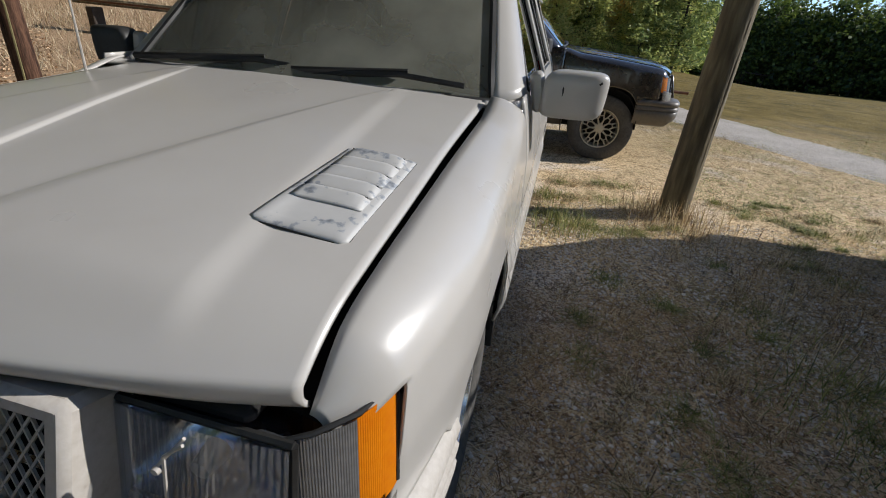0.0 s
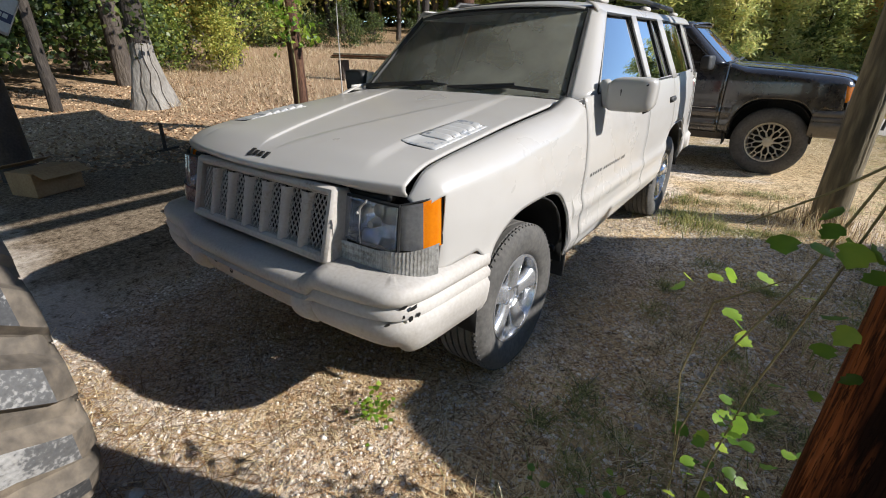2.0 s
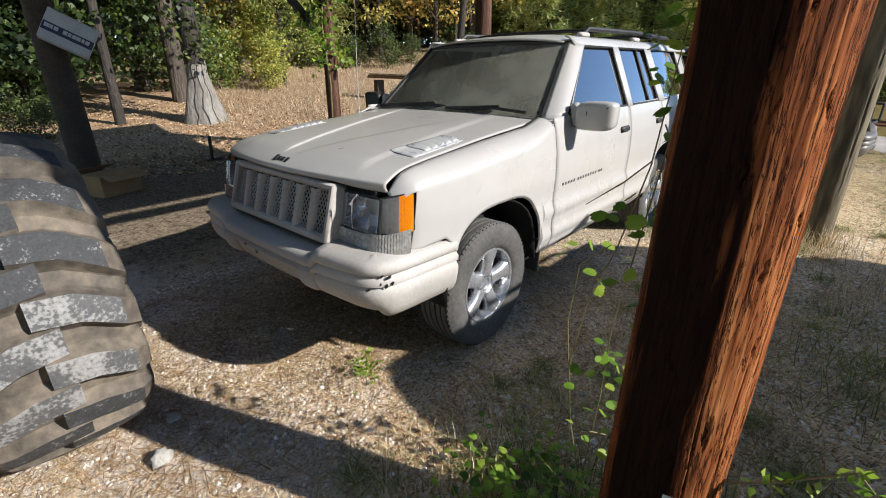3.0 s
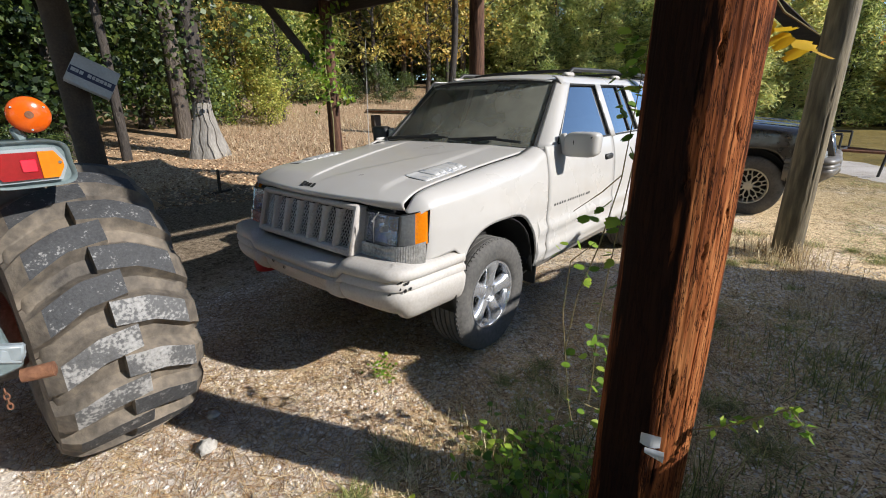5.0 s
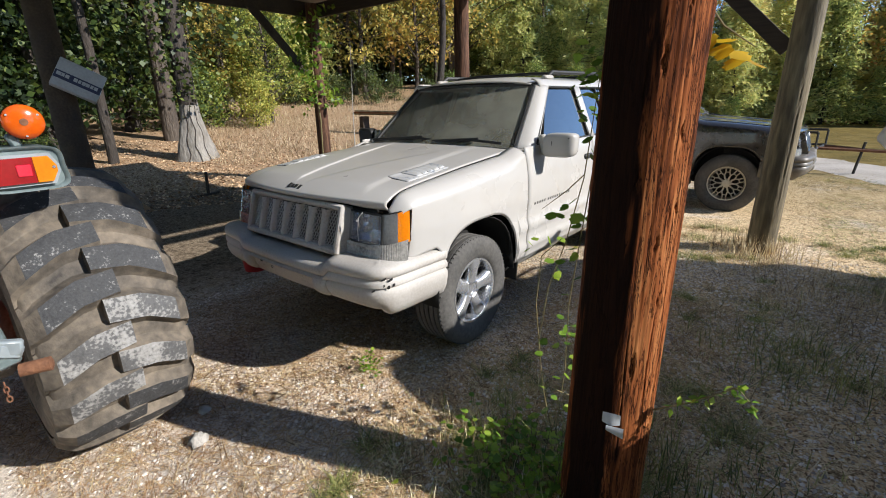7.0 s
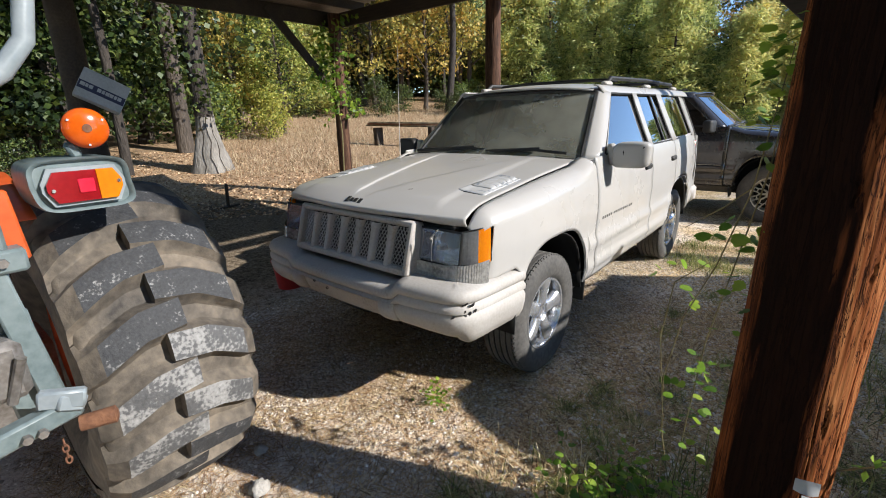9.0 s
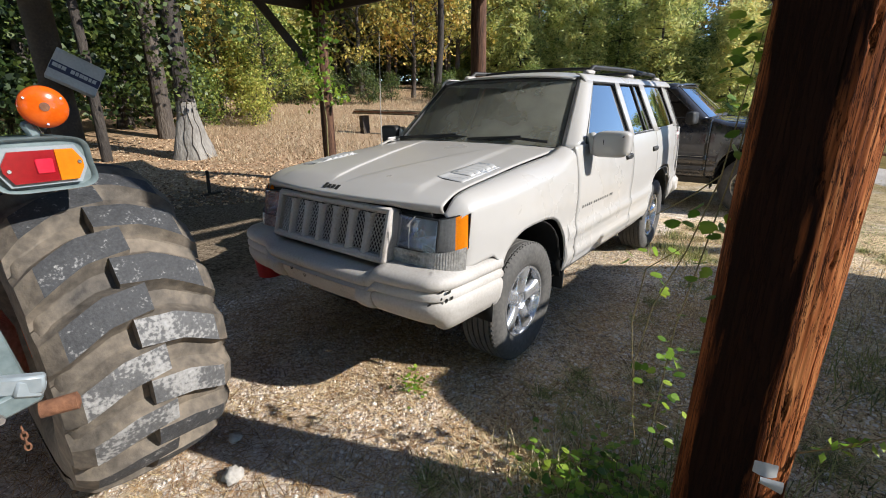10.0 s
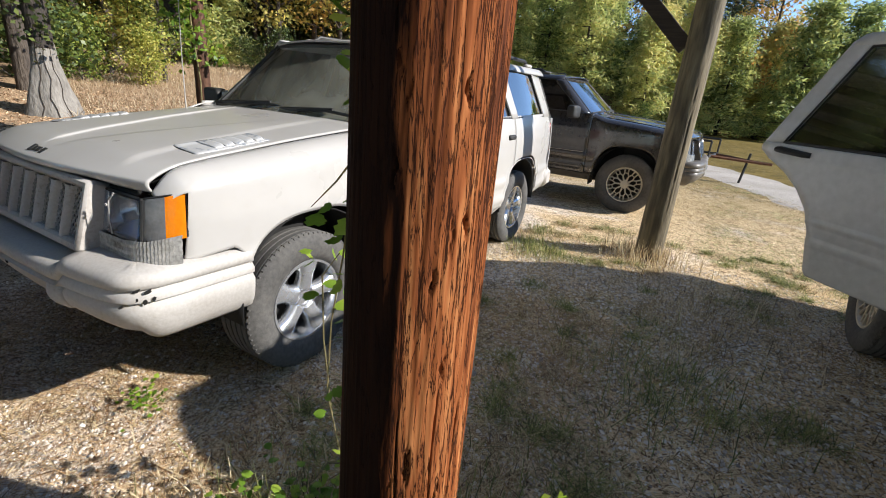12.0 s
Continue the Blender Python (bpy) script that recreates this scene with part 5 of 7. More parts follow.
def tree_model(kind, seed, h):
    """A tree standing at the origin: trunk with limbs, and a loose crown."""
    r = random.Random(seed)
    wood, leaves = Geo(), Leaves(seed)
    pine, cedar = kind in ("pine", "cedar"), kind == "cedar"
    base = h * (0.011 if pine else 0.013)
    bend = [(r.uniform(-0.25, 0.25), r.uniform(-0.25, 0.25)) for _ in range(3)]
    line, rad = [], []
    for i in range(13):
        t = i / 12
        line.append(Vector((sum(b[0] * math.sin(t * (k + 1) * 2.2) for k, b in enumerate(bend)), sum(b[1] * math.sin(t * (k + 1) * 2.0) for k, b in enumerate(bend)), h * t - 0.2)))
        rad.append(base * (1.35 if i == 0 else 1) * (1 - 0.88 * t) + 0.012)
    wood.tube(line, rad, 12, wob=0.15)
    start = 0.04 if cedar else 0.34 if pine else (0.16 if kind != "bush" else 0.02)
    count = 64 if cedar else 44 if pine else (38 if kind != "bush" else 20)
    for k in range(count):
        t = start + (0.97 - start) * (k + r.random()) / count
        i = min(11, int(t * 12))
        p = line[i].lerp(line[i + 1], t * 12 - i)
        a = k * 2.4 + r.uniform(-0.5, 0.5)
        shape = (1.05 - t) ** 0.8 if pine else math.sin(min(1, (1.03 - t) * 1.25) * math.pi * 0.55)
        reach = h * (0.21 if cedar else 0.24 if pine else 0.27) * shape * r.uniform(0.6, 1.15) + 0.3
        rise = reach * (0.12 if pine else 0.55) * r.uniform(0.5, 1.4)
        q = p + Vector((math.cos(a) * reach, math.sin(a) * reach, rise))
        mid = p.lerp(q, 0.5) + Vector((0, 0, -0.08 * reach if pine else 0.10 * reach))
        wood.tube([p, mid, q], [base * 0.30 * (1.1 - t) + 0.01, base * 0.18 * (1.1 - t) + 0.008, 0.006], 5)
        for s in (0.45, 0.7, 0.88, 1.0):
            c = p.lerp(mid, s * 2) if s < 0.5 else mid.lerp(q, s * 2 - 1)
            side = reach * 0.22 * (1.2 - s)
            for _ in range(2):
                cc = c + Vector((r.uniform(-side, side), r.uniform(-side, side), r.uniform(-0.2, 0.25)))
                if pine:
                    leaves.clump(tuple(cc), 0.22 * h / 10 + 0.10, 16, 0.36, 0.45, 0.3, 0.24)
                else:
                    leaves.clump(tuple(cc), (0.27 * h / 10 + 0.15) if kind != "bush" else 0.26, 15, 0.25 if kind != "bush" else 0.13, 0.6, 0.2, 0.75)
    return wood, leaves.geo()


def plant_tree(kind, seed, h, leaf_mat, bark, label):
    wood, crown = tree_model(kind, seed, h)
    t = thing("tree", label, "tree", None, "trees of the wood")
    part("trunk", wood, bark, t, sharp=60)
    part("crown", crown, leaf_mat, t, sharp=0, recalc=False)
    return t


MODELS = {
    "green": [plant_tree("broad", 11, 13, GREENLEAF, BARK, "tall broadleaf tree in green and yellowing leaf"), plant_tree("broad", 12, 15, GREENLEAF, BARK, "tall broadleaf tree in green and yellowing leaf")],
    "gold": [plant_tree("broad", 21, 12, GOLDLEAF, BARK, "broadleaf tree in gold and rust autumn leaf"), plant_tree("broad", 22, 14, GOLDLEAF, BARK, "broadleaf tree in gold and rust autumn leaf")],
    "pine": [plant_tree("pine", 31, 17, PINELEAF, PINEBARK, "tall dark green pine with bare lower trunk"), plant_tree("pine", 32, 15, PINELEAF, PINEBARK, "tall dark green pine with bare lower trunk"), plant_tree("pine", 33, 11, PINELEAF, PINEBARK, "tall dark green pine with bare lower trunk")],
    "cedar": [plant_tree("cedar", 51, 9, CEDARLEAF, DARKBARK, "dense green conifer feathered to the ground"), plant_tree("cedar", 52, 8, CEDARLEAF, DARKBARK, "dense green conifer feathered to the ground")],
    "oak": [plant_tree("broad", 61, 8, OAKLEAF, DARKBARK, "small broadleaf tree in sunlit green leaf"), plant_tree("broad", 62, 7, OAKLEAF, DARKBARK, "small broadleaf tree in sunlit green leaf")],
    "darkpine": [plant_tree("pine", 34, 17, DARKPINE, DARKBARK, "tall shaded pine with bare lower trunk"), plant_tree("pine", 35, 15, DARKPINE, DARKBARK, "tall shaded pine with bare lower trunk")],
}
USED = set()
tr = random.Random(5)


def put_tree(kind, x, y, s):
    base = tr.choice(MODELS[kind])
    m = pose(x, y, ground_z(x, y) - 0.05, 0, 0, tr.uniform(0, 360))
    if base.name not in USED:
        USED.add(base.name)
        base.matrix_world = m
        base.scale = (s, s, s)
        return
    c = copy_thing(base, m)
    c.scale = (s, s, s)


def wood_band(n, region, weights, lo, hi, gap):
    placed = []
    tries = 0
    while len(placed) < n and tries < 4000:
        tries += 1
        x, y = region()
        if any((x - a) ** 2 + (y - b) ** 2 < gap * gap for a, b in placed):
            continue
        placed.append((x, y))
        put_tree(tr.choices(("green", "gold", "pine", "darkpine", "cedar", "oak"), (*weights, 0, 0, 0, 0, 0)[:6])[0], x, y, tr.uniform(lo, hi))


def polar(a0, a1, d0, d1):
    def f():
        a, d = radians(tr.uniform(a0, a1)), tr.uniform(d0, d1)
        return 2 - d * math.sin(a), -2 + d * math.cos(a)
    return f


MODELS["bush"] = [plant_tree("bush", 41, 3.2, GREENLEAF, BARK, "leafy green undergrowth shrub at the wood edge"), plant_tree("bush", 42, 2.4, GREENLEAF, BARK, "leafy green undergrowth shrub at the wood edge"), plant_tree("bush", 43, 2.8, GREENLEAF, BARK, "yellowing undergrowth shrub at the wood edge")]

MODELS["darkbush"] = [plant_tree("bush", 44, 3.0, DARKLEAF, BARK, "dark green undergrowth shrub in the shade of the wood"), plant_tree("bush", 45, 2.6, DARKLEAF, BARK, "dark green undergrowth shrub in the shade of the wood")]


def thicket(n, region, lo, hi, gap, kind="bush"):
    placed = []
    tries = 0
    while len(placed) < n and tries < 3000:
        tries += 1
        x, y = region()
        if any((x - a) ** 2 + (y - b) ** 2 < gap * gap for a, b in placed):
            continue
        placed.append((x, y))
        put_tree(kind, x, y, tr.uniform(lo, hi))



def far_wood(name, label, n, region, kind, lo, hi, gap, leaf):
    """A distant stand whose plants cannot be told apart, as one mesh."""
    placed, tries = [], 0
    verts, faces, mats, count = [], [], [], 0
    while len(placed) < n and tries < 4000:
        tries += 1
        x, y = region()
        if any((x - a) ** 2 + (y - b) ** 2 < gap * gap for a, b in placed):
            continue
        placed.append((x, y))
        base = tr.choice(MODELS[kind])
        a, s = tr.uniform(0, 2 * math.pi), tr.uniform(lo, hi)
        for c in base.children:
            co = np.empty(len(c.data.vertices) * 3)
            c.data.vertices.foreach_get("co", co)
            co = co.reshape(-1, 3) * s
            px = co[:, 0] * math.cos(a) - co[:, 1] * math.sin(a) + x
            py = co[:, 0] * math.sin(a) + co[:, 1] * math.cos(a) + y
            verts.extend(zip(px, py, co[:, 2] + ground_z(x, y) - 0.05))
            faces.extend(tuple(i + count for i in p.vertices) for p in c.data.polygons)
            mats.extend([0 if c.name.startswith("trunk") else 1] * len(c.data.polygons))
            count += len(co)
    g = Geo()
    g.v, g.f = verts, faces
    ob = part(name, g, [BARK, leaf], None, "", 0, 0, False)
    ob.data.polygons.foreach_set("material_index", mats)
    tagged(ob, label, "shrubs", kind="stuff")


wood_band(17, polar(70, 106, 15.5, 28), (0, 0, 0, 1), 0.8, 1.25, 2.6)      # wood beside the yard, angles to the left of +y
wood_band(7, polar(72, 101, 13.5, 19.0), (0, 0, 0, 0, 0, 1), 0.55, 0.85, 2.0)      # sunlit broadleaves at its edge
wood_band(4, polar(58, 67, 18.5, 23), (1, 0.4), 0.32, 0.42, 1.6)
wood_band(26, polar(38, 64, 27, 40), (0, 0.6, 3, 5, 1, 0), 0.75, 1.15, 2.6)      # behind the tall grass
wood_band(24, polar(2, 38, 34, 48), (0.3, 3.4, 0.5, 0, 9, 0), 0.85, 1.25, 3.6)      # behind the vehicles
wood_band(10, polar(-3, 8, 38, 50), (0, 0.3, 0.8, 0.6, 7, 0), 0.85, 1.15, 2.8)
wood_band(7, polar(-9.5, -3, 38, 48), (0, 0, 0, 0, 1, 0), 0.85, 1.02, 2.4)      # conifers beyond the track
wood_band(60, polar(-50, -11, 106, 124), (0, 0, 0, 3, 0, 1), 0.72, 0.90, 2.6)      # across the field
wood_band(36, polar(64, 106, 27, 58), (0, 0, 0, 1), 1.0, 1.4, 2.2)
wood_band(13, polar(115, 240, 13, 24), (5, 1, 4), 0.8, 1.1, 2.8)
wood_band(6, polar(105, 235, 24, 40), (4, 2, 4), 0.9, 1.2, 4.0)        # unseen trees added behind the camera to block sky light
thicket(8, polar(70, 104, 16, 28), 0.8, 1.4, 1.3, "darkbush")
wood_band(15, lambda: (tr.uniform(9.5, 19.0), tr.uniform(-12.0, -2.6)), (3, 0, 0, 1), 0.62, 0.85, 1.9)      # unseen wood added beyond the white vehicles to shade ground and cut bounce
# unseen undergrowth added below it for the same shade
thicket(7, lambda: (tr.uniform(9.0, 16.0), tr.uniform(-12.0, -3.0)), 0.8, 1.3, 1.2, "darkbush")
thicket(4, polar(59, 67, 17.5, 21), 0.6, 0.9, 1.4)
thicket(9, polar(80, 98, 11.5, 14.5), 0.22, 0.42, 0.7, "darkbush")
thicket(9, polar(38, 58, 25, 29), 0.4, 0.7, 1.5, "darkbush")
thicket(9, polar(2, 38, 30, 36), 0.4, 0.7, 1.6)
far_wood("far_undergrowth", "dark green undergrowth below the trees across the field", 150, polar(-60, -9.0, 101, 114), "darkbush", 3.4, 4.8, 1.9, OAKLEAF)
wood_band(13, polar(14, 62, 50, 66), (1, 3, 5), 0.95, 1.3, 2.8)
# same shrubs in light and dark leaf colours, standing in for sun and shade
far_wood("far_undergrowth", "sunlit green undergrowth below the pines", 46, polar(-11, 39, 42, 58), "darkbush", 1.2, 2.2, 1.6, GREENLEAF)
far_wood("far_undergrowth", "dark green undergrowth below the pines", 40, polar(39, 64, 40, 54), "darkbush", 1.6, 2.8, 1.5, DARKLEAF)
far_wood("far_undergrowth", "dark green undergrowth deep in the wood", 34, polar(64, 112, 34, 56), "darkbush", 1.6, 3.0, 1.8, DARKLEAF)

# ---- tractor ----
TEAL = material("grey_green_enamel", [(0.3, (0.08, 0.108, 0.11)), (0.5, (0.14, 0.18, 0.182)), (0.75, (0.20, 0.24, 0.242))], 5, 40, (0.35, 0.55), coat=0.15)
ORANGE = material("orange_enamel", [(0.3, (0.50, 0.075, 0.015)), (0.7, (0.70, 0.13, 0.03))], 5, 40, (0.35, 0.5), coat=0.2)
STEEL = material("dirty_bare_steel", [(0.3, (0.10, 0.085, 0.07)), (0.55, (0.26, 0.24, 0.22)), (0.75, (0.40, 0.38, 0.35))], 9, 60, (0.4, 0.65), metal=0.6)
RUST = material("rusty_iron", [(0.3, (0.09, 0.035, 0.018)), (0.7, (0.24, 0.11, 0.055))], 14, 70, (0.8, 0.95), bump=0.4)
PALEGREY = material("pale_grey_tube", [(0.3, (0.20, 0.235, 0.25)), (0.7, (0.31, 0.345, 0.36))], 5, 40, (0.35, 0.5))
MUDTYRE = material("muddy_tyre_rubber", [(0.28, (0.035, 0.030, 0.025)), (0.45, (0.10, 0.084, 0.066)), (0.60, (0.18, 0.148, 0.112)), (0.8, (0.29, 0.235, 0.175))], 4.5, 28, (0.75, 0.9), bump=0.25, bump_scale=60)
LUGTOP = material("paint_flecked_lug_rubber", [(0.30, (0.020, 0.021, 0.023)), (0.58, (0.052, 0.053, 0.055)), (0.64, (0.20, 0.197, 0.19)), (0.74, (0.42, 0.415, 0.40))], 26, 120, (0.7, 0.85), bump=0.3, bump_scale=70)
LUGPAINT = material("paint_smeared_lug_rubber", [(0.30, (0.06, 0.06, 0.06)), (0.47, (0.10, 0.10, 0.10)), (0.53, (0.25, 0.245, 0.235)), (0.75, (0.40, 0.395, 0.38))], 9, 80, (0.7, 0.85), bump=0.3, bump_scale=70)

tractor = thing("tractor", "orange and grey-green tractor with a muddy lugged rear tyre", "tractor")
TX, TY, TZ, TR, TW = -0.215, -1.795, 0.615, 0.635, 0.25       # tyre centre, radius and half width


def tyre_pt(a, w, h):
    """A place on the tyre: angle round the axle, place across (-1 to 1) and height above the carcass."""
    r = TR - 0.035 - 0.040 * abs(w) ** 2.6 + h * (1 - 0.25 * max(0.0, abs(w) - 0.9) * 10)
    return (TX + r * math.cos(a), TY + TW * w, TZ + r * math.sin(a))


carcass = Geo()
prof = [(-0.80, 0.30), (-1.02, 0.36), (-1.06, 0.44), (-1.03, 0.52), (-0.98, 0.555)]
ring = [(w, r) for w, r in prof] + [(w, TR - 0.035 - 0.040 * abs(w) ** 2.6) for w in np.linspace(-0.93, 0.93, 15)] + [(-w, r) for w, r in prof[::-1]]
carcass.sheet(96, len(ring) - 1, lambda u, v: (TX + ring[round(v * (len(ring) - 1))][1] * math.cos(2 * math.pi * u), TY + TW * ring[round(v * (len(ring) - 1))][0], TZ + ring[round(v * (len(ring) - 1))][1] * math.sin(2 * math.pi * u)), loop_u=True)
rear_wheel = part("rear_wheel", carcass, MUDTYRE, tractor, "muddy lugged rear tyre")
LUGS = 19


def lug(side, k):
    """One chevron bar: from just over the middle out to the shoulder, its outer half swept round."""
    a0 = 2 * math.pi * (k + (0.5 if side > 0 else 0.0)) / LUGS

    def centre(t):
        w = -0.13 + 1.17 * t
        return w, 0.085 - 0.055 * t - 0.21 * max(0.0, t - 0.42) ** 1.15

    def block(u, v):
        t = u
        w, sweep = centre(t)
        s = (v - 0.5) * 2
        wide = 0.150 + 0.02 * t
        top = abs(s) <= 0.5
        if t < 0.02 or t > 0.985:
            h = 0.0 if not top else 0.030
        h = 0.046 if top else (0.034 if abs(s) < 0.6 else (0.004 if abs(s) < 0.8 else -0.012))
        off = (s if abs(s) <= 0.5 else math.copysign(0.5 + (abs(s) - 0.5) * 1.0, s)) * wide * 0.95
        return tyre_pt(a0 + sweep + off, side * min(1.05, w), h - (0.02 * max(0, t - 0.85) / 0.15))
    g = Geo().sheet(12, 8, block)
    cap0 = [j for j in range(9)]
    cap1 = [12 * 9 + j for j in range(9)]
    g.f += [tuple(cap0), tuple(cap1[::-1])]
    ob = part("tread_lug", g, [MUDTYRE, LUGPAINT if k in (0, 18) else LUGTOP], rear_wheel, sharp=25)
    for p in ob.data.polygons:
        n = Vector(p.center) - Vector((TX, p.center.y, TZ))
        if p.normal.dot(n.normalized()) > 0.80 and n.length > TR - 0.02:
            p.material_index = 1


for k in range(LUGS):
    lug(-1, k)
    lug(1, k)
disc = Geo().lathe([(-0.20, 0.31), (-0.17, 0.30), (-0.06, 0.28), (-0.05, 0.12), (-0.10, 0.10), (-0.10, 0.0)], 36, pose(TX, TY, TZ, 0, 0, 90))
disc.lathe([(0.20, 0.31), (0.17, 0.30), (0.06, 0.28), (0.05, 0.0)], 36, pose(TX, TY, TZ, 0, 0, 90))
part("wheel_disc", disc, ORANGE, rear_wheel, "orange wheel disc")

# mudguard with its lamp housing, beacon and frame
guard = Geo().sheet(24, 6, lambda u, v: (TX + 0.70 * math.cos(1.0 + 1.45 * u), -2.16 + 0.13 * v, TZ + 0.71 * math.sin(1.0 + 1.45 * u)))
part("mudguard", guard, ORANGE, tractor, "orange sheet mudguard", 0.006)


def housing(u, v):
    a = u * 2 * math.pi
    e = lambda t, k: math.copysign(abs(t) ** k, t)
    cy, cz = e(math.cos(a), 0.42), e(math.sin(a), 0.42)
    x = [0.02, 0.10, 0.285, 0.300, 0.296, 0.285, 0.285][round(v * 6)]
    k = [0.0, 1.0, 1.0, 0.97, 0.90, 0.86, 0.0][round(v * 6)]
    return (x, -1.926 + 0.124 * cy * k + 0.012 * max(0, -cz), 1.314 + (0.080 if cz < 0 else 0.072) * cz * k)


lamp_box = part("lamp_housing", Geo().sheet(40, 6, housing, loop_u=True), TEAL, tractor, "grey-green lamp housing on the mudguard", sharp=50)


def hexagon(y0, y1, z0, z1, x, cut=0.02):
    return [(x, y0 + cut, z0), (x, y1 - cut, z0), (x, y1, (z0 + z1) / 2 - 0.012), (x, y1, (z0 + z1) / 2 + 0.012), (x, y1 - cut, z1), (x, y0 + cut, z1), (x, y0, (z0 + z1) / 2 + 0.012), (x, y0, (z0 + z1) / 2 - 0.012)]


def slab(front, depth):
    n = len(front)
    g = Geo()
    g.add(front + [(p[0] - depth, p[1], p[2]) for p in front], [tuple(range(n)), tuple(range(2 * n - 1, n - 1, -1))] + [(i, n + i, n + (i + 1) % n, (i + 1) % n) for i in range(n)])
    return g


part("lamp_trim", slab(hexagon(-2.023, -1.824, 1.256, 1.362, 0.306), 0.02), PALEGREY, lamp_box, "white lamp surround")
part("red_lens", slab([(0.317, -1.994, 1.266), (0.317, -1.896, 1.266), (0.317, -1.896, 1.352), (0.317, -1.994, 1.352), (0.317, -2.013, 1.319), (0.317, -2.013, 1.299)], 0.016), REDLENS, lamp_box, "red tail lamp lens")
part("reflector", Geo().box((0.006, 0.040, 0.040), pose(0.319, -1.923, 1.309), 0.003), REDREFLECT, lamp_box, "bright red square reflector")
part("amber_lens", slab([(0.317, -1.894, 1.266), (0.317, -1.852, 1.266), (0.317, -1.834, 1.299), (0.317, -1.834, 1.319), (0.317, -1.852, 1.352), (0.317, -1.894, 1.352)], 0.016), AMBER, lamp_box, "amber indicator lens")
for y, z in ((-2.000, 1.302), (-1.843, 1.314)):
    part("lens_screw", Geo().lathe([(0, 0.006), (0.004, 0.005), (0.004, 0)], 8, pose(0.318, y, z)), CHROME, lamp_box)
beacon = Geo().lathe([(-0.030, 0.0), (-0.028, 0.045), (-0.018, 0.054), (0.0, 0.058), (0.012, 0.054), (0.020, 0.042), (0.026, 0.020), (0.027, 0.0)], 36, pose(0.25, -1.878, 1.466, 0, 0, -6))
bc = part("beacon", beacon, ORANGELENS, tractor, "round amber warning lamp", sharp=60)
part("beacon_bulb", Geo().lathe([(0.026, 0.0), (0.029, 0.012), (0.031, 0.0)], 14, pose(0.25, -1.878, 1.466, 0, 0, -6)), RUST, bc)
for k in range(3):
    a = 2 * math.pi * k / 3 + 0.5
    part("beacon_screw", Geo().lathe([(0.014, 0.004), (0.021, 0.0035), (0.021, 0)], 8, pose(0.25, -1.878, 1.466, 0, 0, -6) @ pose(0, 0.047 * math.cos(a), 0.047 * math.sin(a))), CHROME, bc)
part("beacon_bracket", Geo().box((0.03, 0.03, 0.05), pose(0.22, -1.915, 1.405, 20), 0.008), TEAL, tractor)
part("grab_rail", Geo().tube([(0.28, -2.42, 1.44), (0.29, -2.16, 1.525), (0.30, -2.035, 1.610), (0.30, -1.975, 1.690), (0.30, -1.955, 1.79), (0.28, -1.965, 2.05), (0.1, -1.98, 2.15)], 0.024, 14), PALEGREY, tractor, "pale bent tube rail")
part("rear_frame", Geo().box((0.05, 0.10, 0.34), pose(0.385, -2.182, 1.30), 0.008).box((0.07, 0.16, 0.06), pose(0.395, -2.182, 1.155), 0.008), TEAL, tractor, "grey-green rear frame upright")
part("frame_strut", Geo().box((0.035, 0.055, 0.42), pose(0.40, -2.155, 0.96, 7), 0.006), TEAL, tractor)
part("frame_strut", Geo().box((0.03, 0.10, 0.30), pose(0.36, -2.17, 0.86, 3), 0.006), TEAL, tractor)
part("inner_guard", Geo().box((0.03, 0.055, 0.20), pose(0.215, -2.105, 1.21, 4), 0.006), ORANGE, tractor, "orange inner mudguard")
for y in (-2.222, -2.152):
    part("frame_bolt", Geo().lathe([(0, 0.013), (0.012, 0.012), (0.012, 0)], 6, pose(0.43, y, 1.155)), STEEL, tractor)
arm = part("lift_arm", Geo().box((0.05, 0.34, 0.055), pose(0.52, -2.265, 0.742, 10), 0.008), TEAL, tractor, "grey-green lower lift arm")
part("arm_plate", Geo().box((0.03, 0.10, 0.05), pose(0.535, -2.130, 0.805, -12, 0, -20), 0.006).box((0.05, 0.06, 0.045), pose(0.53, -2.115, 0.79, -25), 0.006), PALEGREY, arm)
part("arm_pin", Geo().lathe([(-0.05, 0.0), (-0.05, 0.022), (0.03, 0.024), (0.035, 0.012), (0.035, 0.0)], 14, pose(0.53, -2.060, 0.705, 0, 0, 70)), RUST, arm, "rusty hitch pin")
for y in (-2.215, -2.185):
    part("arm_bolt", Geo().lathe([(0, 0.012), (0.016, 0.011), (0.016, 0)], 6, pose(0.548, y, 0.742)), STEEL, arm)
for k in range(4):
    loop = [(0.545, -2.153 + 0.006 * math.cos(a) * (k % 2), 0.688 - 0.017 * k + 0.011 * math.sin(a)) if k % 2 else (0.545 + 0.006 * math.cos(a), -2.153, 0.688 - 0.017 * k + 0.011 * math.sin(a)) for a in np.linspace(0, 2 * math.pi, 13)]
    part("chain_link", Geo().tube(loop, 0.0026, 5, caps=False), RUST, arm)
part("lift_linkage", Geo().tube([(0.45, -2.215, 0.80), (0.47, -2.175, 0.92)], 0.012, 8).tube([(0.45, -2.255, 0.80), (0.47, -2.225, 0.93)], 0.012, 8).box((0.10, 0.16, 0.16), pose(0.40, -2.245, 0.88), 0.02), STEEL, tractor, "dirty steel linkage")
part("rear_axle", Geo().box((0.36, 1.10, 0.34), pose(-0.20, -2.60, 0.62), 0.05).box((1.9, 0.45, 0.50), pose(-1.0, -2.75, 0.75), 0.06), STEEL, tractor, "dirty steel axle and gearbox housing")
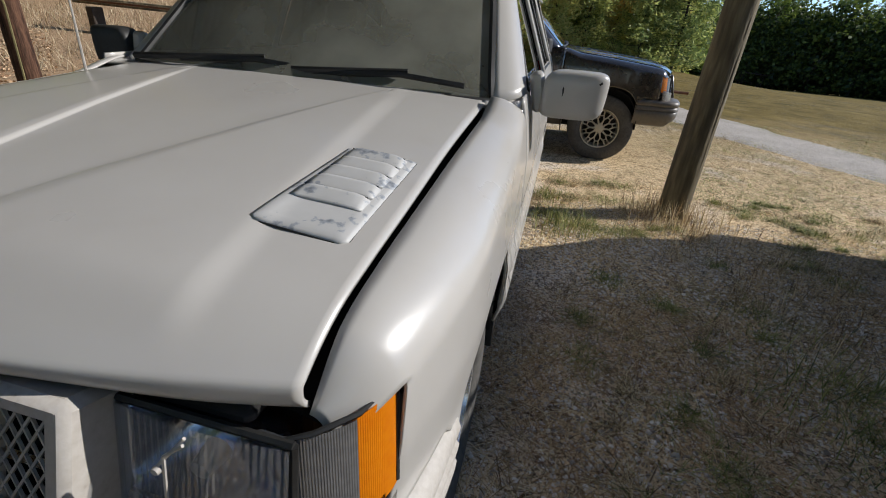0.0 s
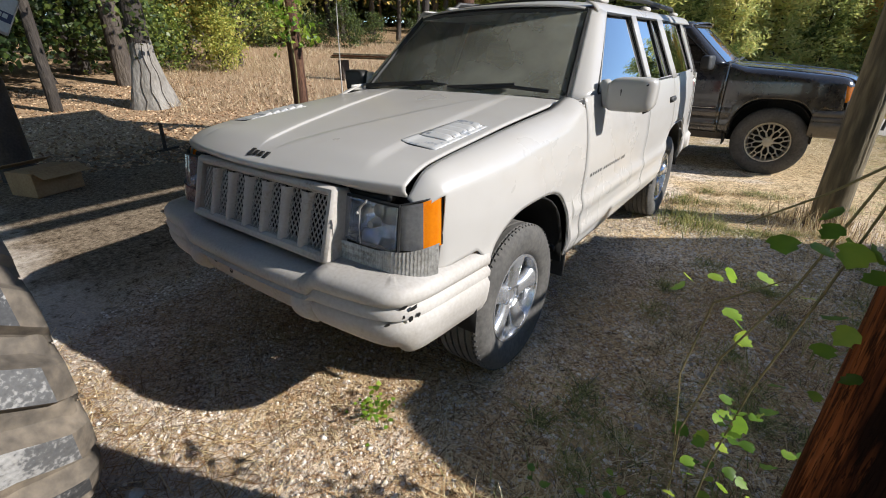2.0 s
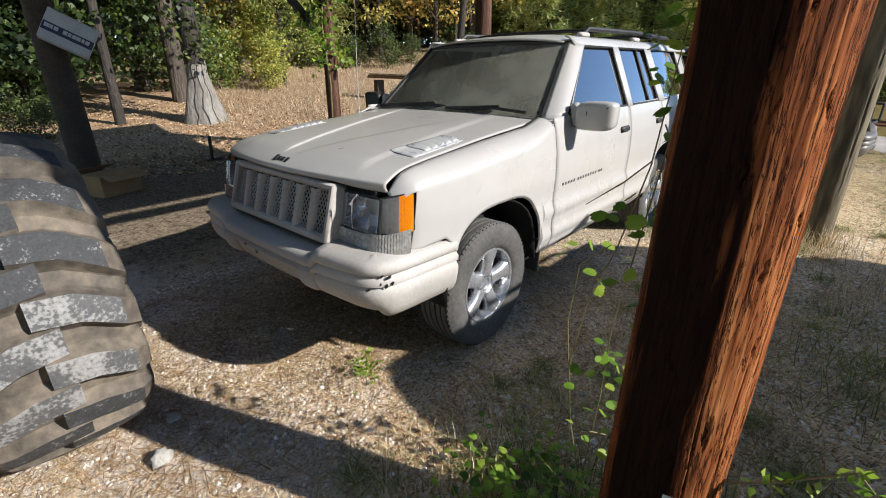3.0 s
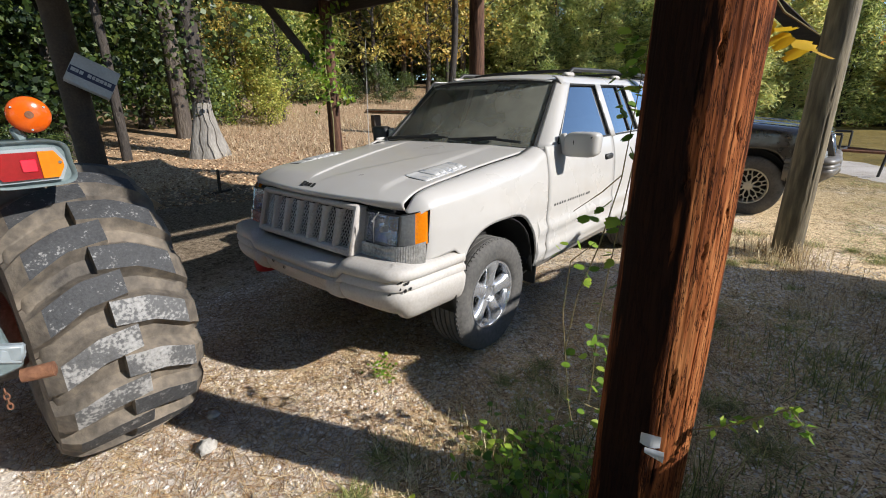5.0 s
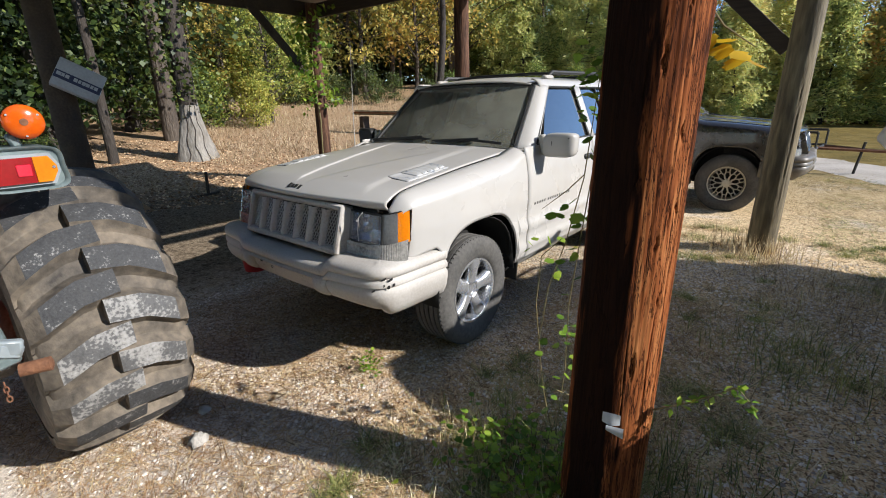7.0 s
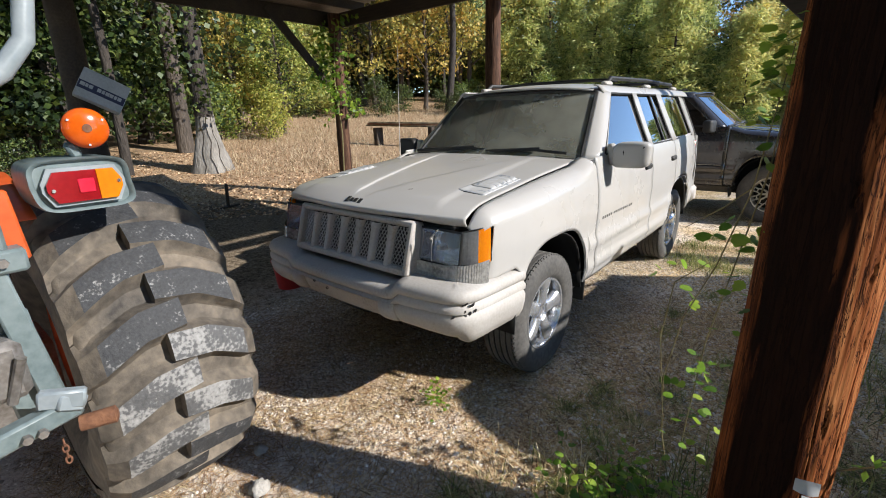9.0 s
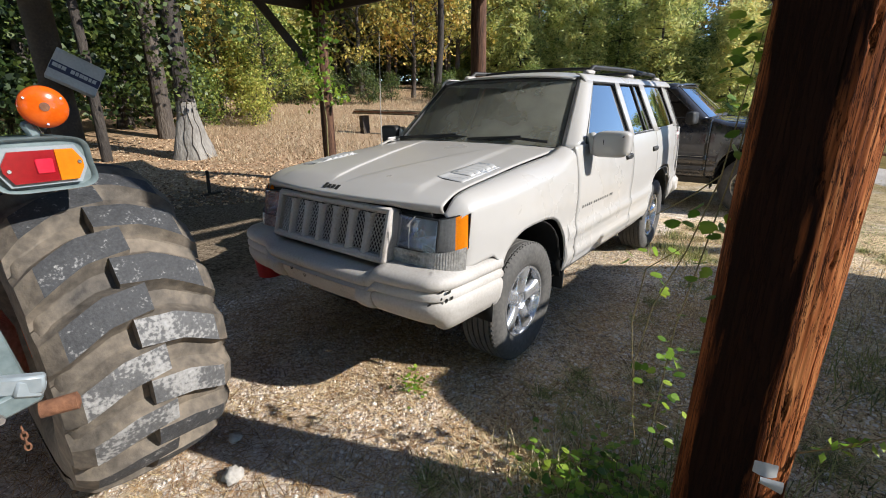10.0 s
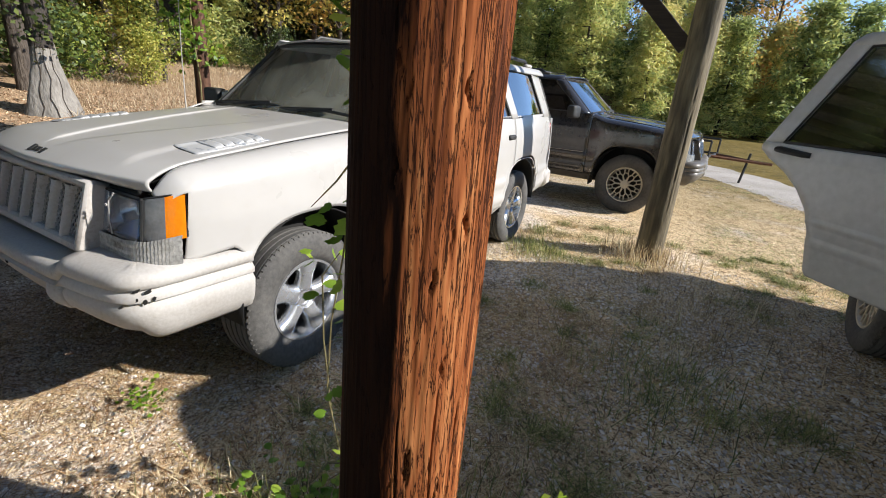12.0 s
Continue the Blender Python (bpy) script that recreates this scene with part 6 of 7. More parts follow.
part("bonnet", Geo().box((1.1, 0.55, 0.55), pose(-1.75, -2.75, 1.15), 0.08), ORANGE, tractor, "orange bonnet")
part("seat", Geo().box((0.42, 0.46, 0.10), pose(-0.15, -2.75, 1.20), 0.04).box((0.10, 0.46, 0.40), pose(0.06, -2.75, 1.42), 0.04), BLACK, tractor)
far_w = Geo().lathe([(-0.25, 0.30), (-0.26, 0.55), (-0.20, 0.62), (0.20, 0.62), (0.26, 0.55), (0.25, 0.30)], 40, pose(TX, -3.70, TZ, 0, 0, 90))
part("rear_wheel", far_w, MUDTYRE, tractor)
for y in (-2.1, -3.4):
    part("front_wheel", Geo().lathe([(-0.10, 0.0), (-0.11, 0.20), (-0.11, 0.32), (-0.07, 0.36), (0.07, 0.36), (0.11, 0.32), (0.11, 0.20), (0.10, 0.0)], 36, pose(-2.05, y, 0.35, 0, 0, 90)), MUDTYRE, tractor)

# ---- loose things ----
CARD = material("brown_cardboard", [(0.3, (0.24, 0.14, 0.06)), (0.7, (0.40, 0.26, 0.13))], 5, 40, (0.8, 0.9))
REDPLASTIC = material("red_plastic", [(0.3, (0.35, 0.012, 0.012)), (0.7, (0.50, 0.025, 0.02))], 5, 40, (0.4, 0.55))
SIGNBLUE = material("dark_blue_print", [(0.3, (0.015, 0.022, 0.06)), (0.7, (0.025, 0.035, 0.09))], 5, 40, (0.5, 0.6))
SIGNPALE = material("pale_printed_card", [(0.3, (0.36, 0.375, 0.38)), (0.7, (0.50, 0.515, 0.52))], 5, 40, (0.6, 0.7))
STONE = material("pale_grey_stone", [(0.3, (0.30, 0.28, 0.25)), (0.7, (0.52, 0.49, 0.44))], 9, 50, (0.8, 0.9), bump=0.5, per_object=0.3)

# printed box hung on the dark pole
bm_m = pose(-5.22, -0.36, 1.86, -31, 0, 0) @ pose(0, 0, 0, 0, 0, -12)
sign = thing("printed_box", "pale box with a dark blue printed band, hung tilted", "box", bm_m)
part("box_body", Geo().box((0.20, 0.50, 0.36), None, 0.006), SIGNPALE, sign)
part("printed_band", Geo().box((0.004, 0.49, 0.10), pose(0.102, 0.0, -0.03), 0.001), SIGNBLUE, sign, "dark blue printed band")
for k, w in enumerate((0.05, 0.03, 0.04, 0.0, 0.04, 0.03, 0.04, 0.04, 0.03, 0.04)):
    if w:
        part("lettering_bar", Geo().box((0.004, w, 0.045), pose(0.105, -0.20 + 0.043 * k, -0.02), 0.001), SIGNPALE, sign, "pale bars of unreadable print")

carton = thing("carton", "open brown cardboard carton on the shed floor", "carton", pose(-4.75, -0.45, ground_z(-4.75, -0.45), 0, 0, 20))
part("carton_body", Geo().box((0.40, 0.50, 0.26), pose(0, 0, 0.13), 0.006), CARD, carton)
part("flap", Geo().box((0.20, 0.50, 0.006), pose(0.28, 0, 0.25, 0, 25), 0.002), CARD, carton)
part("flap", Geo().box((0.20, 0.50, 0.006), pose(-0.28, 0, 0.29, 0, -20), 0.002), CARD, carton)

bucket = thing("bucket", "red plastic bucket on the gravel beside the white SUV", "bucket", pose(-1.72, -0.15, ground_z(-1.72, -0.15)))
part("pail", Geo().lathe([(0.0, 0.0), (0.0, 0.11), (0.26, 0.14), (0.27, 0.148), (0.262, 0.135), (0.02, 0.10)], 24, pose(0, 0, 0, 0, -90)), REDPLASTIC, bucket)
part("rim", Geo().tube([(0.144 * math.cos(a), 0.144 * math.sin(a), 0.262) for a in np.linspace(0, 2 * math.pi, 25)], 0.007, 6), REDPLASTIC, bucket)

stake = thing("stake", "short dark iron stake with a crosspiece", "stake", pose(-5.78, 1.24, ground_z(-5.78, 1.24)))
part("shaft", Geo().box((0.05, 0.04, 0.42), pose(0, 0, 0.20, 0, 6), 0.006), TIMBER, stake)
part("crosspiece", Geo().box((0.05, 0.34, 0.03), pose(0, 0.02, 0.02, 4), 0.006), TIMBER, stake)

# utility trailer beyond the grey vehicle
trailer = thing("utility_trailer", "low black steel utility trailer on the track", "trailer", pose(2.25, 9.6, ground_z(2.25, 9.6), 0, 0, -8))
for x0, y0, x1, y1, z in ((-0.9, -0.5, 0.1, -0.5, 0.50), (-0.9, 0.5, 0.1, 0.5, 0.50), (-0.9, -0.5, -0.9, 0.5, 0.50), (0.1, -0.5, 0.1, 0.5, 0.50), (-0.9, -0.5, 0.1, -0.5, 0.80), (-0.9, 0.5, 0.1, 0.5, 0.80)):
    part("frame_rail", Geo().tube([(x0, y0, z), (x1, y1, z)], 0.025, 6), BLACK, trailer)
for x in (-0.9, -0.4, 0.1):
    for y in (-0.5, 0.5):
        part("stanchion", Geo().tube([(x, y, 0.5), (x, y, 0.8)], 0.02, 6), BLACK, trailer)
part("drawbar", Geo().tube([(0.1, -0.3, 0.50), (0.95, 0.0, 0.46), (1.15, 0, 0.46)], 0.03, 6).tube([(0.1, 0.3, 0.50), (0.95, 0.0, 0.46)], 0.03, 6), RUST, trailer)
part("jockey_leg", Geo().tube([(0.75, 0, 0.62), (0.68, 0, 0.0)], 0.025, 6), BLACK, trailer)
for y in (-0.6, 0.6):
    part("wheel", Geo().lathe([(-0.07, 0.0), (-0.08, 0.16), (-0.06, 0.25), (0.06, 0.25), (0.08, 0.16), (0.07, 0.0)], 24, pose(-0.80, y * 0.7, 0.25, 0, 0, 90)), RUBBER, trailer)

# open shelter at the far side of the field
hut = thing("field_shelter", "small dark open-sided shelter before the far wood", "shelter", pose(31.8, 91.8, ground_z(31.8, 91.8), 0, 0, -18))
for x in (-1.75, -1.35, 1.15, 1.6):
    for y in (-1.2, 1.2):
        part("post", Geo().box((0.16, 0.16, 2.2), pose(x, y, 1.05, 0, 3), 0.02), TIMBER, hut)
part("roof", Geo().box((4.5, 3.4, 0.14), pose(0, 0, 2.2, 0, 2), 0.02), TIMBER, hut, "dark flat roof")
part("bench", Geo().box((1.3, 0.5, 0.06), pose(-0.2, 0, 0.75), 0.01).box((0.12, 0.4, 0.75), pose(-0.6, 0, 0.36), 0.01).box((0.12, 0.4, 0.75), pose(0.2, 0, 0.36), 0.01), GREYWOOD, hut, "grey wooden bench")

# stacked boards lying in the tall grass
for k in range(3):
    z = 0.78 + 0.06 * k
    x, y = -9.3 + 0.1 * k, 9.1
    solo("board", Geo().box((2.6, 0.20, 0.045), pose(x, y, ground_z(x, y) + z - 0.1, 0, 2, 24 + 3 * k), 0.006), [GREYWOOD, RUST, GREYWOOD][k], "long weathered board stacked in the dry grass", "board", "stack of boards")
for dx in (-0.9, 0.9):
    solo("block", Geo().box((0.2, 0.3, 0.70), pose(-9.2 + dx, 9.1 + dx * 0.44, ground_z(-9.2, 9.1) + 0.30), 0.02), TIMBER, "dark timber block under the stacked boards", "block", "stack of boards")

# the pale-barked tree foot with ivy creeping up it
stump = thing("old_tree", "old tree with pale bare flared foot and ivied trunk", "tree", pose(-10.35, 3.06, ground_z(-10.35, 3.06) - 0.05))


def flare(u, v):
    a = 2 * math.pi * u
    r = 0.21 + 0.32 * (1 - v) ** 1.7 + 0.04 * math.cos(5 * a + 1) * (1 - v) + 0.025 * noise.noise((math.cos(a) * 2, math.sin(a) * 2, v * 5))
    return (r * math.cos(a), r * math.sin(a), 1.55 * v)


part("foot", Geo().sheet(40, 20, flare, loop_u=True), PALEBARK, stump, "pale bare bark", sharp=0)
part("trunk", Geo().tube([(0, 0, 1.40), (0.03, 0, 4.0), (-0.1, 0.05, 7.0), (0.1, 0, 12.0)], [0.222, 0.21, 0.19, 0.10], 16, wob=0.1), DARKBARK, stump)
ivy = Leaves(77)
for k in range(60):
    a, z = ivy.r.uniform(0, 6.28), ivy.r.uniform(1.5, 8.0)
    ivy.clump((0.34 * math.cos(a), 0.34 * math.sin(a), z), 0.22, 26, 0.12, 1.0, 0.3, 0.8)
for k in range(40):
    a, z = ivy.r.uniform(0, 6.28), ivy.r.uniform(3.0, 10.0)
    ivy.clump((1.2 * math.cos(a), 1.2 * math.sin(a), z), 0.5, 30, 0.17, 0.8, 0.3, 0.8)
part("ivy", ivy.geo(), DARKLEAF, stump, "dark green ivy leaves", sharp=0, recalc=False)
runners = Geo()
rr = random.Random(9)
for k in range(3):
    a = -0.8 + k * 0.5
    pts = []
    for i in range(9):
        v = i / 8
        aa = a + 0.10 * math.sin(i * 1.7 + k)
        x, y, z = flare(aa / (2 * math.pi), v)
        pts.append((x * 1.03, y * 1.03, z))
    runners.tube(pts, 0.008, 5)
part("ivy_runner", runners, TIMBER, stump, "dark ivy runners on the pale bark")

# two bare trunks close to the yard
for x, y, h, r0, mat in ((-13.6, 3.75, 12, 0.21, PALEBARK), (-12.5, 0.6, 11, 0.17, PINEBARK), (-11.2, 1.4, 9, 0.10, BARK)):
    t = thing("tree", "slim tall trunk at the edge of the wood", "tree", pose(x, y, ground_z(x, y) - 0.1), "trees of the wood")
    part("trunk", Geo().tube([(0, 0, 0), (0.05, 0.03, h * 0.3), (-0.04, 0.0, h * 0.6), (0.08, 0.05, h)], [r0 * 1.2, r0, r0 * 0.85, r0 * 0.4], 14, wob=0.15), BARK if mat is PALEBARK else DARKBARK, t)
    lv = Leaves(int(x * 10) % 1000)
    for k in range(50):
        a, z = lv.r.uniform(0, 6.28), lv.r.uniform(h * 0.35, h)
        d = lv.r.uniform(0.4, 1.9)
        lv.clump((d * math.cos(a), d * math.sin(a), z), 0.42, 34, 0.15, 0.6, 0.2, 0.75)
    part("crown", lv.geo(), DARKLEAF, t, sharp=0, recalc=False)


def vine(name, label, stems, leaves, mat, leaf_label, stem_r=0.005):
    v = thing(name, label, "vine")
    for k, pts in enumerate(stems):
        part("stem", Geo().tube(pts, [stem_r] * (len(pts) - 1) + [stem_r * 0.5], 6), STEM, v)
    part("leaves", leaves.geo(), mat, v, leaf_label, sharp=0, recalc=False)
    return v


def along_pts(pts, t):
    k = t * (len(pts) - 1)
    i = min(len(pts) - 2, int(k))
    return Vector(pts[i]).lerp(Vector(pts[i + 1]), k - i)


class BroadLeaves(Leaves):
    """Lobed, slightly folded leaves on short stalks."""

    def lobed(self, p, size, droop=0.4):
        r = self.r
        d = Vector((r.normal(), r.normal(), -droop + 0.3 * r.normal())).normalized()
        s = d.cross(Vector((0.2 * r.normal(), 0.2 * r.normal(), 1))).normalized()
        n = d.cross(s)
        p = Vector(p)
        k = len(self.v)
        out = [(0, 0, 0), (0.10, 0.34, 0.05), (0.36, 0.52, 0.03), (0.46, 0.36, 0.05), (0.66, 0.40, 0.0), (0.78, 0.18, 0.03), (1.0, 0.0, -0.06), (0.78, -0.18, 0.03), (0.66, -0.40, 0.0), (0.46, -0.36, 0.05), (0.36, -0.52, 0.03), (0.10, -0.34, 0.05)]
        self.v += [tuple(p + (d * a + s * b + n * c) * size) for a, b, c in out]
        self.f += [(k, k + 1, k + 2, k + 3), (k, k + 3, k + 4, k + 5, k + 6), (k, k + 6, k + 7, k + 8, k + 9), (k, k + 9, k + 10, k + 11)]


stems = [
    [(1.68, -0.60, 0.0), (1.63, -0.64, 0.30), (1.62, -0.68, 0.55), (1.66, -0.70, 0.80), (1.74, -0.74, 1.02), (1.80, -0.77, 1.25), (1.84, -0.79, 1.62)],
    [(1.68, -0.60, 0.0), (1.70, -0.58, 0.40), (1.73, -0.66, 0.72), (1.78, -0.72, 1.00), (1.83, -0.77, 1.30), (1.86, -0.80, 1.70)],
    [(1.62, -0.66, 0.45), (1.59, -0.66, 0.70), (1.62, -0.69, 0.92), (1.72, -0.73, 1.02)],
    [(1.80, -0.77, 1.26), (1.74, -0.76, 1.20), (1.64, -0.74, 1.12)],
    [(1.75, -0.62, 0.30), (1.72, -0.78, 0.42), (1.79, -0.90, 0.50)],
]
bl = BroadLeaves(5)
for c, n, sz, spread in (((1.835, -0.785, 1.59), 36, 0.037, 0.042), ((1.80, -0.77, 1.49), 16, 0.036, 0.04), ((1.83, -0.79, 1.13), 5, 0.047, 0.025), ((1.76, -0.78, 1.13), 7, 0.046, 0.03),
                         ((1.79, -0.79, 1.00), 6, 0.044, 0.03), ((1.63, -0.68, 0.965), 6, 0.040, 0.035), ((1.66, -0.69, 0.90), 3, 0.040, 0.03), ((1.82, -0.79, 1.36), 3, 0.04, 0.03),
                         ((1.72, -0.60, 0.50), 20, 0.042, 0.06), ((1.74, -0.64, 0.62), 9, 0.040, 0.04), ((1.70, -0.62, 0.30), 12, 0.036, 0.07), ((1.80, -0.80, 0.82), 3, 0.035, 0.03)):
    for _ in range(n):
        bl.lobed(tuple(Vector(c) + Vector((bl.r.normal(), bl.r.normal(), bl.r.normal())) * spread), sz * bl.r.uniform(0.7, 1.15), 0.7)
vine("creeper", "leafy green creeper climbing beside the red pole", stems, bl, VINELEAF, "bright green lobed leaves", 0.0022)
yl = BroadLeaves(8)
for k in range(7):
    yl.lobed((2.085 + 0.018 * k, -0.66 + 0.03 * math.sin(k), 1.66 - 0.012 * k), 0.055 + 0.006 * (k % 3), 0.9)
vine("creeper", "yellow-leaved creeper tendril hanging by the red pole", [[(2.00, -0.74, 1.9), (2.05, -0.70, 1.78), (2.12, -0.66, 1.68), (2.20, -0.65, 1.62)]], yl, YELLOWLEAF, "yellow leaves", 0.003)
fr = BroadLeaves(9)
fstem = [(2.10, -0.80, 0.50), (2.20, -0.78, 0.56), (2.32, -0.76, 0.66), (2.38, -0.76, 0.60)]
for t in np.linspace(0.2, 1, 16):
    q = along_pts(fstem, t)
    for s in (-1, 1):
        fr.leaf(tuple(q + Vector((0, 0.01 * s, 0))), 0.035, 0.2, 0.5)
vine("seedling", "pale green compound-leaved shoot at the red pole", [fstem], fr, VINELEAF, "small pale leaflets", 0.0025)
bv = Leaves(15)
bstem = [(-5.10, 3.20, 0.2), (-5.06, 3.22, 1.2), (-5.10, 3.18, 2.1), (-5.08, 3.25, 2.9)]
for k in range(36):
    q = along_pts(bstem, bv.r.uniform(0.45, 1.0))
    bv.clump(tuple(q + Vector((0.16 * bv.r.normal(), 0.16 * bv.r.normal(), 0.1 * bv.r.normal()))), 0.10, 12, 0.11, 1.0, 0.2, 0.6)
vine("creeper", "thick leafy creeper round the corner pole", [bstem], bv, VINELEAF, "green creeper leaves", 0.012)

# paper tag stapled to the red pole
tag = thing("paper_tag", "torn white paper tag stapled to the red pole", "tag", pose(2.035, -0.995, 0.555, 0, 0, 14))
part("sheet", Geo().sheet(4, 4, lambda u, v: (-0.026 + 0.052 * u, -0.012 - 0.012 * math.sin(u * 3) * v, 0.030 - 0.035 * v)), SIGNPALE, tag)
part("fold", Geo().sheet(4, 4, lambda u, v: (-0.012 + 0.050 * u, -0.030 - 0.006 * math.sin(v * 3), -0.002 - 0.036 * v * (0.5 + 0.5 * u))), SIGNPALE, tag)


# ---- ground cover ----
PEBBLE = material("mixed_gravel_stones", [(0.2, (0.32, 0.27, 0.225)), (0.45, (0.66, 0.585, 0.50)), (0.8, (0.92, 0.86, 0.78))], 4, 40, (0.8, 0.95), per_island=0.8)
DRYBLADE = material("dry_grass_blades", [(0.12, (0.14, 0.09, 0.045)), (0.40, (0.52, 0.38, 0.20)), (0.85, (0.88, 0.74, 0.47))], 2, 20, (0.7, 0.85), per_island=1.0, trans=0.2)
GREENBLADE = material("green_grass_blades", [(0.2, (0.085, 0.11, 0.03)), (0.5, (0.25, 0.28, 0.08)), (0.85, (0.52, 0.48, 0.19))], 2, 20, (0.6, 0.75), per_island=0.8, trans=0.3)
NEEDLE = material("fallen_pine_needles", [(0.2, (0.16, 0.075, 0.03)), (0.5, (0.46, 0.26, 0.115)), (0.85, (0.74, 0.52, 0.28))], 2, 20, (0.7, 0.85), per_island=0.8)
FIELDBLADE = material("mown_field_grass", [(0.15, (0.065, 0.055, 0.014)), (0.5, (0.17, 0.13, 0.038)), (0.85, (0.28, 0.215, 0.075))], 2, 20, (0.7, 0.85), per_island=0.9, trans=0.2)
STRAW = material("bleached_straw", [(0.2, (0.42, 0.31, 0.17)), (0.5, (0.66, 0.54, 0.34)), (0.85, (0.86, 0.76, 0.55))], 2, 20, (0.7, 0.85), per_island=0.8)
STALK = material("dead_brown_stalks", [(0.2, (0.24, 0.17, 0.095)), (0.5, (0.48, 0.36, 0.22)), (0.85, (0.68, 0.56, 0.37))], 2, 20, (0.75, 0.9), per_island=0.9, trans=0.15)
LITTER = material("fallen_leaves", [(0.2, (0.22, 0.12, 0.06)), (0.5, (0.46, 0.30, 0.17)), (0.85, (0.66, 0.48, 0.30))], 2, 20, (0.7, 0.85), per_island=0.8)
sr = np.random.RandomState(21)


def patchy(x, y, scale, seed):
    return noise.noise((x * scale, y * scale, seed)) + 0.5 * noise.noise((x * scale * 2.7, y * scale * 2.7, seed + 5))


def pebbles(n, x0, x1, y0, y1, lo, hi):
    g = Geo()
    while n > 0:
        x, y = sr.uniform(x0, x1), sr.uniform(y0, y1)
        if patchy(x, y, 0.5, 30) < sr.uniform(-0.9, 0.5):
            continue
        n -= 1
        s = lo * (hi / lo) ** (sr.uniform() ** 2.2)
        z = ground_z(x, y)
        a = sr.uniform(0, 6.28)
        ca, sa = math.cos(a), math.sin(a)
        k = len(g.v)
        w = sr.uniform(0.55, 1.0, 6) * s
        for dx, dy, dz in ((w[0], 0, 0.1), (0, w[1], 0.1), (-w[2], 0, 0.1), (0, -w[3], 0.1)):
            g.v.append((x + dx * ca - dy * sa, y + dx * sa + dy * ca, z + dz * s))
        for dx, dy in ((0.45, 0.35), (-0.4, 0.4), (-0.35, -0.45), (0.4, -0.35)):
            g.v.append((x + (dx * ca - dy * sa) * s * 0.9, y + (dx * sa + dy * ca) * s * 0.9, z + s * sr.uniform(0.35, 0.65)))
        g.f += [(k, k + 1, k + 5, k + 4), (k + 1, k + 2, k + 6, k + 5), (k + 2, k + 3, k + 7, k + 6), (k + 3, k, k + 4, k + 7), (k + 4, k + 5, k + 6, k + 7)]
    return g


def blades(n, place, h0, h1, lean, width=0.004, flat=False):
    g = Geo()
    for _ in range(n):
        p = place()
        if p is None:
            continue
        x, y = p
        z = ground_z(x, y) + (0.004 if flat else 0)
        h = sr.uniform(h0, h1)
        a = sr.uniform(0, 6.28)
        l = abs(sr.normal()) * lean * h
        dx, dy = math.cos(a), math.sin(a)
        wx, wy = -dy * width, dx * width
        up = h if not flat else 0.012
        k = len(g.v)
        g.v += [(x - wx, y - wy, z), (x + wx, y + wy, z), (x + wx * 0.7 + dx * l * 0.4, y + wy * 0.7 + dy * l * 0.4, z + up * 0.6), (x - wx * 0.7 + dx * l * 0.4, y - wy * 0.7 + dy * l * 0.4, z + up * 0.6),
                (x + dx * l, y + dy * l, z + (up if not flat else 0.002 + 0.012 * sr.uniform()))]
        g.f += [(k, k + 1, k + 2, k + 3), (k + 3, k + 2, k + 4)]
    return g


def area(x0, x1, y0, y1, scale, seed, keep):
    def f():
        x, y = sr.uniform(x0, x1), sr.uniform(y0, y1)
        return (x, y) if patchy(x, y, scale, seed) + sr.uniform(-0.25, 0.25) > keep else None
    return f


def stuff(name, g, mat, label, category):
    tagged(part(name, g, mat, None, "", 0, 0, False), label, category, kind="stuff")


stuff("gravel", pebbles(60000, -1.4, 4.3, -2.4, 3.2, 0.005, 0.017), PEBBLE, "loose grey and tan gravel stones over the yard", "gravel")
stuff("dry_grass", blades(46000, area(-0.8, 3.8, -2.2, 3.2, 0.8, 2, -0.35), 0.03, 0.075, 1.3, 0.0019, True), DRYBLADE, "short dry straw grass lying over the gravel", "grass")
stuff("straw_grass", blades(36000, area(-1.5, 6.5, -1.5, 8.5, 0.8, 3, -0.15), 0.04, 0.10, 1.3, 0.003, True), DRYBLADE, "short dry straw grass lying over the yard", "grass")
stuff("green_grass", blades(14000, area(1.0, 4.2, -2.2, 4.5, 0.8, 9, 0.10), 0.025, 0.075, 1.2, 0.0022, True), GREENBLADE, "sparse green grass tufts in the yard", "grass")
stuff("pine_straw", blades(42000, area(-1.2, 2.2, -2.2, 1.5, 0.9, 14, -0.3), 0.05, 0.13, 1.3, 0.0011, True), NEEDLE, "fallen pine needles and straw strewn on gravel", "pine straw")

stuff("gravel", pebbles(13000, 1.1, 4.5, -1.8, 2.6, 0.008, 0.020), PEBBLE, "larger pale gravel stones among the straw", "gravel")
stuff("straw", blades(1800, area(0.6, 4.2, -1.9, 3.0, 0.9, 61, -0.3), 0.09, 0.17, 1.0, 0.0028, True), STRAW, "long bleached straw stalks strewn on the ground", "straw")


def tufts(n, x0, x1, y0, y1):
    """Low clumps of yard grass."""
    at = [(sr.uniform(x0, x1), sr.uniform(y0, y1), sr.uniform(0.02, 0.07)) for _ in range(n)]
    at = [p for p in at if patchy(p[0], p[1], 0.8, 9) > -0.15]

    def f():
        x, y, r = at[sr.randint(len(at))]
        return (x + sr.normal() * r, y + sr.normal() * r)
    return f


stuff("green_grass", blades(17000, tufts(170, 0.9, 4.2, -1.9, 4.0), 0.015, 0.045, 2.6, 0.0022), GREENBLADE, "low olive-green clumps of yard grass", "grass")
stuff("dry_grass", blades(14000, tufts(200, 0.7, 4.4, -1.9, 4.0), 0.015, 0.045, 2.8, 0.0022), DRYBLADE, "low dry clumps of yard grass", "grass")


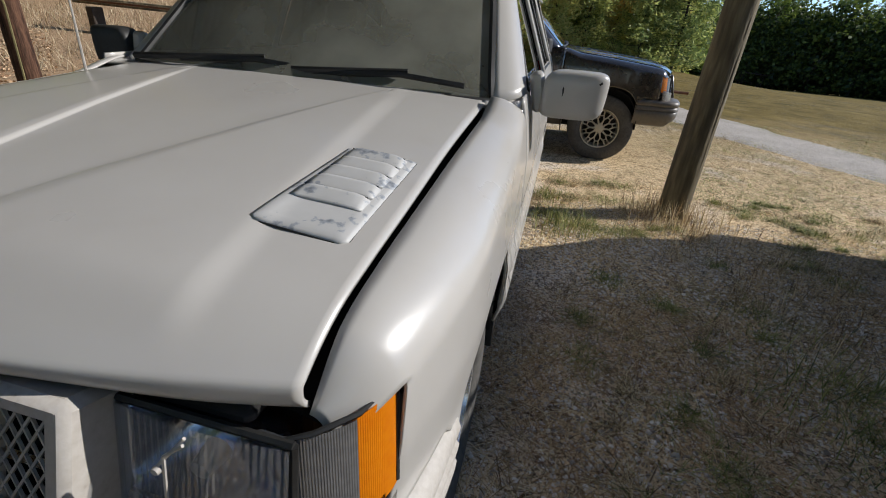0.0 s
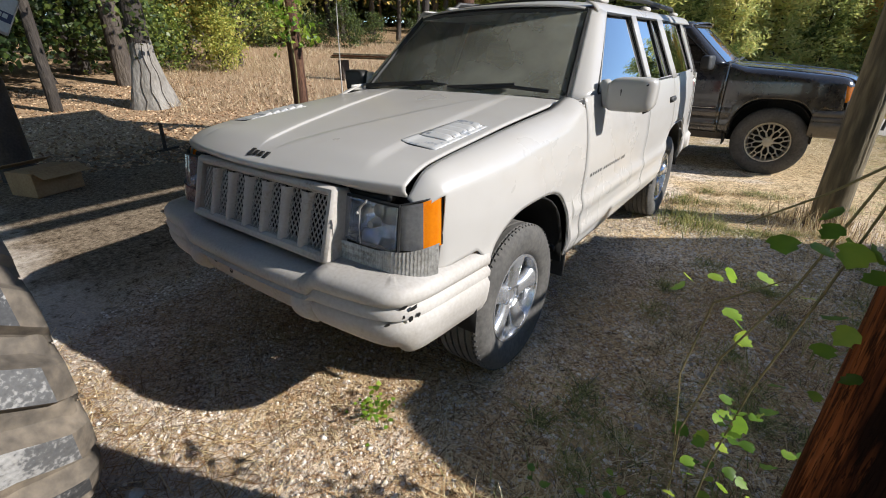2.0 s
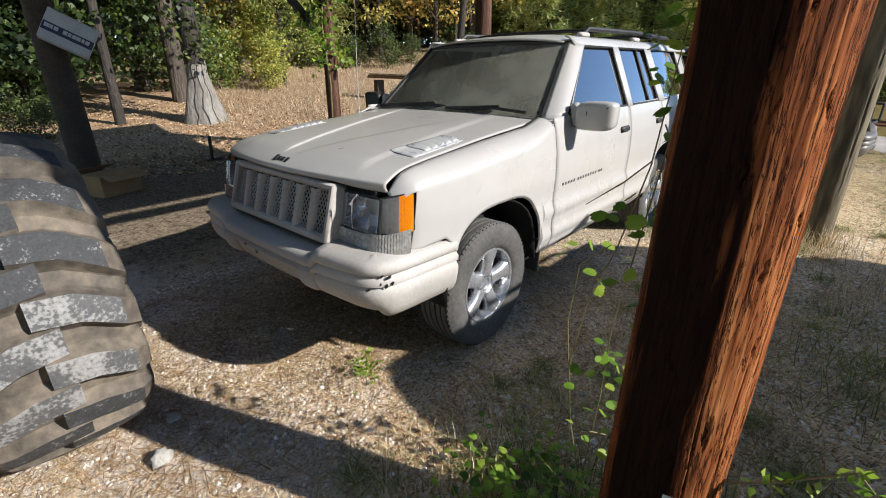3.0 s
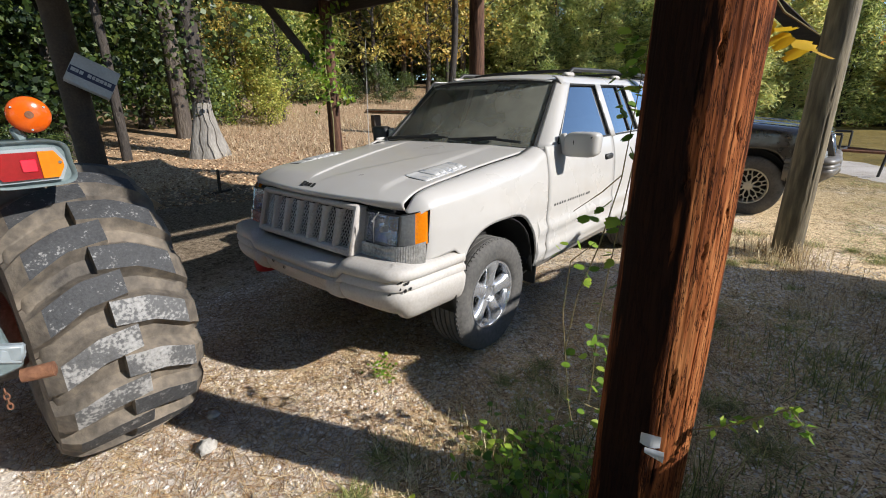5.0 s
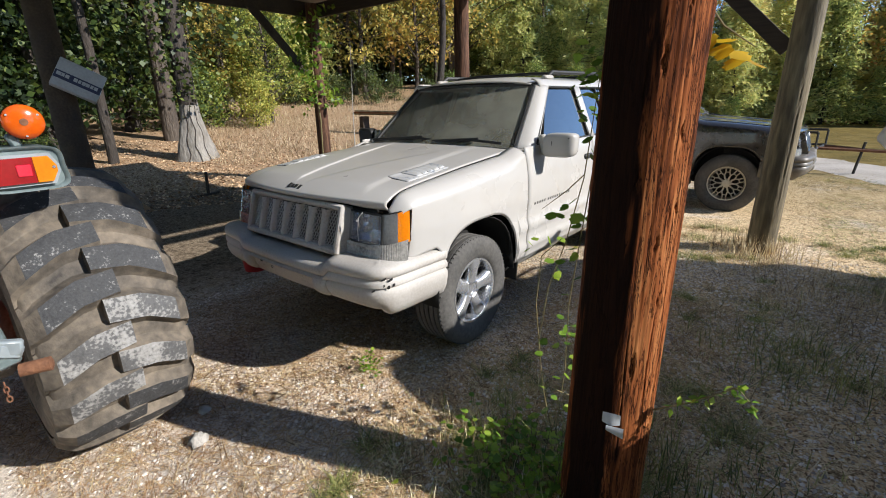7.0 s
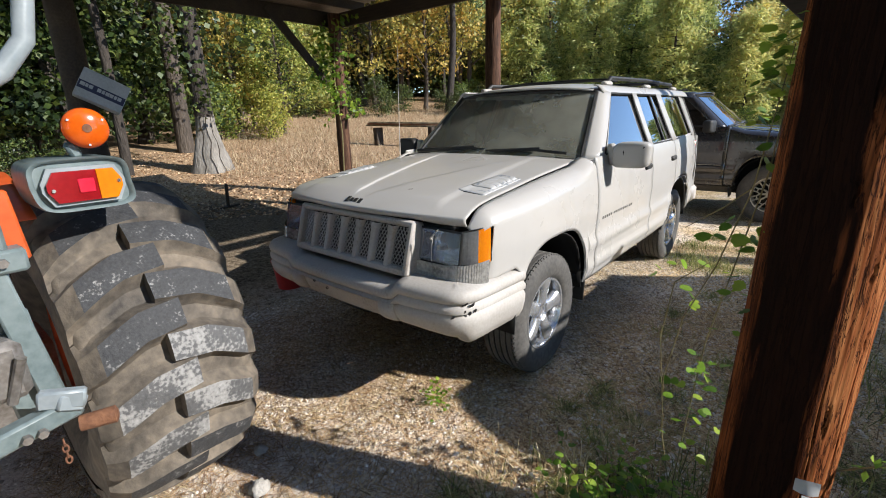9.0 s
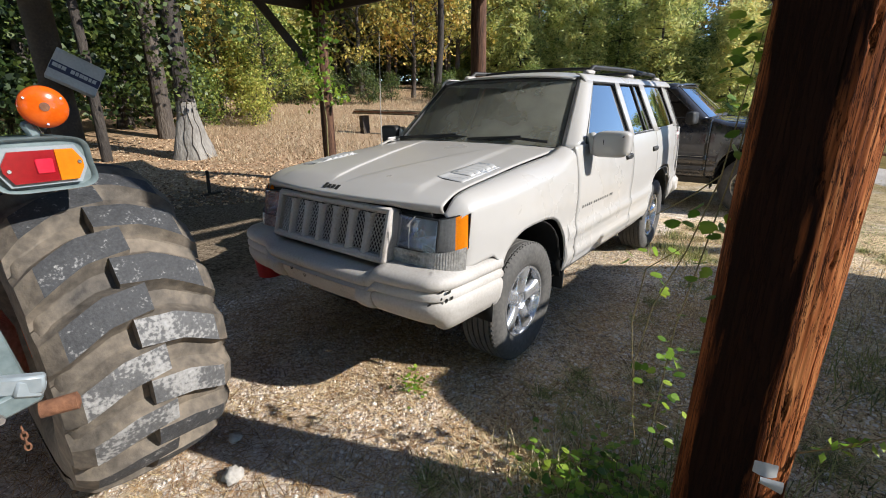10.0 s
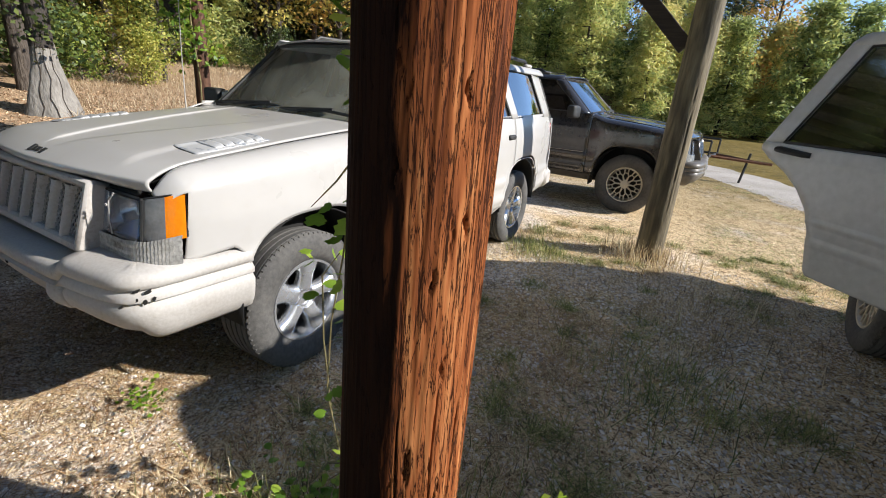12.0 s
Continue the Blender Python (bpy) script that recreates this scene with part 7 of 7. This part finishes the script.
def tuft(cx, cy, r):
    def f():
        return (cx + sr.normal() * r, cy + sr.normal() * r)
    return f


g = blades(700, tuft(2.05, 3.12, 0.20), 0.06, 0.24, 0.7, 0.0025)
tagged(part("grass_tuft", g, DRYBLADE, None, "", 0, 0, False), "tuft of straw-coloured grass round the grey pole", "grass", kind="stuff")
for cx, cy, r, n, h, mat in ((1.62, -0.76, 0.20, 420, 0.13, GREENBLADE), (1.40, -0.90, 0.22, 500, 0.10, DRYBLADE), (1.95, -0.62, 0.18, 500, 0.20, GREENBLADE), (2.45, -0.95, 0.20, 700, 0.14, GREENBLADE), (2.5, 0.9, 0.28, 500, 0.16, GREENBLADE), (2.6, 2.1, 0.35, 500, 0.15, DRYBLADE), (1.15, 2.55, 0.14, 420, 0.16, GREENBLADE), (2.3, -0.5, 0.25, 500, 0.12, GREENBLADE), (0.95, 3.2, 0.08, 160, 0.12, GREENBLADE)):
    tagged(part("grass_tuft", blades(n, tuft(cx, cy, r), h * 0.3, h, 0.8, 0.0025), mat, None, "", 0, 0, False), "loose tuft of grass standing in the gravel", "grass", kind="stuff")
weed = BroadLeaves(31)
for k in range(70):
    a, d = weed.r.uniform(0, 6.28), abs(weed.r.normal()) * 0.06
    weed.lobed((0.545 + d * math.cos(a), -0.70 + d * math.sin(a), ground_z(0.545, -0.7) + weed.r.uniform(0.01, 0.10)), weed.r.uniform(0.012, 0.028), -0.3)
w = thing("weed", "small yellow-green weed growing in the gravel", "weed")
part("leaves", weed.geo(), VINELEAF, w, sharp=0, recalc=False)
part("stem", Geo().tube([(0.545, -0.70, 0), (0.55, -0.69, 0.09)], 0.002, 5), STEM, w)
low = BroadLeaves(32)
for k in range(380):
    x, y = 1.64 + low.r.normal() * 0.17, -0.80 + low.r.normal() * 0.14
    low.lobed((x, y, ground_z(x, y) + low.r.uniform(0.02, 0.10)), low.r.uniform(0.02, 0.045), -0.1)
w = thing("weed", "dark green broad-leaved weeds at the foot of the red pole", "weed")
for k in range(26):
    x, y = 1.62 + low.r.normal() * 0.17, -0.78 + low.r.normal() * 0.13
    part("stem", Geo().tube([(x, y, ground_z(x, y)), (x + 0.02 * low.r.normal(), y + 0.02 * low.r.normal(), ground_z(x, y) + low.r.uniform(0.06, 0.14))], 0.002, 5), STEM, w)
part("leaves", low.geo(), VINELEAF, w, sharp=0, recalc=False)

for x, y, s in ((0.335, -1.60, 0.045), (0.12, -1.48, 0.03), (1.02, -1.9, 0.03), (0.6, -1.95, 0.035), (1.45, -0.1, 0.017), (1.6, 0.4, 0.016), (1.3, -0.35, 0.014), (1.52, 0.15, 0.012)):
    def rock(u, v):
        a, b = 2 * math.pi * u, math.pi * v
        p = Vector((math.sin(b) * math.cos(a), math.sin(b) * math.sin(a), 0.7 * math.cos(b)))
        return tuple(Vector((x, y, ground_z(x, y) + s * 0.45)) + p * s * (1 + 0.5 * noise.noise(p * 2.1 + Vector((x * 9, y * 9, 0)))))
    solo("rock", Geo().sheet(14, 8, rock, loop_u=True), STONE, "pale rounded stone lying on the gravel", "rock", "loose stones", sharp=0)


def far_area(a0, a1, d0, d1):
    def g():
        a, d = radians(sr.uniform(a0, a1)), math.sqrt(sr.uniform(d0 * d0, d1 * d1))
        x, y = 2 - d * math.sin(a), -2 + d * math.cos(a)
        return (x, y) if patchy(x, y, 0.25, 40) + sr.uniform(-0.4, 0.4) > -0.2 else None
    return g


stuff("tall_grass", blades(26000, far_area(36, 67, 12, 32), 0.05, 0.26, 1.6, 0.006), STALK, "tall tan grass and dead stalks before the wood", "grass")
stuff("field_grass", blades(26000, far_area(-35, 40, 9.5, 34), 0.08, 0.20, 0.9, 0.012, True), FIELDBLADE, "yellow mown grass of the field", "grass")
stuff("verge_grass", blades(16000, area(2.5, 7.5, 3.5, 9.5, 0.6, 52, -0.05), 0.05, 0.13, 0.9, 0.004, True), GREENBLADE, "green and straw grass verge along the track", "grass")
ll = Leaves(61)
for _ in range(13000):
    a, d = radians(ll.r.uniform(52, 96)), ll.r.uniform(7.5, 17)
    x, y = 2 - d * math.sin(a), -2 + d * math.cos(a)
    ll.leaf((x, y, ground_z(x, y) + 0.012), 0.06, 0.95, 0.7)
stuff("leaf_litter", ll.geo(), LITTER, "brown fallen leaves under the edge of the wood", "leaves")
